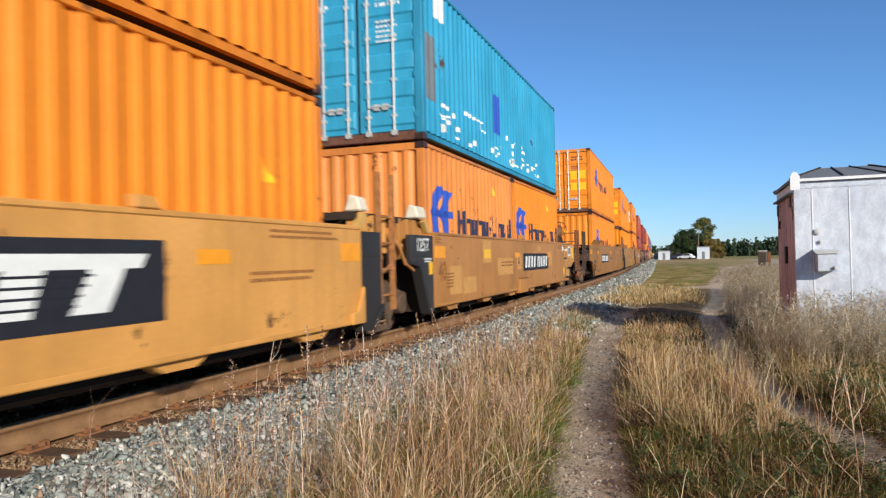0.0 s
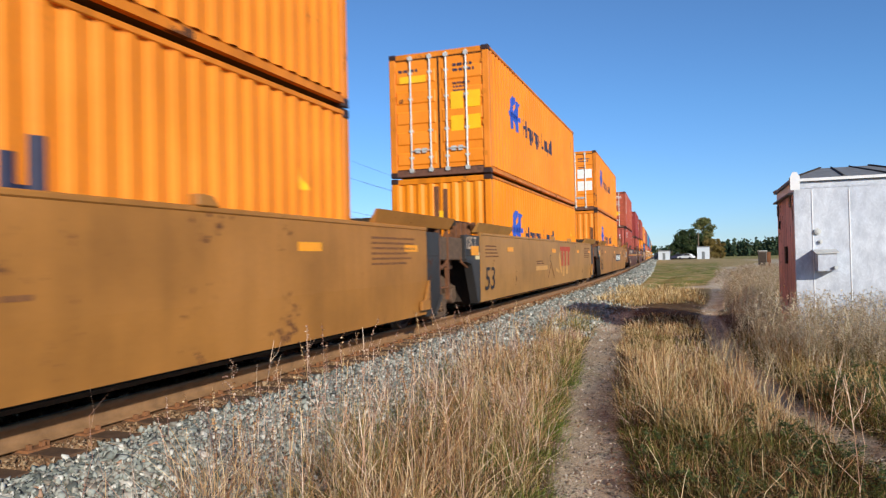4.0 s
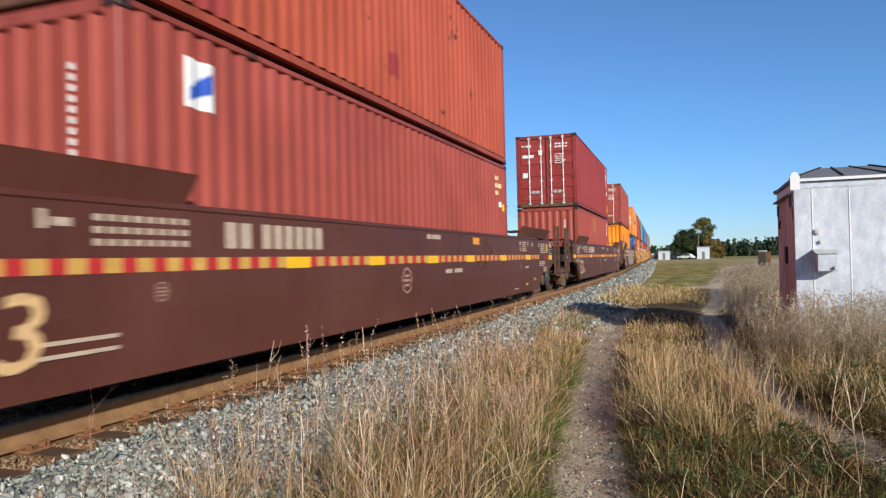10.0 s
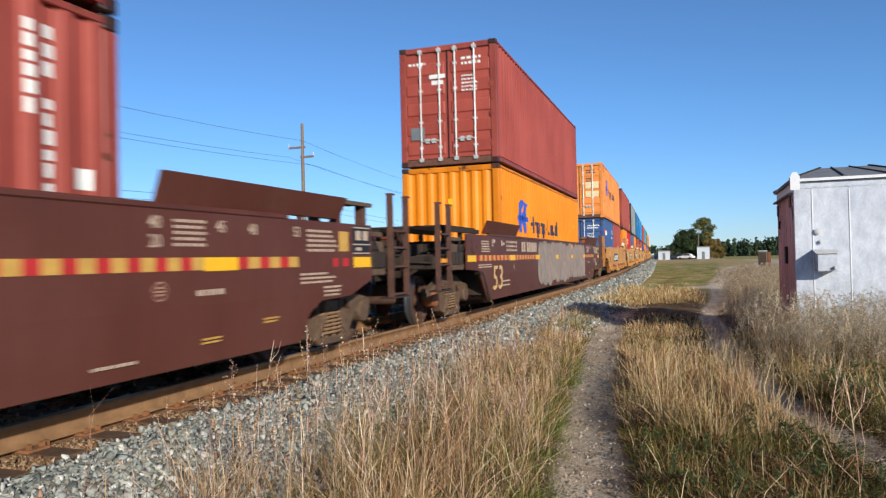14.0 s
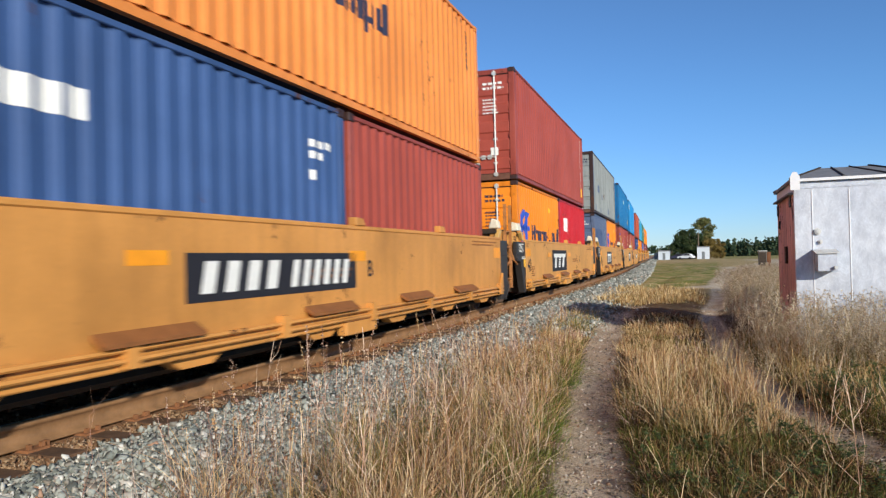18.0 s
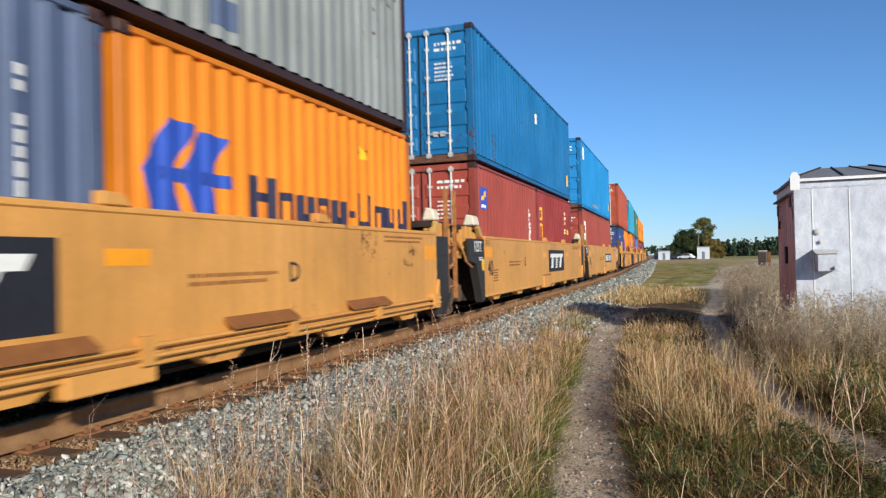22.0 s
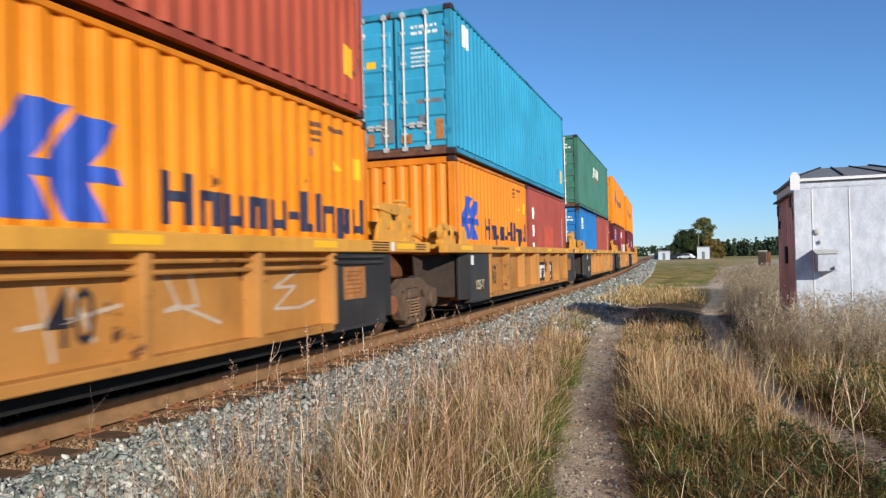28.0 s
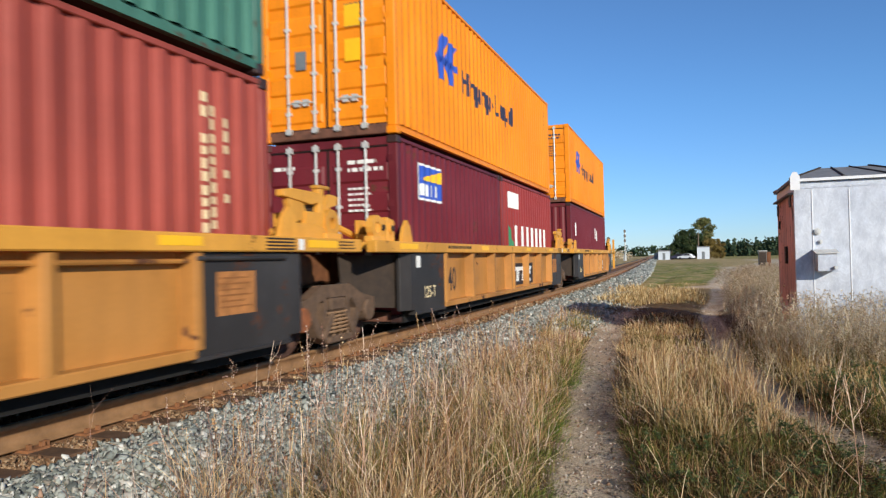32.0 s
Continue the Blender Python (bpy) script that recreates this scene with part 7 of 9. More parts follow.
    smooth40(U["j"], "art", "art", "C", panel_at=3.17, letter_at=8.63)
    up = upper(U["j"], R["j"], BROWNRED, "brown-red shipping container stacked over two shorter ones", seed=17)
    column_marks(up, 11.4, 0.8, 2.7, WHITE, random.Random(6), 0.06)
    side_mark(up, [rect(11.6, 11.8, 0.4, 0.75)], YELLOWMARK, "notice", "yellow notice")
    end_mark(up, [(0.55, 0.75, 0.65, 0.85)], WHITE, 0.016, "placard")
    end_mark(up, [(-0.95, -0.7, 0.55, 0.85)], GREYMARK, 0.016, "patch")
    lower20(U["j"], R["j"], 0, ORANGE, "orange twenty-foot container with blue emblem", True, "orange", NAVYMARK, 18)
    lo = lower20(U["j"], R["j"], 1, REDBRIGHT, "bright red twenty-foot container with white mark", False, seed=19)
    side_mark(lo, [rect(1.0, 1.12, 1.8, 2.28), rect(1.2, 1.42, 1.8, 2.28), rect(1.52, 1.66, 1.8, 2.28), rect(1.76, 1.9, 1.74, 2.28)], WHITE, "logo_bar", "white logo bars")
    column_marks(lo, 5.4, 0.9, 2.2, WHITE, random.Random(7), 0.07)
    smooth40(U["k"], "art", "art", "D", panel_at=2.81, letter_at=8.3)
    up = upper(U["k"], R["k"], GREYBOX, "weathered grey shipping container with blue patches", NAVYMARK, frame_mat=RAILDARK, seed=20)
    side_mark(up, [rect(0.12, 0.5, 0.5, 2.6), rect(2.17, 2.95, 1.14, 1.48), rect(4.1, 4.35, 0.9, 1.15), rect(1.0, 1.3, 0.2, 0.46), rect(3.2, 3.6, 0.22, 0.4), rect(7.4, 7.8, 0.3, 0.6), rect(11.5, 11.9, 2.0, 2.5)], SLATE, "patch", "slate blue repainted patch")
    lo = lower20(U["k"], R["k"], 0, SLATE, "slate blue twenty-foot container with darker patches", True, seed=21)
    side_mark(lo, [rect(0.74, 3.73, 0.3, 2.2)], DARKSLATE, "patch", "darker blue repainted patch")
    end_mark(lo, [(-0.75, -0.6, 1.3, 1.6), (-0.55, -0.4, 1.3, 1.6), (-0.35, -0.2, 1.3, 1.6)], WHITE, 0.016, "logo_bar")
    column_marks(lo, 5.3, 0.7, 2.3, WHITE, random.Random(8), 0.06)
    lower20(U["k"], R["k"], 1, ORANGE, "orange twenty-foot container with blue emblem", False, "orange")
    smooth40(U["l"], "art", "art", "E", panel_at=6.25, letter_at=3.2, pipes=False)
    up = upper(U["l"], R["l"], BLUE, "blue shipping container with dull paint", seed=22)
    side_mark(up, [rect(6.2, 6.45, 1.85, 2.15)], WHITE, "notice")
    side_mark(up, [rect(11.6, 11.8, 0.5, 0.9)], YELLOWMARK, "notice", "yellow notice")
    lo = lower20(U["l"], R["l"], 0, BROWNRED, "brown-red twenty-foot container with a blue and yellow sign", True, seed=23)
    side_mark(lo, [rect(0.45, 0.85, 1.94, 2.42)], BLUEMARK, "sign", "blue sign")
    side_mark(lo, [(0.5, 0.8, 2.12, 2.2, 2.22, 2.36)], YELLOWMARK, "sign", lift=0.008)
    side_mark(lo, [rect(0.5, 0.8, 1.97, 2.04)], WHITE, "sign", lift=0.008)
    column_marks(lo, 5.0, 0.5, 2.2, WHITE, random.Random(10), 0.07, 2)
    lo = lower20(U["l"], R["l"], 1, MAROON, "maroon twenty-foot container with a yellow vertical mark", False, seed=24)
    side_mark(lo, [rect(0.4, 0.5, 1.98, 2.36), rect(0.7, 0.8, 1.98, 2.36), rect(0.5, 0.7, 2.28, 2.36), rect(0.5, 0.7, 1.98, 2.05), rect(0.4, 0.5, 1.48, 1.88), rect(0.7, 0.8, 1.48, 1.88), rect(0.5, 0.7, 1.8, 1.88)], YELLOWMARK, "logo_bar", "yellow logo bars")
    for z, ends in ((2.33, (4.68, 4.77, 4.86, 4.94)), (2.17, (4.68, 4.77, 4.86, 4.98, 5.19)), (2.0, (4.68, 4.78, 4.88))):
        side_mark(lo, [rect(e - 0.078, e, z, z + 0.11) for e in ends], CREAM, "lettering", "pale lettering as bars")
    side_mark(lo, [rect(4.62, 4.82, 1.67, 1.74), rect(4.62, 4.82, 1.76, 1.84)], CREAM, "lettering")
    side_mark(lo, [rect(5.18, 5.34, 1.66, 1.84)], YELLOWMARK, "notice", "yellow notice")
    m = smooth40(U["m"], "art", "coupler", "A", "number", 6.18, 5.3, pipes=False, tank_rear=True)
    flat_mark(m, [(12.5, 12.9, 1.1, 1.42)], WHITE, 1.5005, "notice", "white notice with a grey sign")
    flat_mark(m, [(12.58, 12.82, 1.16, 1.36)], GREYMARK, 1.5035, "notice")
    up = upper(U["m"], R["m"], SKYBLUE, "sky blue shipping container with scuffed foot", seed=25)
    side_mark(up, [rect(0.8, 1.2, 2.1, 2.6)], WHITE, "notice")
    side_mark(up, [rect(11.6, 11.8, 0.5, 0.9)], YELLOWMARK, "notice", "yellow notice")
    side_mark(up, [rect(4.0 + k * 0.3, 4.2 + k * 0.3, 0.3, 0.36 + 0.05 * (k % 3)) for k in range(8)], GREYBOX, "scuff", "grey scuffs")
    lo = lower20(U["m"], R["m"], 0, BROWNRED, "brown-red twenty-foot container with a white upright sign", True, seed=26)
    side_mark(lo, [rect(0.71, 1.17, 0.8, 2.4)], WHITE, "sign", "white upright sign")
    side_mark(lo, [rect(0.78, 0.85, 1.9, 2.22), rect(1.02, 1.09, 1.9, 2.02), rect(0.85, 1.02, 2.16, 2.22), rect(0.85, 1.02, 1.88, 1.94), rect(0.78, 0.85, 1.4, 1.7), rect(1.02, 1.09, 1.4, 1.7)], MAROON, "sign_shape", lift=0.008)
    column_marks(lo, 5.6, 2.1, 2.4, CREAM, random.Random(11), 0.06)
    lower20(U["m"], R["m"], 1, BROWNRED, "plain brown-red twenty-foot container in a well car", False, seed=27)
    # five old ribbed units
    rib40(U["n"], "coupler", "art", "number", tag="zigzag", pipes=2)
    up = upper(U["n"], R["n"], RUSTRED, "rust-red shipping container over a blue and an orange one", seed=28)
    side_mark(up, [rect(11.7, 11.9, z, z + 0.2) for z in (2.4, 2.1, 1.8)], WHITE, "lettering")
    side_mark(up, [rect(11.65, 11.9, 0.5, 0.9)], YELLOWMARK, "notice", "yellow notice")
    lo = lower20(U["n"], R["n"], 0, NAVY, "plain navy twenty-foot container in a well car", True, seed=29)
    side_mark(lo, [rect(5.36 + 0.11 * k, 5.44 + 0.11 * k, 2.38, 2.47) for k in range(5)] + [rect(5.36 + 0.11 * k, 5.44 + 0.11 * k, 2.24, 2.33) for k in range(3)] + [rect(5.36, 5.46, 2.08, 2.18), rect(0.6, 1.3, 2.15, 2.3)], WHITE, "lettering")
    side_mark(lo, [rect(5.3, 5.5, 0.9, 1.2)], YELLOWMARK, "notice")
    lower20(U["n"], R["n"], 1, ORANGE_DEEP, "bright orange twenty-foot container with blue emblem", False, "orange_wide_gap")
    rib40(U["o"], "art", "art", tag="grey")
    up = upper(U["o"], R["o"], TEAL, "weathered teal shipping container with scuffed rails", seed=30)
    end_mark(up, [(-1.0, -0.82, 0.3, 0.62), (-0.6, -0.46, 0.24, 0.5), (-0.98, -0.74, 1.2, 1.3), (0.12, 0.34, 0.26, 0.44), (0.84, 1.0, 0.3, 0.7)], ORANGEFRAME, 0.02, "rust_patch", "rusty patches on the doors")
    end_mark(up, [(-0.32, -0.04, 0.3, 0.75), (0.5, 0.62, 0.5, 0.8), (0.46, 0.98, 1.02, 1.1), (-0.95, -0.7, 0.75, 1.05)], GREYMARK, 0.019, "scuff", "pale scuffs on the doors")
    end_mark(up, [(-0.98, -0.8, 1.7, 1.88)], WHITE, 0.02, "placard", "white round placard")
    end_mark(up, [(-0.6, -0.4, 1.8, 1.94)], YELLOWMARK, 0.02, "placard", "yellow placard")
    side_mark(up, [rect(0.75, 1.1, 2.25, 2.7)], WHITE, "notice")
    side_mark(up, [rect(11.6, 11.85, 0.5, 0.95)], YELLOWMARK, "notice", "yellow notice")
    lower20(U["o"], R["o"], 0, ORANGE, "orange twenty-foot container with blue emblem", False, "orange_wide_gap")
    lo = lower20(U["o"], R["o"], 1, BROWNRED, "maroon twenty-foot container with white upright letters and a red patch", False, seed=31)
    side_mark(lo, [rect(0.7, 0.85, z, z + 0.32) for z in (2.0, 1.5, 1.0)] + [rect(0.85, 1.05, z, z + 0.09) for z in (2.12, 1.62, 1.12)], WHITE, "logo_bar", "white upright logo bars")
    side_mark(lo, [rect(2.42, 3.74, 0.7, 1.85)], REDPATCH, "patch", "red repainted patch")
    column_marks(lo, 5.1, 0.5, 2.3, WHITE, random.Random(12), 0.07, 2)
    rib40(U["p"], "art", "art", tag="letter", pipes=1)
    up = upper(U["p"], R["p"], GREEN, "green shipping container with a white mark", seed=32)
    side_mark(up, [(5.3 + k * 0.55, 5.65 + k * 0.55, 1.75, 2.2, 1.75, 2.2) for k in range(4)] + [rect(5.0, 5.3, 1.68, 1.76)], WHITE, "logo_bar", "white logo bars")
    side_mark(up, [rect(5.6, 7.4, 1.6, 1.64)], REDMARK, "logo_bar")
    lo = lower20(U["p"], R["p"], 0, MIDBLUE, "mid-blue twenty-foot container with a white notice", True, seed=33)
    side_mark(lo, [rect(0.8, 1.23, 2.06, 2.52)], WHITE, "notice", "white notice")
    side_mark(lo, [(0.95, 1.1, 2.12, 2.25, 2.12, 2.32)], BLUEMARK, "notice", lift=0.008)
    column_marks(lo, 5.4, 1.4, 2.2, CREAM, random.Random(13), 0.05)
    lower20(U["p"], R["p"], 1, BROWNRED, "plain brown-red twenty-foot container in a well car", False, "column", seed=34)
    rib40(U["q"], "art", "art")
    up = upper(U["q"], R["q"], ORANGE_DEEP, "bright orange shipping container with blue emblem", NAVYMARK, "orange", frame_mat=ORANGE_DEEP, seed=35)
    end_mark(up, [(0.35, 0.62, 1.75, 2.1), (0.35, 0.62, 1.2, 1.55)], YELLOWMARK, 0.016, "placard", "yellow placards")
    end_mark(up, [(-0.55, -0.35, 1.15, 1.45)], GREYMARK, 0.016, "placard")
    lo = lower20(U["q"], R["q"], 0, WINE, "wine-red twenty-foot container with a blue and yellow sign", True, seed=36)
    side_mark(lo, [rect(0.86, 2.06, 1.96, 2.58)], WHITE, "sign", "white-edged sign")
    side_mark(lo, [rect(0.9, 2.02, 2.0, 2.54)], BLUEMARK, "sign", lift=0.008)
    side_mark(lo, [(1.1, 2.02, 2.3, 2.34, 2.3, 2.52)], YELLOWMARK, "sign", lift=0.012)
    side_mark(lo, [rect(1.0 + k * 0.22, 1.14 + k * 0.22, 2.04, 2.24) for k in range(4)], WHITE, "sign", lift=0.012)
    lo = lower20(U["q"], R["q"], 1, MAROON, "red twenty-foot container with white and green marks", False, seed=37)
    side_mark(lo, [rect(0.7, 1.8, 2.2, 2.6)], WHITE, "notice", "white notice")
    side_mark(lo, [(0.7, 1.2, 1.2, 1.85, 1.2, 1.25)], GREENMARK, "logo_shape", "green logo shape")
    side_mark(lo, [rect(1.35 + k * 0.6, 1.62 + k * 0.6, 1.25, 1.78) for k in range(7)], WHITE, "logo_bar", "white logo bars")
    rib40(U["r"], "art", "coupler")
    upper(U["r"], R["r"], ORANGE_DEEP, "bright orange shipping container with blue emblem", NAVYMARK, "orange", frame_mat=ORANGE_DEEP, seed=38)
    lo = lower40(U["r"], R["r"], WINE, "wine-red shipping container sitting in a well car")
    side_mark(lo, [rect(1.2, 1.5, 1.7, 2.2), rect(7.6, 7.9, 1.7, 2.2), rect(8.1, 8.4, 1.6, 2.1)], WHITE, "logo_bar", "white logo bars")
    # bogies shared between neighbours
    by_place = {p: ob for ob, p, z, y in MOVING if ob.name.startswith("well_car")}
    for a, b in ("ab", "cd", "de", "ij", "jk", "kl", "lm", "no", "op", "pq", "qr"):
        build_bogie(by_place[U[b]], -(U[b] - U[a] - FEET40) / 2)


build_train()


# ---- the silver hut beside the lane ----
HUT_SIZE = 0.765  # the hut is drawn large, then set to its true size and place


def build_hut():
    x0, x1, y0, y1, zb, ze = 7.46, 9.78, 16.9, 20.3, -1.09, 2.62
    hut = tagged(new("trackside_hut"), "silver-painted hut with a red side wall and dark hipped roof", "hut")
    t = 0.08
    front = part("front_wall", box((x0, x1, y0, y0 + t, zb, ze), bevel=0.01), SILVER, hut, "silver-painted sheet wall")
    part("side_wall", box((x0, x0 + t, y0 + t, y1, zb, 2.38)), SHEDRED, hut, "weathered red side wall")
    part("upper_side_wall", box((x0 - 0.004, x0 + t, y0 + t, y1, 2.38, ze)), HUTWHITE, hut, "pale upper boards")
    part("side_wall", box((x1 - t, x1, y0 + t, y1, zb, ze)), SILVER, hut)
    part("back_wall", box((x0 + t, x1 - t, y1 - t, y1, zb, ze)), SILVER, hut)
    for x in (7.80, 8.50):
        part("batten", box((x, x + 0.024, y0 - 0.014, y0, zb + 0.2, 2.42), bevel=0.006), HUTWHITE, front, "bright white batten")
    part("head_seam", box((x0 + 0.02, x1, y0 - 0.012, y0, 2.47, 2.51)), SILVER, front)
    for k in range(9):
        y = y0 + 0.3 + k * 0.38
        part("board_seam", box((x0 - 0.005, x0, y, y + 0.012, zb, 2.36)), SHEDRED, hut)
    for x, z, r in ((7.9, 1.54, 0.065), (7.95, 1.32, 0.04)):
        bm = bmesh.new()
        tube(bm, (x, y0 - 0.06, z), (x, y0, z), r, 16, r * 1.15)
        tube(bm, (x, y0 - 0.08, z), (x, y0 - 0.06, z), r * 0.55, 12, r * 0.6)
        part("lock_boss", bm, GALV, front, "round lock boss")
    for y, z in ((19.9, 2.05), (17.3, 2.12)):
        part("vent", box((x0 - 0.02, x0 + 0.01, y, y + 0.34, z, z + 0.26)), BLACKMARK, hut)
    part("drip_board", box((x0 - 0.1, x0, y0 + 0.02, y1, 2.36, 2.4), bevel=0.006), ROOFGREY, hut)
    part("side_latch", box((x0 - 0.05, x0, 18.2, 18.45, 0.85, 1.25), bevel=0.01), DARKSTEEL, hut)
    part("hasp", box((x0 - 0.04, x0, 19.6, 19.75, 1.7, 1.9), bevel=0.01), DARKSTEEL, hut)
    # hipped roof with a flat crown
    o = 0.07
    a = [(x0 - o, y0 - o), (x1 + o, y0 - o), (x1 + o, y1 + o), (x0 - o, y1 + o)]
    b = [(x0 + 0.78, y0 + 1.7), (x1 - 0.55, y0 + 1.7), (x1 - 0.55, y1 - 1.7), (x0 + 0.78, y1 - 1.7)]
    bm = bmesh.new()
    lo = [bm.verts.new((*p, ze)) for p in a]
    li = [bm.verts.new((*p, ze + 0.06)) for p in a]
    hi = [bm.verts.new((*p, ze + 0.44)) for p in b]
    bm.faces.new(lo[::-1])
    bm.faces.new(hi)
    for i in range(4):
        j = (i + 1) % 4
        bm.faces.new((lo[i], lo[j], li[j], li[i]))
        bm.faces.new((li[i], li[j], hi[j], hi[i]))
    roof = part("roof", bm, ROOFGREY, hut, "dark felted hip roof")
    for p, q in zip(a, b):
        bm = bmesh.new()
        tube(bm, (*p, ze + 0.07), (*q, ze + 0.455), 0.022, 6)
        part("ridge_cap", bm, DARKSTEEL, roof)
    for k in (0.33, 0.7):
        bm = bmesh.new()
        xk = x0 + (x1 - x0) * k
        tube(bm, (xk + 0.2, y0 - o, ze + 0.07), (b[0][0] + (b[1][0] - b[0][0]) * (k - 0.1), b[0][1], ze + 0.45), 0.02, 6)
        part("roof_batten", bm, DARKSTEEL, roof)
    part("fascia", box((x0 - 0.05, x1 + 0.06, y0 - 0.09, y0 - 0.07, ze, ze + 0.06)), HUTWHITE, hut, "white fascia")
    lug = prism([(x0 - 0.07, ze - 0.18), (x0 + 0.12, ze - 0.18), (x0 + 0.12, ze + 0.1), (x0 + 0.06, ze + 0.2), (x0 - 0.02, ze + 0.2), (x0 - 0.07, ze + 0.1)], "y", y0 - 0.13, y0 - 0.11)
    part("lifting_lug", lug, HUTWHITE, hut, "white lifting lug")
    cab = part("meter_box", prism([(16.5, 0.7), (16.5, 1.06), (16.88, 1.12), (16.88, 0.7)], "x", 7.83, 8.2, bevel=0.01), SILVER, hut, "silver meter box on the wall")
    part("lid", prism([(16.46, 1.07), (16.46, 1.09), (16.9, 1.16), (16.9, 1.13)], "x", 7.79, 8.24), GALV, cab)
    bm = bmesh.new()
    tube(bm, (8.16, 16.49, 0.78), (8.16, 16.42, 0.78), 0.035, 10)
    part("latch", bm, GALV, cab)
    hut.matrix_basis = Matrix.Translation(EYE * (1 - HUT_SIZE)) @ Matrix.Scale(HUT_SIZE, 4)
    return hut


build_hut()


# ---- plants ----
def far_width(x, y, w):
    return w * np.clip(np.hypot(x - 5.5, y) / 7.0, 0.8, 4.5)


def blade_mesh(name, x, y, h, w, lean, material, rng, curl=1.6, base=None, way=None):
    """Curved tapering blades, four joints each, in one mesh; way is the direction that each leans to."""
    n = len(x)
    z = ground_z(x, y) - 0.02 if base is None else base
    ph, ps = rng.uniform(0, math.tau, n), rng.uniform(0, math.tau, n)
    if way is not None:
        ph = way + rng.normal(0, 1.0, n)
    lv = np.array([0.0, 0.38, 0.72, 1.0])
    taper = np.array([1.0, 0.85, 0.6, 0.0])
    out = (lean * h)[:, None] * lv ** curl
    kink = h[:, None] * lv * np.array([0, 1.0, 0.8, 1.3])
    cx = x[:, None] + np.cos(ph)[:, None] * out + rng.normal(0, 0.055, (n, 4)) * kink
    cy = y[:, None] + np.sin(ph)[:, None] * out + rng.normal(0, 0.055, (n, 4)) * kink
    cz = z[:, None] + h[:, None] * lv * (1 - 0.3 * lean[:, None] * lv)
    hw = w[:, None] * taper * 0.5
    ax, ay = np.cos(ps)[:, None] * hw, np.sin(ps)[:, None] * hw
    L = np.stack([cx - ax, cy - ay, cz], -1)
    Rr = np.stack([cx + ax, cy + ay, cz], -1)
    v = np.stack([L[:, 0], Rr[:, 0], L[:, 1], Rr[:, 1], L[:, 2], Rr[:, 2], L[:, 3]], 1)
    f = np.array([0, 1, 3, 2, 2, 3, 5, 4, 4, 5, 6])
    loops = (f[None] + (np.arange(n) * 7)[:, None]).ravel()
    return raw_mesh(name, v.reshape(-1, 3), loops, np.tile([4, 4, 3], n), material)


def clumped(rng, n, sample, clumps, spread):
    """Places gathered in tufts; each blade's tuft size and its direction out of the tuft."""
    cx, cy = sample(clumps)
    k = rng.integers(0, clumps, n)
    s = spread * rng.uniform(0.4, 1.2, clumps)[k]
    dx, dy = rng.normal(0, 1, n), rng.normal(0, 1, n)
    return cx[k] + dx * s, cy[k] + dy * s, rng.uniform(0.4, 1.25, clumps)[k], np.arctan2(dy, dx)


def off_ruts(x, y, left=0.27, right=0.24):
    a = np.abs(x - rut_x(LEFT_RUT, y)) > left
    b = np.abs(x - rut_x(RIGHT_RUT, y)) > right
    return (a | (y > 17.5)) & (b | (y > 45))


def shuffle_depth(rng, n, a, b, power=1.6):
    return a + (b - a) * rng.uniform(0, 1, n) ** power


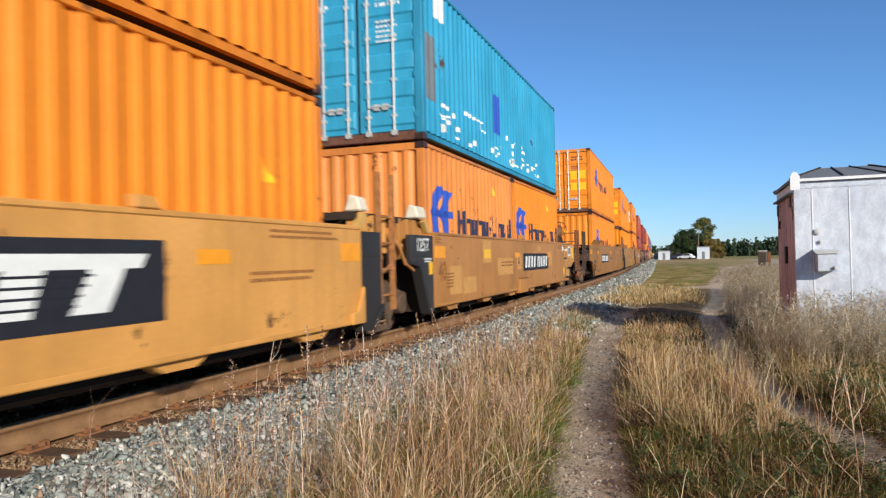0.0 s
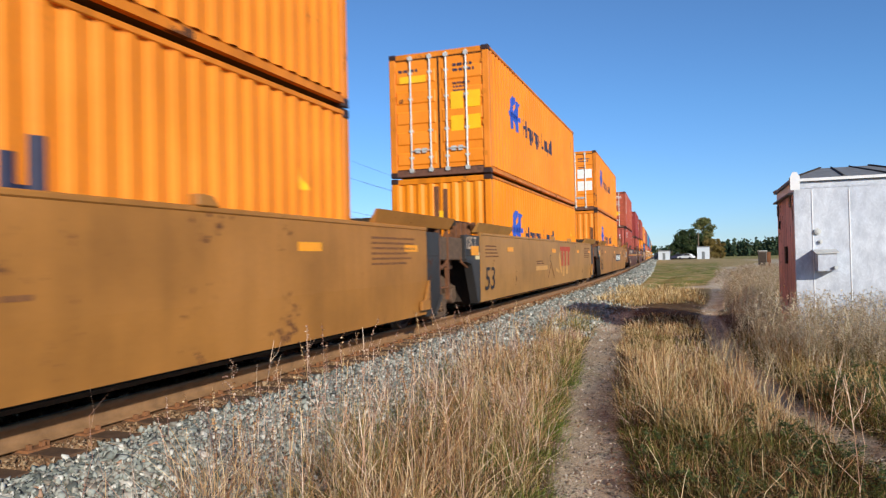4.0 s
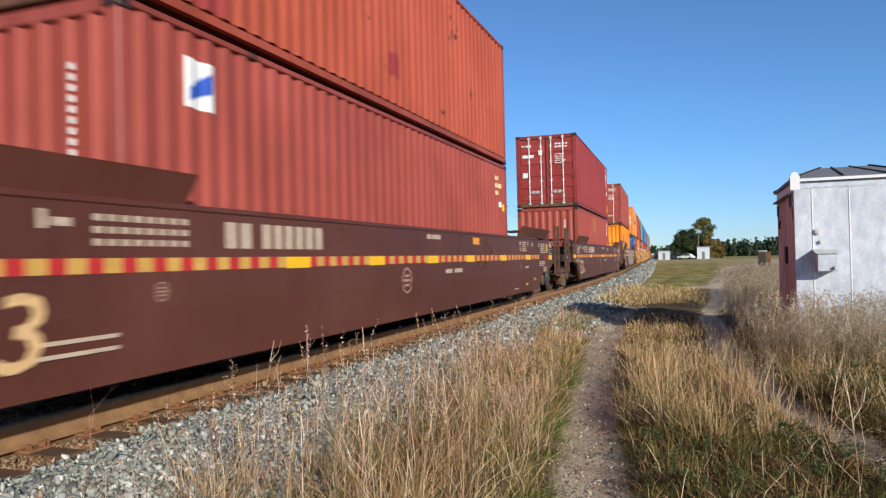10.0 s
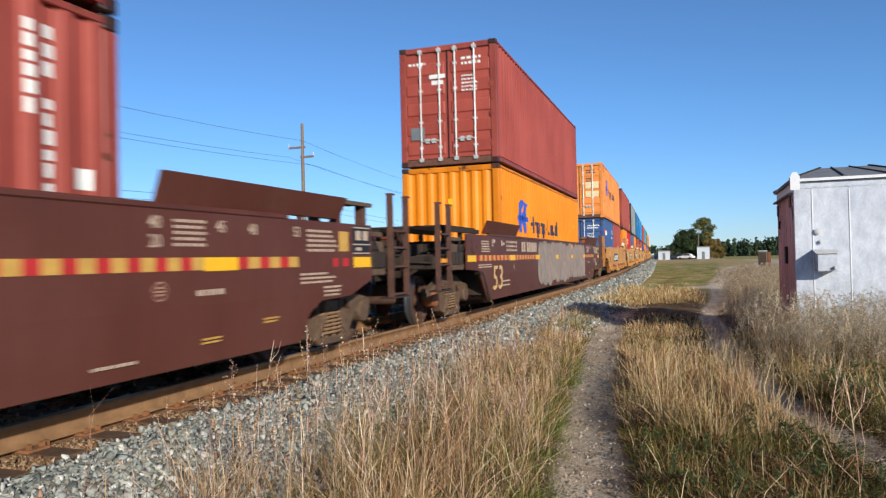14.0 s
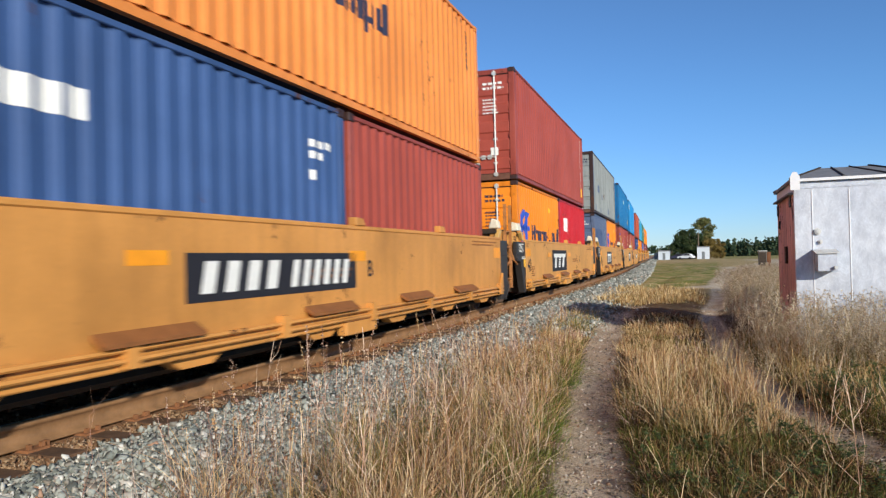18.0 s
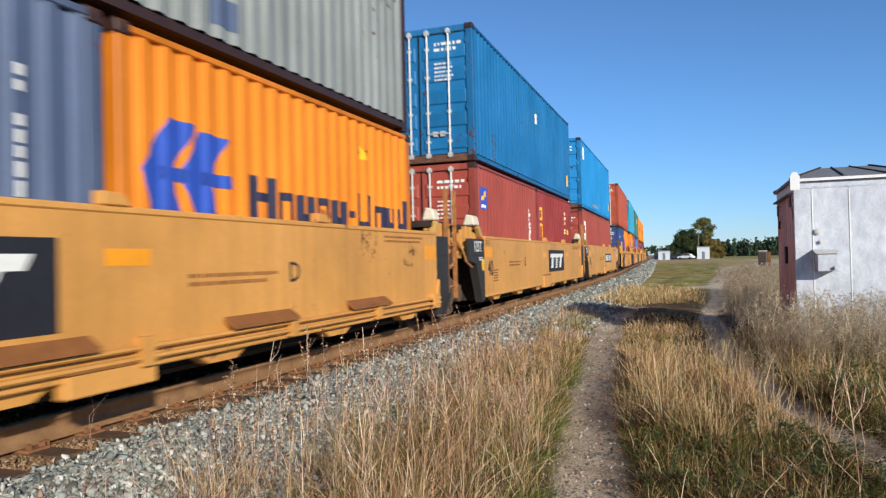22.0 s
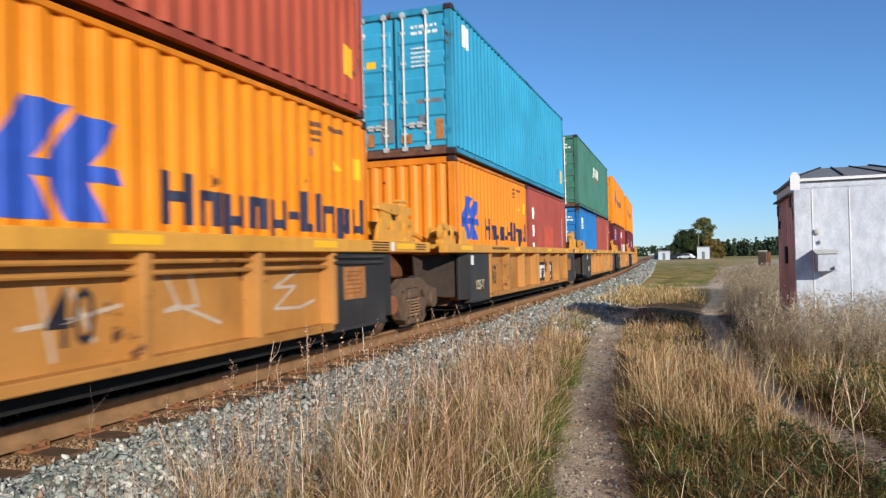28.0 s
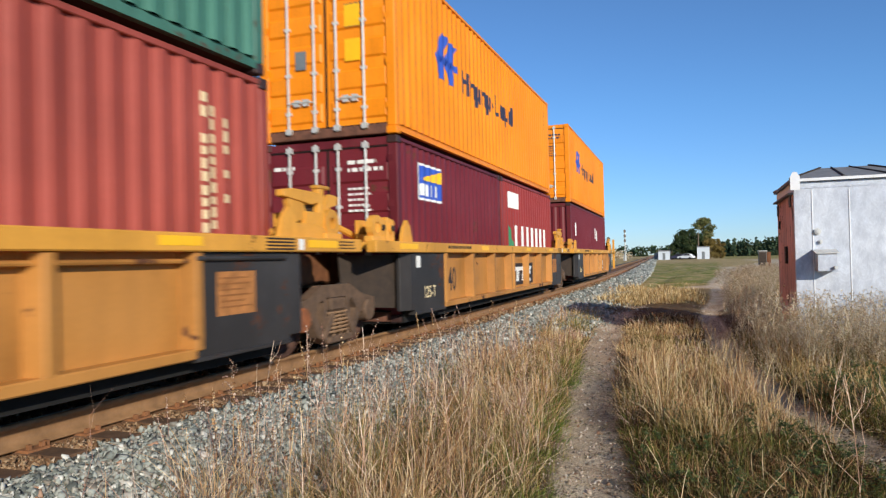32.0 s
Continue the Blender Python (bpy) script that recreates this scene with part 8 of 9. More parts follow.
def build_grass():
    rng = np.random.default_rng(11)

    def verge(n):  # between the ballast and the left rut
        y = shuffle_depth(rng, n, 2.6, 13.6, 1.4)
        lo = centre_x(y) + 2.4 + 0.2 * smooth(y, 5, 12)
        hi = rut_x(LEFT_RUT, y) - 0.4
        return lo + (hi - lo) * rng.uniform(0, 1, n) ** 0.8, y

    def outer(n):  # the thin growth along the foot of the ballast
        y = shuffle_depth(rng, n, 3.0, 17.5, 1.3)
        return centre_x(y) + 1.95 + 0.75 * rng.uniform(0, 1, n) ** 0.6, y

    def lip(n):  # the green edge of the verge beside the left rut
        y = shuffle_depth(rng, n, 3.4, 11.5, 1.5)
        return rut_x(LEFT_RUT, y) - 0.32 - 0.5 * rng.uniform(0, 1, n) ** 1.5, y

    def tail(n):  # where the verge thins out towards the lane's end
        y = rng.uniform(11.5, 18.5, n)
        return centre_x(y) + 2.5 + (1.2 - 0.1 * (y - 11.5)) * rng.uniform(0, 1, n), y

    def middle(n):  # the strip between the ruts
        y = shuffle_depth(rng, n, 6.4, 15.8, 1.2)
        lo, hi = rut_x(LEFT_RUT, y) + 0.34, rut_x(RIGHT_RUT, y) - 0.34
        return lo + (hi - lo) * rng.uniform(0, 1, n), y

    def apron(n):  # the low front of that strip
        y = rng.uniform(3.4, 7.4, n)
        lo, hi = rut_x(LEFT_RUT, y) + 0.34, rut_x(RIGHT_RUT, y) - 0.2
        return lo + (hi - lo) * rng.uniform(0, 1, n), y

    def right(n):
        y = shuffle_depth(rng, n, 7.6, 14.5, 1.1)
        lo = rut_x(RIGHT_RUT, y) + 0.3
        hi = 5.6 + y * 0.3 + 0.9
        return lo + np.maximum(0.3, hi - lo) * rng.uniform(0, 1, n), y

    def corner(n):  # beyond the right rut, close to the camera
        y = rng.uniform(3.5, 8.0, n)
        lo = rut_x(RIGHT_RUT, y) + 0.3
        return lo + 1.6 * rng.uniform(0, 1, n), y

    def crossing(n):  # thin growth where the lane meets the track
        y = rng.uniform(14.0, 17.8, n)
        return 4.1 + 1.4 * rng.uniform(0, 1, n), y

    def beyond(n):
        y = shuffle_depth(rng, n, 22.2, 31, 1.2)
        return 2.5 + (3.3 - 0.05 * (y - 20)) * rng.beta(1.1, 1.5, n), y

    def far(n):
        y = shuffle_depth(rng, n, 30, 120, 1.8)
        lo = centre_x(y) + 3.3
        return lo + rng.uniform(0, 1, n) ** 1.3 * (6 + y * 0.35), y

    def lay(name, label, n, sample, clumps, spread, hmin, hmax, w, lean, mat, left=0.27, right_gap=0.24):
        x, y, grow, way = clumped(rng, n, sample, clumps, spread)
        keep = off_ruts(x, y, left, right_gap) & (np.hypot(x - 5.54, y) > 2.3) & (x - centre_x(y) > 1.8)
        if sample is far:
            keep &= trodden(x, y) < 0.3 + 0.3 * rng.uniform(0, 1, len(x))
        elif sample is not beyond:
            keep &= x < 6.6 + np.maximum(0.0, 15.0 - y) * 1.5
        x, y, grow, way = x[keep], y[keep], grow[keep], way[keep]
        m = len(x)
        h = (hmin + (hmax - hmin) * rng.uniform(0, 1, m) ** 1.5) * grow * (0.8 + 0.3 * wobble(x * 1.7, y * 1.4))
        if sample is middle:
            h *= (1 - 0.6 * smooth(y, 9.0, 14.0)) * (0.5 + 0.5 * smooth(x - rut_x(LEFT_RUT, y), 0.3, 0.75))
        if sample is verge:
            h *= 1 - 0.45 * smooth(y, 8.5, 13.0)
        bent = np.abs(rng.normal(lean * 0.7, lean * 0.6, m)) * np.where(rng.uniform(0, 1, m) < 0.1, 2.4, 1.0)
        me = blade_mesh(name, x, y, h, far_width(x, y, w) * rng.uniform(0.6, 1.4, m), bent, mat, rng, way=way)
        tagged(new(name, me), label, "grass", kind="stuff")

    tall = "tall dry straw-coloured grass beside the lane"
    low = "short green grass at the foot of the dry stems"
    dead = "matted brown and olive thatch under the grass"
    # the verge
    lay("dry_grass", tall, 6800, verge, 150, 0.075, 0.2, 0.92, 0.0054, 0.75, DRY)
    lay("dry_grass", tall, 3400, verge, 80, 0.07, 0.2, 0.85, 0.0052, 0.9, ROSY)
    lay("dry_grass", tall, 3800, verge, 110, 0.07, 0.2, 0.74, 0.0044, 0.9, GOLDEN)
    lay("dry_grass", "thin rosy dry stems along the foot of the ballast", 480, outer, 70, 0.05, 0.2, 0.8, 0.0042, 0.75, ROSY)
    lay("green_grass", low, 14000, verge, 200, 0.11, 0.1, 0.5, 0.005, 1.0, GREENG)
    lay("green_grass", "fresh green grass beside the trodden lane", 8500, lip, 110, 0.09, 0.07, 0.32, 0.0055, 1.1, FRESH, 0.17)
    lay("green_grass", low, 5000, lip, 80, 0.10, 0.08, 0.36, 0.0055, 1.0, GREENG, 0.17)
    lay("grass_thatch", dead, 21000, verge, 800, 0.16, 0.05, 0.28, 0.008, 1.5, THATCH)
    lay("grass_thatch", dead, 1500, outer, 160, 0.12, 0.03, 0.14, 0.008, 1.5, THATCH)
    lay("dry_grass", tall, 1900, tail, 110, 0.10, 0.1, 0.4, 0.0048, 0.8, GOLDEN)
    lay("grass_thatch", dead, 3800, tail, 200, 0.16, 0.04, 0.18, 0.008, 1.3, THATCH)
    lay("green_grass", low, 2500, tail, 110, 0.12, 0.08, 0.3, 0.006, 1.0, GREENG)
    # between the ruts
    lay("dry_grass", tall, 4600, middle, 62, 0.085, 0.25, 0.98, 0.0048, 0.6, DRY)
    lay("dry_grass", tall, 2600, middle, 45, 0.09, 0.2, 0.8, 0.0048, 0.7, GOLDEN)
    lay("dry_grass", tall, 1300, middle, 28, 0.08, 0.2, 0.8, 0.0044, 0.8, ROSY)
    lay("green_grass", low, 12000, middle, 180, 0.13, 0.1, 0.42, 0.005, 0.9, GREENG)
    lay("grass_thatch", dead, 20000, middle, 800, 0.15, 0.05, 0.26, 0.008, 1.4, THATCH, 0.2)
    lay("grass_thatch", dead, 36000, apron, 800, 0.12, 0.04, 0.24, 0.007, 1.5, THATCH, 0.3)
    lay("green_grass", low, 13000, apron, 190, 0.10, 0.06, 0.3, 0.0055, 1.0, GREENG, 0.3)
    lay("green_grass", low, 5200, apron, 80, 0.09, 0.05, 0.22, 0.0055, 1.1, FRESH, 0.3)
    lay("dry_grass", tall, 2600, apron, 90, 0.1, 0.08, 0.45, 0.0054, 1.1, DRY, 0.3)
    lay("dry_grass", tall, 2600, apron, 120, 0.1, 0.06, 0.3, 0.005, 1.3, GOLDEN, 0.3)
    # towards the hut
    lay("dry_grass", "golden dry grass before the hut", 9500, right, 380, 0.13, 0.15, 0.6, 0.0052, 0.65, GOLDEN, right_gap=0.12)
    lay("dry_grass", tall, 4500, right, 230, 0.12, 0.2, 0.72, 0.005, 0.65, DRY, right_gap=0.12)
    lay("green_grass", low, 17000, right, 300, 0.16, 0.1, 0.45, 0.0054, 0.9, GREENG, right_gap=0.16)
    lay("grass_thatch", dead, 26000, right, 1100, 0.2, 0.05, 0.3, 0.008, 1.4, THATCH, right_gap=0.16)
    lay("grass_thatch", dead, 16000, corner, 500, 0.14, 0.04, 0.24, 0.007, 1.5, THATCH)
    lay("green_grass", low, 4500, corner, 90, 0.10, 0.06, 0.3, 0.0055, 1.0, GREENG)
    lay("dry_grass", tall, 2600, corner, 120, 0.09, 0.15, 0.6, 0.0044, 0.9, ROSY)
    # across the old lane and in the meadow
    lay("dry_grass", "thin dry grass where the lane meets the track", 2200, crossing, 170, 0.13, 0.06, 0.3, 0.006, 0.8, GOLDEN)
    lay("grass_thatch", dead, 4500, crossing, 260, 0.2, 0.04, 0.2, 0.009, 1.2, THATCH)
    lay("dry_grass", "dense tan grass across the old lane", 11000, beyond, 330, 0.2, 0.1, 0.42, 0.006, 0.6, GOLDEN)
    lay("grass_thatch", dead, 4000, beyond, 200, 0.25, 0.05, 0.25, 0.009, 1.2, THATCH)
    lay("meadow_grass", "mown patchy green and dry grass", 7000, far, 420, 0.6, 0.03, 0.12, 0.004, 0.8, GREENG)
    lay("meadow_grass", "mown patchy green and dry grass", 8000, far, 420, 0.6, 0.03, 0.13, 0.004, 0.8, GOLDEN)

    def around(n):  # beside and behind the tripod
        y = rng.uniform(-14, 4.0, n)
        return 2.7 + rng.uniform(0, 1, n) * 8.5, y

    n = 16000  # the far side of the track
    y = rng.uniform(0, 60, n)
    x = centre_x(y) - 3.0 - rng.uniform(0, 1, n) ** 1.4 * 9
    me = blade_mesh("dry_grass", x, y, rng.uniform(0.1, 0.55, n), np.full(n, 0.012), np.abs(rng.normal(0, 0.6, n)), THATCH, rng)
    tagged(new("dry_grass", me), "brown dead grass beyond the track", "grass", kind="stuff")
    lay("grass_thatch", dead, 14000, around, 420, 0.25, 0.04, 0.2, 0.009, 1.3, THATCH)
    lay("dry_grass", tall, 6000, around, 260, 0.16, 0.1, 0.4, 0.006, 0.6, DRY)
    # lying litter in and beside the ruts
    n = 7000
    y = shuffle_depth(rng, n, 2.8, 20, 1.4)
    x = rut_x(LEFT_RUT, y) - 1.0 + rng.uniform(0, 4.6, n)
    keep = (x - centre_x(y) > 2.5) & (np.abs(x - rut_x(LEFT_RUT, y)) > 0.2 * rng.uniform(0, 1, n))
    me = blade_mesh("straw_litter", x[keep], y[keep], rng.uniform(0.02, 0.08, keep.sum()), far_width(x, y, 0.006)[keep], rng.uniform(1.5, 5, keep.sum()), GOLDEN, rng, 1.0)
    tagged(new("straw_litter", me), "broken straw lying on the earth", "straw", kind="stuff")
    # pebbles on the trodden lane
    n = 30000
    y = shuffle_depth(rng, n, 3.0, 22, 1.3)
    x = np.where(rng.uniform(0, 1, n) < 0.62, rut_x(LEFT_RUT, y), rut_x(RIGHT_RUT, y)) + rng.normal(0, 0.2, n)
    sz = 0.0075 * rng.lognormal(0, 0.6, (n, 1)) * rng.uniform(0.7, 1.3, (n, 3))
    sv, sf = rock_shape(21)
    me = scatter("lane_gravel", sv, sf, np.stack([x, y, ground_z(x, y)], -1), sz, rng, LANESTONES)
    tagged(new("lane_gravel", me), "small gravel on the trodden lane", "gravel", kind="stuff")
    n = 9000
    y = shuffle_depth(rng, n, 3.2, 18, 1.5)
    x = np.where(rng.uniform(0, 1, n) < 0.6, rut_x(LEFT_RUT, y), rut_x(RIGHT_RUT, y)) + rng.normal(0, 0.24, n)
    sz = 0.015 * rng.lognormal(0, 0.45, (n, 1)) * rng.uniform(0.7, 1.3, (n, 3)) * np.array([1, 1, 0.7])
    sv, sf = rock_shape(22)
    me = scatter("lane_gravel", sv, sf, np.stack([x, y, ground_z(x, y)], -1), sz, rng, LANEMIX)
    tagged(new("lane_gravel", me), "grey and brown stones trodden into the lane", "gravel", kind="stuff")
    n = 5200
    y = shuffle_depth(rng, n, 3.2, 17, 1.5)
    x = rut_x(LEFT_RUT, y) + rng.normal(0, 0.26, n)
    me = blade_mesh("straw_litter", x, y, rng.uniform(0.01, 0.035, n), far_width(x, y, 0.006), rng.uniform(2, 6, n), THATCH, rng, 1.0)
    tagged(new("straw_litter", me), "brown dead leaves and straw on the lane", "straw", kind="stuff")


build_grass()


def weed_shape(rng, kind):
    """A branching stem with seed heads or leaves: quads as arrays, about one metre high."""
    v, f = [], []

    def strip(p, q, w):
        p, q = np.array(p), np.array(q)
        a = rng.uniform(0, math.tau)
        s = np.array([math.cos(a), math.sin(a), 0]) * w / 2
        i = len(v)
        v.extend([p - s, p + s, q + s * 0.6, q - s * 0.6])
        f.append([i, i + 1, i + 2, i + 3])

    def tuft(p, r):
        a, b = rng.uniform(0, math.tau), rng.uniform(-0.6, 0.9)
        d = np.array([math.cos(a) * math.cos(b), math.sin(a) * math.cos(b), math.sin(b)]) * r
        s = np.array([-math.sin(a), math.cos(a), rng.uniform(-0.5, 0.5)]) * r * 0.4
        i = len(v)
        v.extend([p, p + d * 0.5 + s, p + d, p + d * 0.5 - s])
        f.append([i, i + 1, i + 2, i + 3])

    bend = rng.normal(0, 0.12, 2)
    stem = [np.array([bend[0] * k * k, bend[1] * k * k, k]) for k in np.linspace(0, 1, 6)]
    for p, q in zip(stem, stem[1:]):
        strip(p, q, 0.006)
    if kind == "bare":
        for k in range(7):
            u = rng.uniform(0.15, 0.85)
            p = np.array([bend[0] * u * u, bend[1] * u * u, u])
            a, ln = rng.uniform(0, math.tau), rng.uniform(0.2, 0.55) * (1.1 - u)
            m = p + np.array([math.cos(a) * ln * 0.5, math.sin(a) * ln * 0.5, ln * 0.6])
            q = m + np.array([math.cos(a + 0.5) * ln * 0.25, math.sin(a + 0.5) * ln * 0.25, ln * 0.7])
            for w in (0.0055, 0.0055):
                strip(p, m, w)
                strip(m, q, w * 0.7)
            if k % 2:
                strip(m, m + np.array([math.cos(a - 1) * ln * 0.3, math.sin(a - 1) * ln * 0.3, ln * 0.3]), 0.004)
        for p, q in zip(stem, stem[1:]):
            strip(p, q, 0.008)
        return np.array(v), np.array(f)
    if kind == "reed":
        for k in range(34):
            u = rng.uniform(0.72, 1.0)
            p = np.array([bend[0] * u * u, bend[1] * u * u, u])
            tuft(p, rng.uniform(0.012, 0.03))
        return np.array(v), np.array(f)
    for k in range(11 if kind == "forb" else 9):
        u = rng.uniform(0.3, 0.97)
        p = np.array([bend[0] * u * u, bend[1] * u * u, u])
        a = rng.uniform(0, math.tau)
        ln = rng.uniform(0.12, 0.34) * (1.25 - u)
        q = p + np.array([math.cos(a) * ln, math.sin(a) * ln, ln * rng.uniform(0.7, 1.5)])
        strip(p, q, 0.004)
        for j in range(6 if kind == "forb" else 8):
            w = rng.uniform(0.3, 1.05)
            tuft(p + (q - p) * w, rng.uniform(0.014, 0.034) if kind == "forb" else rng.uniform(0.05, 0.1))
    if kind == "forb":
        for j in range(14):
            tuft(stem[-1] - np.array([0, 0, rng.uniform(0, 0.2)]), rng.uniform(0.014, 0.034))
    return np.array(v), np.array(f)


def plant(name, label, category, kind, x, y, hmin, hmax, material, seed, wide=1.0):
    rng = np.random.default_rng(seed)
    n = len(x)
    pick = rng.integers(0, 5, n)
    V, F, base = [], [], 0
    for k in range(5):
        sv, sf = weed_shape(rng, kind)
        sel = np.where(pick == k)[0]
        h = rng.uniform(hmin, hmax, len(sel))
        thick = np.maximum(1.0, np.hypot(x[sel] - 5.5, y[sel]) / 9.0) ** 0.5
        a = rng.uniform(0, math.tau, len(sel))
        c, s = np.cos(a)[:, None], np.sin(a)[:, None]
        vx = (sv[:, 0] * c - sv[:, 1] * s) * (h * wide * thick)[:, None] + x[sel][:, None]
        vy = (sv[:, 0] * s + sv[:, 1] * c) * (h * wide * thick)[:, None] + y[sel][:, None]
        vz = sv[:, 2][None] * h[:, None] + ground_z(x[sel], y[sel])[:, None] - 0.02
        V.append(np.stack([vx, vy, vz], -1).reshape(-1, 3))
        F.append((sf[None] + (np.arange(len(sel)) * len(sv))[:, None, None]).reshape(-1, 4) + base)
        base += len(sel) * len(sv)
    F = np.concatenate(F)
    me = raw_mesh(name, np.concatenate(V), F.ravel(), np.full(len(F), 4), material)
    return tagged(new(name, me), label, category, kind="stuff")


def build_weeds():
    rng = np.random.default_rng(31)
    # tall seed stalks along the verge and between the ruts
    for n, off, reach, seed, mat in ((190, 2.3, 1.9, 41, DRY), (60, 2.0, 1.0, 51, ROSY)):
        y = rng.uniform(3.3, 10.5, n)
        x = centre_x(y) + off + rng.uniform(0, 1, n) ** 0.8 * np.minimum(reach, rut_x(LEFT_RUT, y) - 0.4 - off)
        plant("dry_stalks", "tall dry seed stalks among the grass", "grass", "reed", x, y, 0.4, 0.98, mat, seed)
    n = 120
    y = rng.uniform(6.6, 11.5, n)
    x = rut_x(LEFT_RUT, y) + 0.4 + rng.uniform(0, 1, n) * (rut_x(RIGHT_RUT, y) - rut_x(LEFT_RUT, y) - 0.8)
    plant("dry_stalks", "tall dry seed stalks among the grass", "grass", "reed", x, y, 0.3, 0.8, GOLDEN, 42)
    # fine twiggy weeds growing out of the ballast's foot
    n = 46
    y = rng.uniform(3.6, 11, n)
    x = centre_x(y) + 1.95 + rng.uniform(0, 1, n) * 0.9
    plant("dry_weeds", "fine rosy-brown twiggy weeds in the ballast's foot", "weeds", "forb", x, y, 0.35, 0.8, ROSY, 52, 0.8)
    n = 70
    y = rng.uniform(4.5, 10, n)
    x = rut_x(LEFT_RUT, y) - 0.4 - rng.uniform(0, 1, n) * 1.2
    plant("dry_weeds", "fine rosy-brown twiggy weeds among the grass", "weeds", "forb", x, y, 0.3, 0.62, ROSY, 53, 0.9)
    # grey-brown weeds round the hut
    n = 720
    y = rng.uniform(9.7, 13.0, n)
    x = 6.3 + rng.uniform(0, 1, n) * (1.7 + (y - 8) * 0.35) + np.maximum(0, 11.5 - y) * 0.3
    plant("dry_weeds", "tall grey-brown dried weeds before the hut", "weeds", "forb", x, y, 0.35, 1.0, WEED, 43)
    n = 620
    y = rng.uniform(19.0, 31, n)
    x = 6.1 + (y - 20) * 0.06 + rng.gamma(1.6, 0.5, n) + rng.uniform(0, 1, n) * (y - 20) * 0.1
    plant("dry_weeds", "tall grey-brown dried weeds beside the hut", "weeds", "forb", x, y, 0.5, 1.12, WEED, 44)
    n = 150
    y = rng.uniform(12.0, 17.5, n)
    x = 6.1 + rng.uniform(0, 1, n) * 0.75
    plant("dry_weeds", "tall grey-brown dried weeds beside the hut", "weeds", "forb", x, y, 0.3, 0.85, WEED, 48)
    n = 130
    y = rng.uniform(9, 14, n)
    x = rut_x(RIGHT_RUT, y) + rng.normal(0, 0.3, n)
    plant("dry_weeds", "low grey-brown weeds growing over the old rut", "weeds", "forb", x, y, 0.2, 0.5, WEED, 54)
    n = 15
    y = rng.uniform(4.2, 7.0, n)
    x = 5.75 + (y - 3.5) * 0.1 + rng.uniform(0, 1, n) * 1.5
    plant("dry_weeds", "bare pale branching dried stems", "weeds", "bare", x, y, 0.45, 0.95, BARESTEM, 45, 1.15)
    n = 34
    y = rng.uniform(3.4, 7.5, n)
    x = centre_x(y) + 2.1 + rng.uniform(0, 1, n) * 1.7
    plant("dry_weeds", "bare pale branching dried stems", "weeds", "bare", x, y, 0.4, 0.95, BARESTEM, 49)
    # dark green leafy patch
    n = 210
    y = rng.normal(8.5, 0.45, n)
    x = 7.25 + rng.normal(0, 0.5, n) + (y - 8.8) * 0.2
    keep = x > rut_x(RIGHT_RUT, y) + 0.22
    plant("leafy_weeds", "low dark green leafy weeds", "weeds", "leaf", x[keep], y[keep], 0.15, 0.36, LEAFY, 46, 1.5)
    n = 150
    y = rng.uniform(3.8, 7.4, n)
    x = rut_x(LEFT_RUT, y) + 0.4 + rng.uniform(0, 1, n) * (rut_x(RIGHT_RUT, y) - rut_x(LEFT_RUT, y) - 0.6)
    plant("leafy_weeds", "low dark green leafy weeds", "weeds", "leaf", x, y, 0.08, 0.22, LEAFY, 47, 1.6)
    n = 160
    y = rng.uniform(3.8, 7.6, n)
    x = rut_x(LEFT_RUT, y) + 0.4 + rng.uniform(0, 1, n) * 2.4
    plant("leafy_weeds", "withered brown leafy weeds", "weeds", "leaf", x, y, 0.08, 0.2, THATCH, 55, 1.6)


build_weeds()


# ---- far things ----
def leaf_cloud(name, blobs, n, size, material, seed):
    """A crown of many small tilted leaf clumps gathered round blobs (x, y, z, r)."""
    rng = np.random.default_rng(seed)
    blobs = np.array(blobs, float)
    wts = blobs[:, 3] ** 2
    k = rng.choice(len(blobs), n, p=wts / wts.sum())
    d = rng.normal(0, 1, (n, 3))
    d /= np.linalg.norm(d, axis=1)[:, None]
    p = blobs[k, :3] + d * (blobs[k, 3] * rng.uniform(0.2, 1.08, n))[:, None] * np.array([1, 1, 0.9])
    a = rng.normal(0, 1, (n, 3))
    a /= np.linalg.norm(a, axis=1)[:, None]
    b = np.cross(a, rng.normal(0, 1, (n, 3)))
    b /= np.linalg.norm(b, axis=1)[:, None]
    s = size * rng.uniform(0.6, 1.3, n)[:, None]
    v = np.stack([p - a * s, p + b * s * 0.6, p + a * s, p - b * s * 0.6], 1).reshape(-1, 3)
    return raw_mesh(name, v, np.arange(4 * n), np.full(n, 4), material)


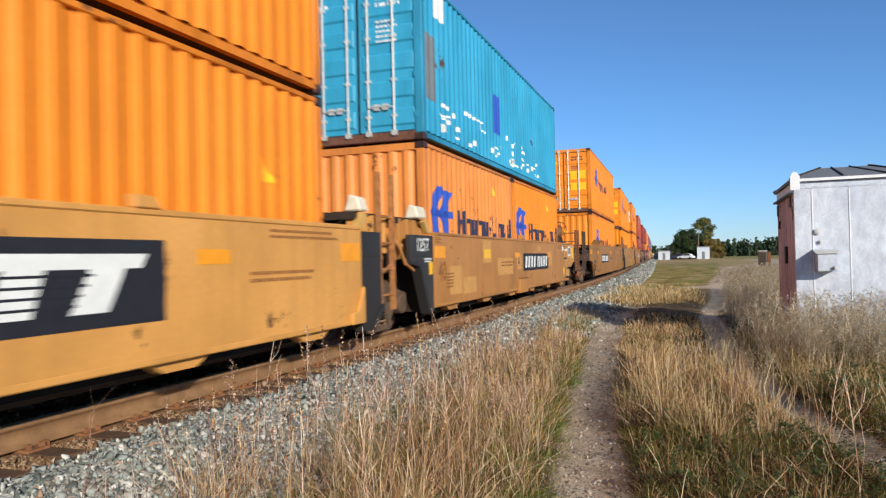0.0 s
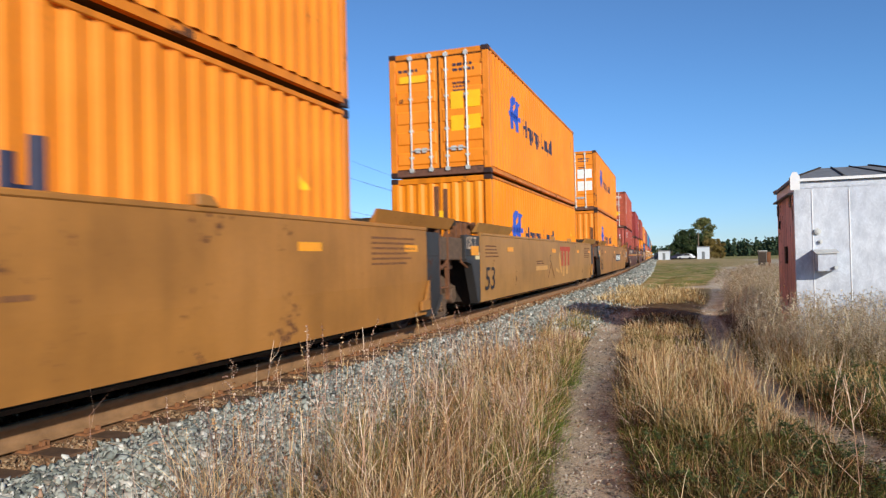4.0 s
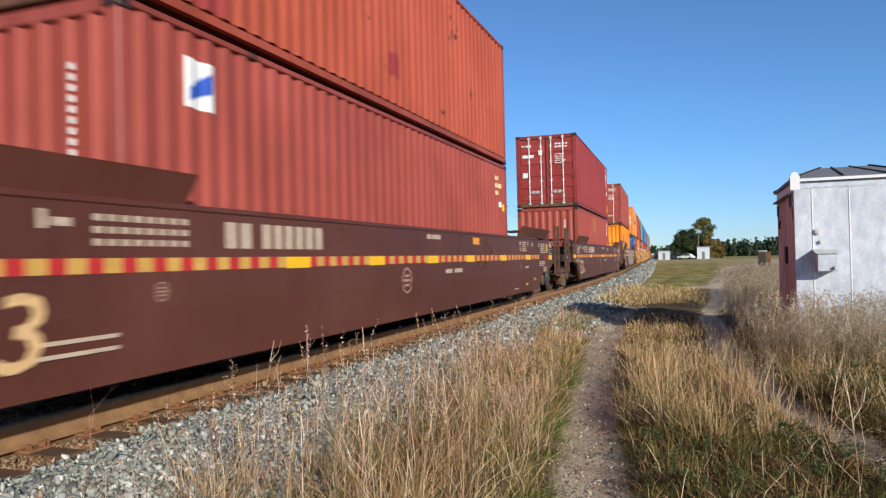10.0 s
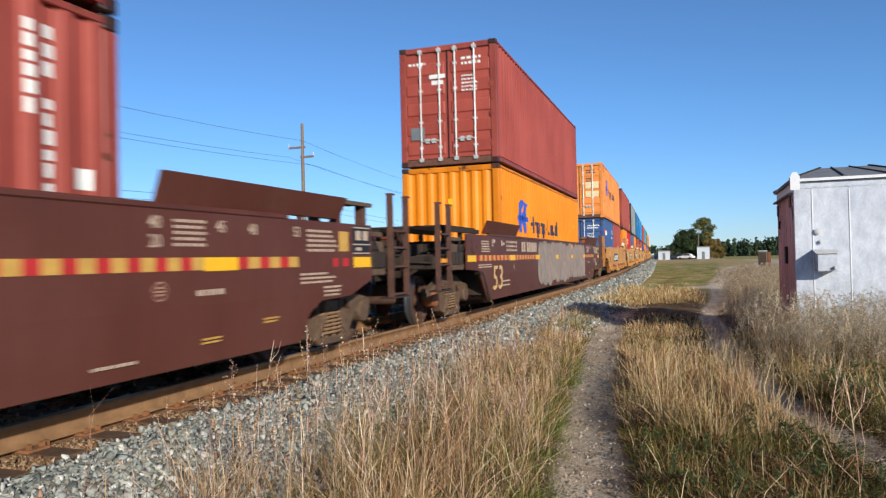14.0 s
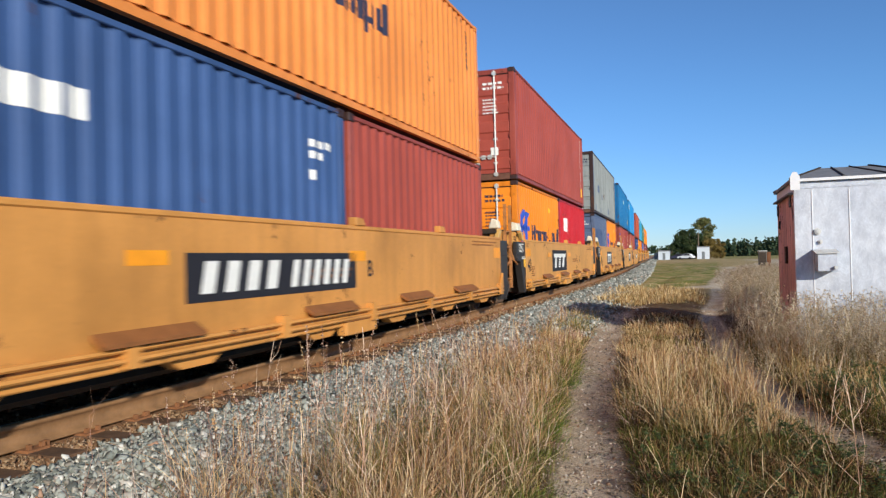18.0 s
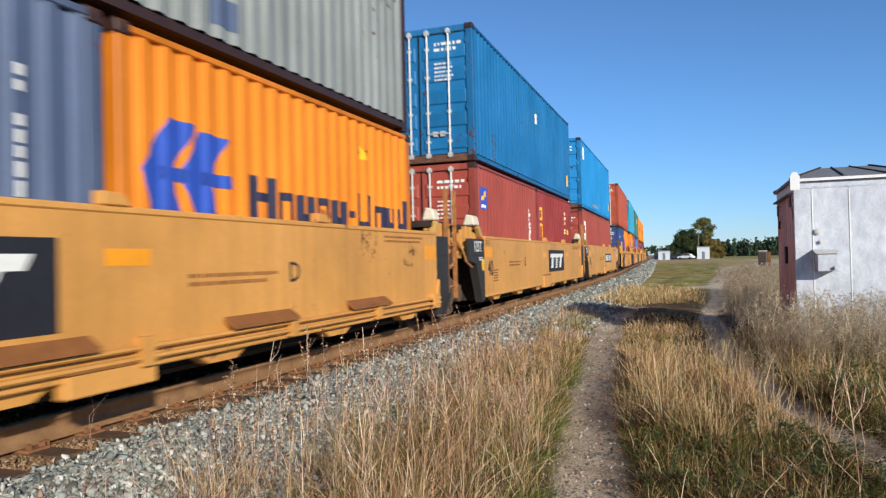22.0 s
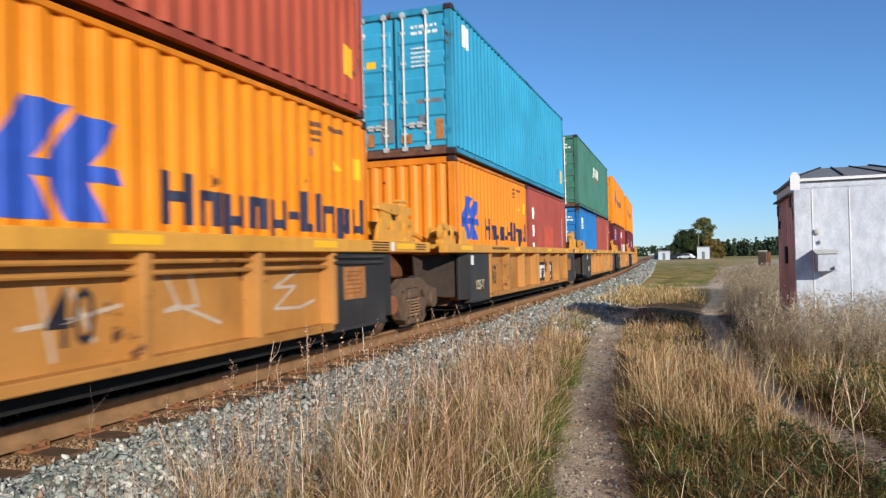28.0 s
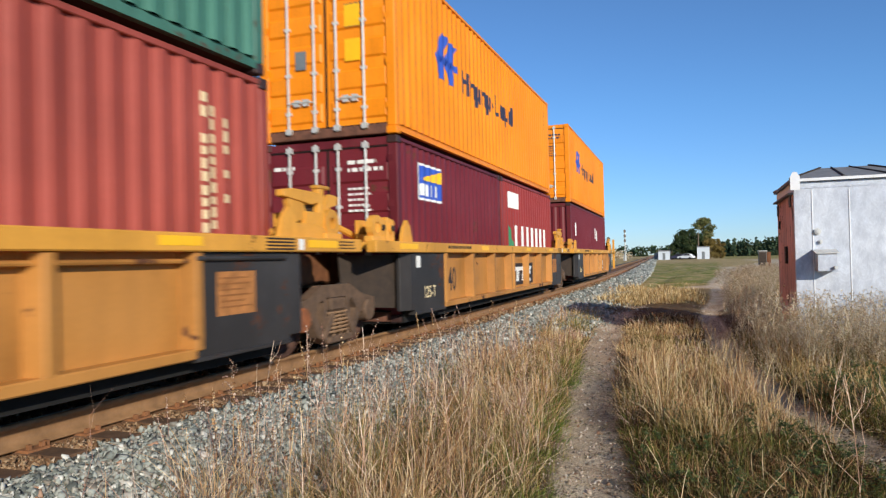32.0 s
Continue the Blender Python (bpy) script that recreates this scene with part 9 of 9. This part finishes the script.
def build_tree(x, y, height, spread, seed, label, leaf=TREELEAF):
    rng = random.Random(seed)
    z0 = float(ground_z(x, y))
    tree = tagged(new("tree"), label, "tree", "trees beyond the hut")
    tree.location = (x, y, z0)
    bm = bmesh.new()
    tube(bm, (0, 0, -0.1), (0.1, 0, height * 0.5), height * 0.028, 8, height * 0.016)
    tube(bm, (0.1, 0, height * 0.5), (0.15, 0.1, height * 0.88), height * 0.016, 8, 0.03)
    trunk = part("trunk", bm, BARK, tree)
    blobs = []
    open_crown = height > 10
    for k in range(26):
        a = rng.uniform(0, math.tau)
        h = (rng.uniform(0.45, 0.96) if open_crown else rng.uniform(0.22, 0.92) if k < 19 else rng.uniform(0.06, 0.3)) * height
        r = spread * rng.uniform(0.25, 1.0) * (1.15 - 0.75 * abs(h / height - (0.75 if open_crown else 0.45)))
        tip = Vector((math.cos(a) * r, math.sin(a) * r, h))
        bm = bmesh.new()
        tube(bm, (0.05, 0, h * 0.62), tip, height * 0.009, 5, 0.02)
        part("limb", bm, BARK, trunk)
        blobs.append((*tip, spread * rng.uniform(0.3, 0.55)))
    me = leaf_cloud("crown", blobs, 4200 if open_crown else 11000, 0.022 * height, leaf, seed)
    ob = new("crown", me)
    ob.parent = tree
    return tree


for x, y, h, sp, seed, leaf, text in ((-1.9, 205, 4.6, 0.9, 1, DARKLEAF, "small dark green tree by the white shed"), (0.6, 207, 7.0, 2.1, 2, DARKLEAF, "dense dark green round-topped tree"), (2.4, 209, 8.4, 2.7, 3, DARKLEAF, "dense dark green round-topped tree"),
                                      (4.2, 210, 7.8, 2.6, 4, DARKLEAF, "dense dark green round-topped tree"), (6.6, 215, 11.4, 2.7, 5, TREELEAF, "tall open-crowned tree turning yellow"), (8.0, 208, 6.2, 1.8, 6, TANLEAF, "low tree with yellow-brown autumn leaves"), (10.8, 211, 5.6, 1.2, 7, TANLEAF, "slender tree with thin autumn leaves")):
    build_tree(x, y, h, sp, seed, text, leaf)
for x, y, h, sp, seed in ((-46, 62, 6.4, 2.4, 8), (-41, 66, 5.6, 2.0, 9), (-19, 82, 5.6, 1.7, 10)):
    build_tree(x, y, h, sp, seed, "pale green tree beyond the railway line")


def build_woods():
    rng = random.Random(8)
    blobs = []
    for k in range(260):
        u = rng.random()
        x, y = (13 + u * 50 if k < 120 else 60 + u * 220), 330 + rng.uniform(-10, 10) - (0 if k < 120 else 40 * u)
        h = 5.4 + rng.uniform(0, 2.0) + (2.6 * u if k < 120 else 4.0)
        for j in range(5):  # narrow crowns that end in a point
            blobs.append((x + rng.uniform(-0.3, 0.3), y, h * (0.1 + 0.2 * j), 1.7 - 0.32 * j))
    ob = new("far_woods", leaf_cloud("far_woods", blobs, 60000, 0.6, WOODLEAF, 5))
    tagged(ob, "dark line of woods beyond the fields", "woods", kind="stuff")
    blobs = []
    for k in range(90):
        s = 130 + rng.random() * 260
        cx, cy, _ = track_at(s)
        blobs.append((cx - 8 - rng.random() * 26, cy, 0.5 + rng.random(), 1.2 + rng.random() * 1.4))
    ob = new("lineside_scrub", leaf_cloud("lineside_scrub", blobs, 6000, 0.4, WEED, 6))
    tagged(ob, "brown autumn scrub beyond the track", "scrub", kind="stuff")
    blobs = [(-160 + rng.random() * 330, 700 + rng.random() * 60, rng.random() * 7, 5.0) for k in range(160)]
    ob = new("far_woods", leaf_cloud("far_woods", blobs, 9000, 1.6, WOODLEAF, 7))
    tagged(ob, "hazy low woods on the horizon", "woods", kind="stuff")


build_woods()


def build_shed(x, y, w, d, h, label, roof_mat, wall_mat):
    z0 = float(ground_z(x, y)) - 0.05
    shed = tagged(new("shed"), label, "shed")
    shed.location = (x, y, z0)
    for a in ((-w / 2, -w / 2 + 0.1, 0, d), (w / 2 - 0.1, w / 2, 0, d)):
        part("wall", box((*a, 0, h)), wall_mat, shed)
    part("wall", box((-w / 2 + 0.1, w / 2 - 0.1, 0, 0.1, 0, h)), wall_mat, shed)
    part("wall", box((-w / 2 + 0.1, w / 2 - 0.1, d - 0.1, d, 0, h)), wall_mat, shed)
    part("roof", prism([(-w / 2 - 0.15, h), (w / 2 + 0.15, h), (w / 2, h + 0.22), (-w / 2, h + 0.3)], "y", -0.15, d + 0.15), roof_mat, shed)
    part("door", box((-w * 0.12, w * 0.12, -0.03, 0.0, 0.1, min(2.05, h * 0.8))), GREYMARK, shed)
    return shed


build_shed(6.35, 200, 3.1, 4.5, 3.2, "white box-shaped shed beside the trees", ROOFGREY, FARWHITE)
build_shed(-3.65, 200, 2.9, 6.0, 2.35, "low white trailer-like shed by the line", ROOFGREY, FARWHITE)
build_shed(-6.2, 216, 1.8, 5.0, 1.7, "small grey shed by the line", ROOFGREY, GREYMARK)


def build_car(x, y, turn, paint_mat, label):
    car = tagged(new("parked_car"), label, "car", "parked cars")
    car.matrix_basis = pose(x, y, float(ground_z(x, y)), 0, 0, turn)
    part("body", prism([(-2.1, 0.35), (-2.15, 0.75), (-1.9, 0.95), (-0.9, 1.02), (0.9, 1.0), (2.0, 0.85), (2.15, 0.6), (2.1, 0.35)], "x", -0.88, 0.88, bevel=0.06), paint_mat, car)
    part("cabin", prism([(-1.7, 1.0), (-1.2, 1.48), (0.2, 1.5), (0.95, 1.0)], "x", -0.78, 0.78, bevel=0.06), paint_mat, car)
    for s in (1, -1):
        part("side_window", prism([(-1.45, 1.05), (-1.12, 1.4), (0.15, 1.42), (0.7, 1.05)], "x", min(s * 0.785, s * 0.795), max(s * 0.785, s * 0.795)), BLACKMARK, car)
        for yy in (-1.3, 1.35):
            part("wheel", prism([(yy + 0.32 * math.cos(k * math.tau / 14), 0.32 + 0.32 * math.sin(k * math.tau / 14)) for k in range(14)], "x", min(s * 0.7, s * 0.9), max(s * 0.7, s * 0.9), bevel=0.03), BLACKMARK, car)


build_car(2.0, 200, 70, HUTWHITE, "white car parked by the trees")
build_car(-0.4, 203, 80, NAVYMARK, "dark car parked by the trees")


def build_post(x, y):
    z = float(ground_z(x, y))
    post = tagged(new("relay_cabinet"), "grey trackside cabinet with a rusty back on a post", "cabinet")
    post.location = (x, y, z)
    body = part("body", box((-0.3, 0.18, -0.2, 0.2, 0.25, 1.55), bevel=0.02), CABINETGREY, post)
    part("roof", box((-0.34, 0.22, -0.24, 0.24, 1.55, 1.6), bevel=0.01), GALV, post)
    part("door", box((-0.26, 0.14, -0.215, -0.2, 0.32, 1.48), bevel=0.01), DARKSTEEL, body)
    part("post", box((0.2, 0.42, -0.1, 0.1, -0.1, 1.5), bevel=0.01), FRAMEBROWN, post, "rusty brown post")


build_post(9.35, 49.7)


def build_pole(x, y, h, arms=True, label="weathered wooden utility pole with crossarms"):
    z0 = float(ground_z(x, y))
    pole = tagged(new("utility_pole"), label, "utility pole", "utility poles along the line")
    pole.location = (x, y, z0)
    bm = bmesh.new()
    tube(bm, (0, 0, -0.2), (0, 0, h), 0.15, 10, 0.09)
    shaft = part("shaft", bm, OLDWOOD, pole)
    if arms:
        for z, w in ((h - 1.45, 0.95), (h - 2.05, 0.75)):
            part("crossarm", box((-w * (1 if z > h - 2 else 0.2), w * (0.2 if z > h - 2 else 1), -0.06, 0.06, z - 0.06, z + 0.06), bevel=0.01), OLDWOOD, shaft)
            bm = bmesh.new()
            tube(bm, (-w if z > h - 2 else w, 0, z + 0.06), (-w if z > h - 2 else w, 0, z + 0.24), 0.045, 8, 0.03)
            part("insulator", bm, GALV, shaft)
    return pole


LINE_POLES = ((-17.1, -12.0), (-17.1, 37.7), (-17.6, 86.0), (-20, 134))
for x, y in LINE_POLES:
    build_pole(x, y, 10.0)
build_pole(5.2, 201, 8.2, False, "slender wooden pole beside the white shed")


def build_wires():
    for dx, z, sag in ((0.0, 9.1, 0.9), (-0.95, 8.15, 0.8), (0.75, 7.55, 0.8), (0.2, 5.4, 0.7), (0.0, 5.1, 0.7)):
        for (xa, ya), (xb, yb) in zip(LINE_POLES, LINE_POLES[1:]):
            pts = [Vector((xa + (xb - xa) * k / 12 + dx, ya + (yb - ya) * k / 12, z - 0.5 - sag * k * (12 - k) / 36)) for k in range(13)]
            me = mesh_of("overhead_wire", hose(bmesh.new(), pts, 0.009, 5))
            tagged(piece("overhead_wire", me, WIRE), "dark overhead wire strung between poles", "wire", "overhead wires")


build_wires()


def build_signal(s, d, h, label, heads):
    cx, cy, _ = track_at(s)
    z = float(ground_z(cx + d, cy))
    mast = tagged(new("signal_mast"), label, "signal")
    mast.location = (cx + d, cy, z)
    bm = bmesh.new()
    tube(bm, (0, 0, -0.1), (0, 0, h), 0.09, 8)
    shaft = part("mast", bm, GALV, mast)
    for k in range(heads):
        hz = h - 0.5 - k * 1.3
        part("signal_head", prism([(0.32 * math.cos(a), hz + 0.5 * math.sin(a)) for a in np.linspace(0, math.tau, 13)[:-1]], "y", -0.12, 0.02), CABINETGREY, mast, "grey oval signal head")
    part("case", box((-0.5, 0.3, 0.2, 0.7, -0.1, 1.5), bevel=0.02), GALV, mast, "silver relay case")
    bm = bmesh.new()
    for q in (-0.2, 0.2):
        tube(bm, (q, 0.15, 0), (q, 0.15, h - 0.3), 0.03, 5)
    part("ladder", bm, GALV, shaft)


build_signal(130, -5.0, 4.9, "trackside signal with grey heads on a grey mast", 2)
build_signal(200, -5.2, 8.6, "tall slender grey trackside mast with a pale base", 3)


# ---- the train runs towards the camera and past it ----
def train_shift(t):
    d = t - 16.0
    return 8.8916 * d - 0.01857 * d * d / 2 - 0.000824 * d ** 3 / 6


def unit_pose(place, t):
    """The pose of a unit whose boxes begin at place: its two ends stand on the line of the track."""
    s = place - train_shift(t)
    xa, ya, _ = track_at(s - 1.7)
    xb, yb, _ = track_at(s + 13.9)
    turn = math.atan2(-(xb - xa), yb - ya)
    k = 1.7 / 15.6
    return Matrix.Translation((xa + (xb - xa) * k, ya + (yb - ya) * k, 0)) @ Matrix.Rotation(turn, 4, "Z")


def motions():
    times = [float(t) for t in range(0, 33)]
    for ob, place, z, y in MOVING:
        walk(ob, [(t, unit_pose(place, t) @ Matrix.Translation((0, y, z))) for t in times])
    spin = [k / 15 for k in range(0, 481)]
    turns = [train_shift(t) / 0.42 for t in spin]
    for wheel, e in WHEELS:
        walk(wheel, [(t, Matrix.Translation((0, e, 0.42)) @ Matrix.Rotation(a, 4, "X")) for t, a in zip(spin, turns)])


motions()
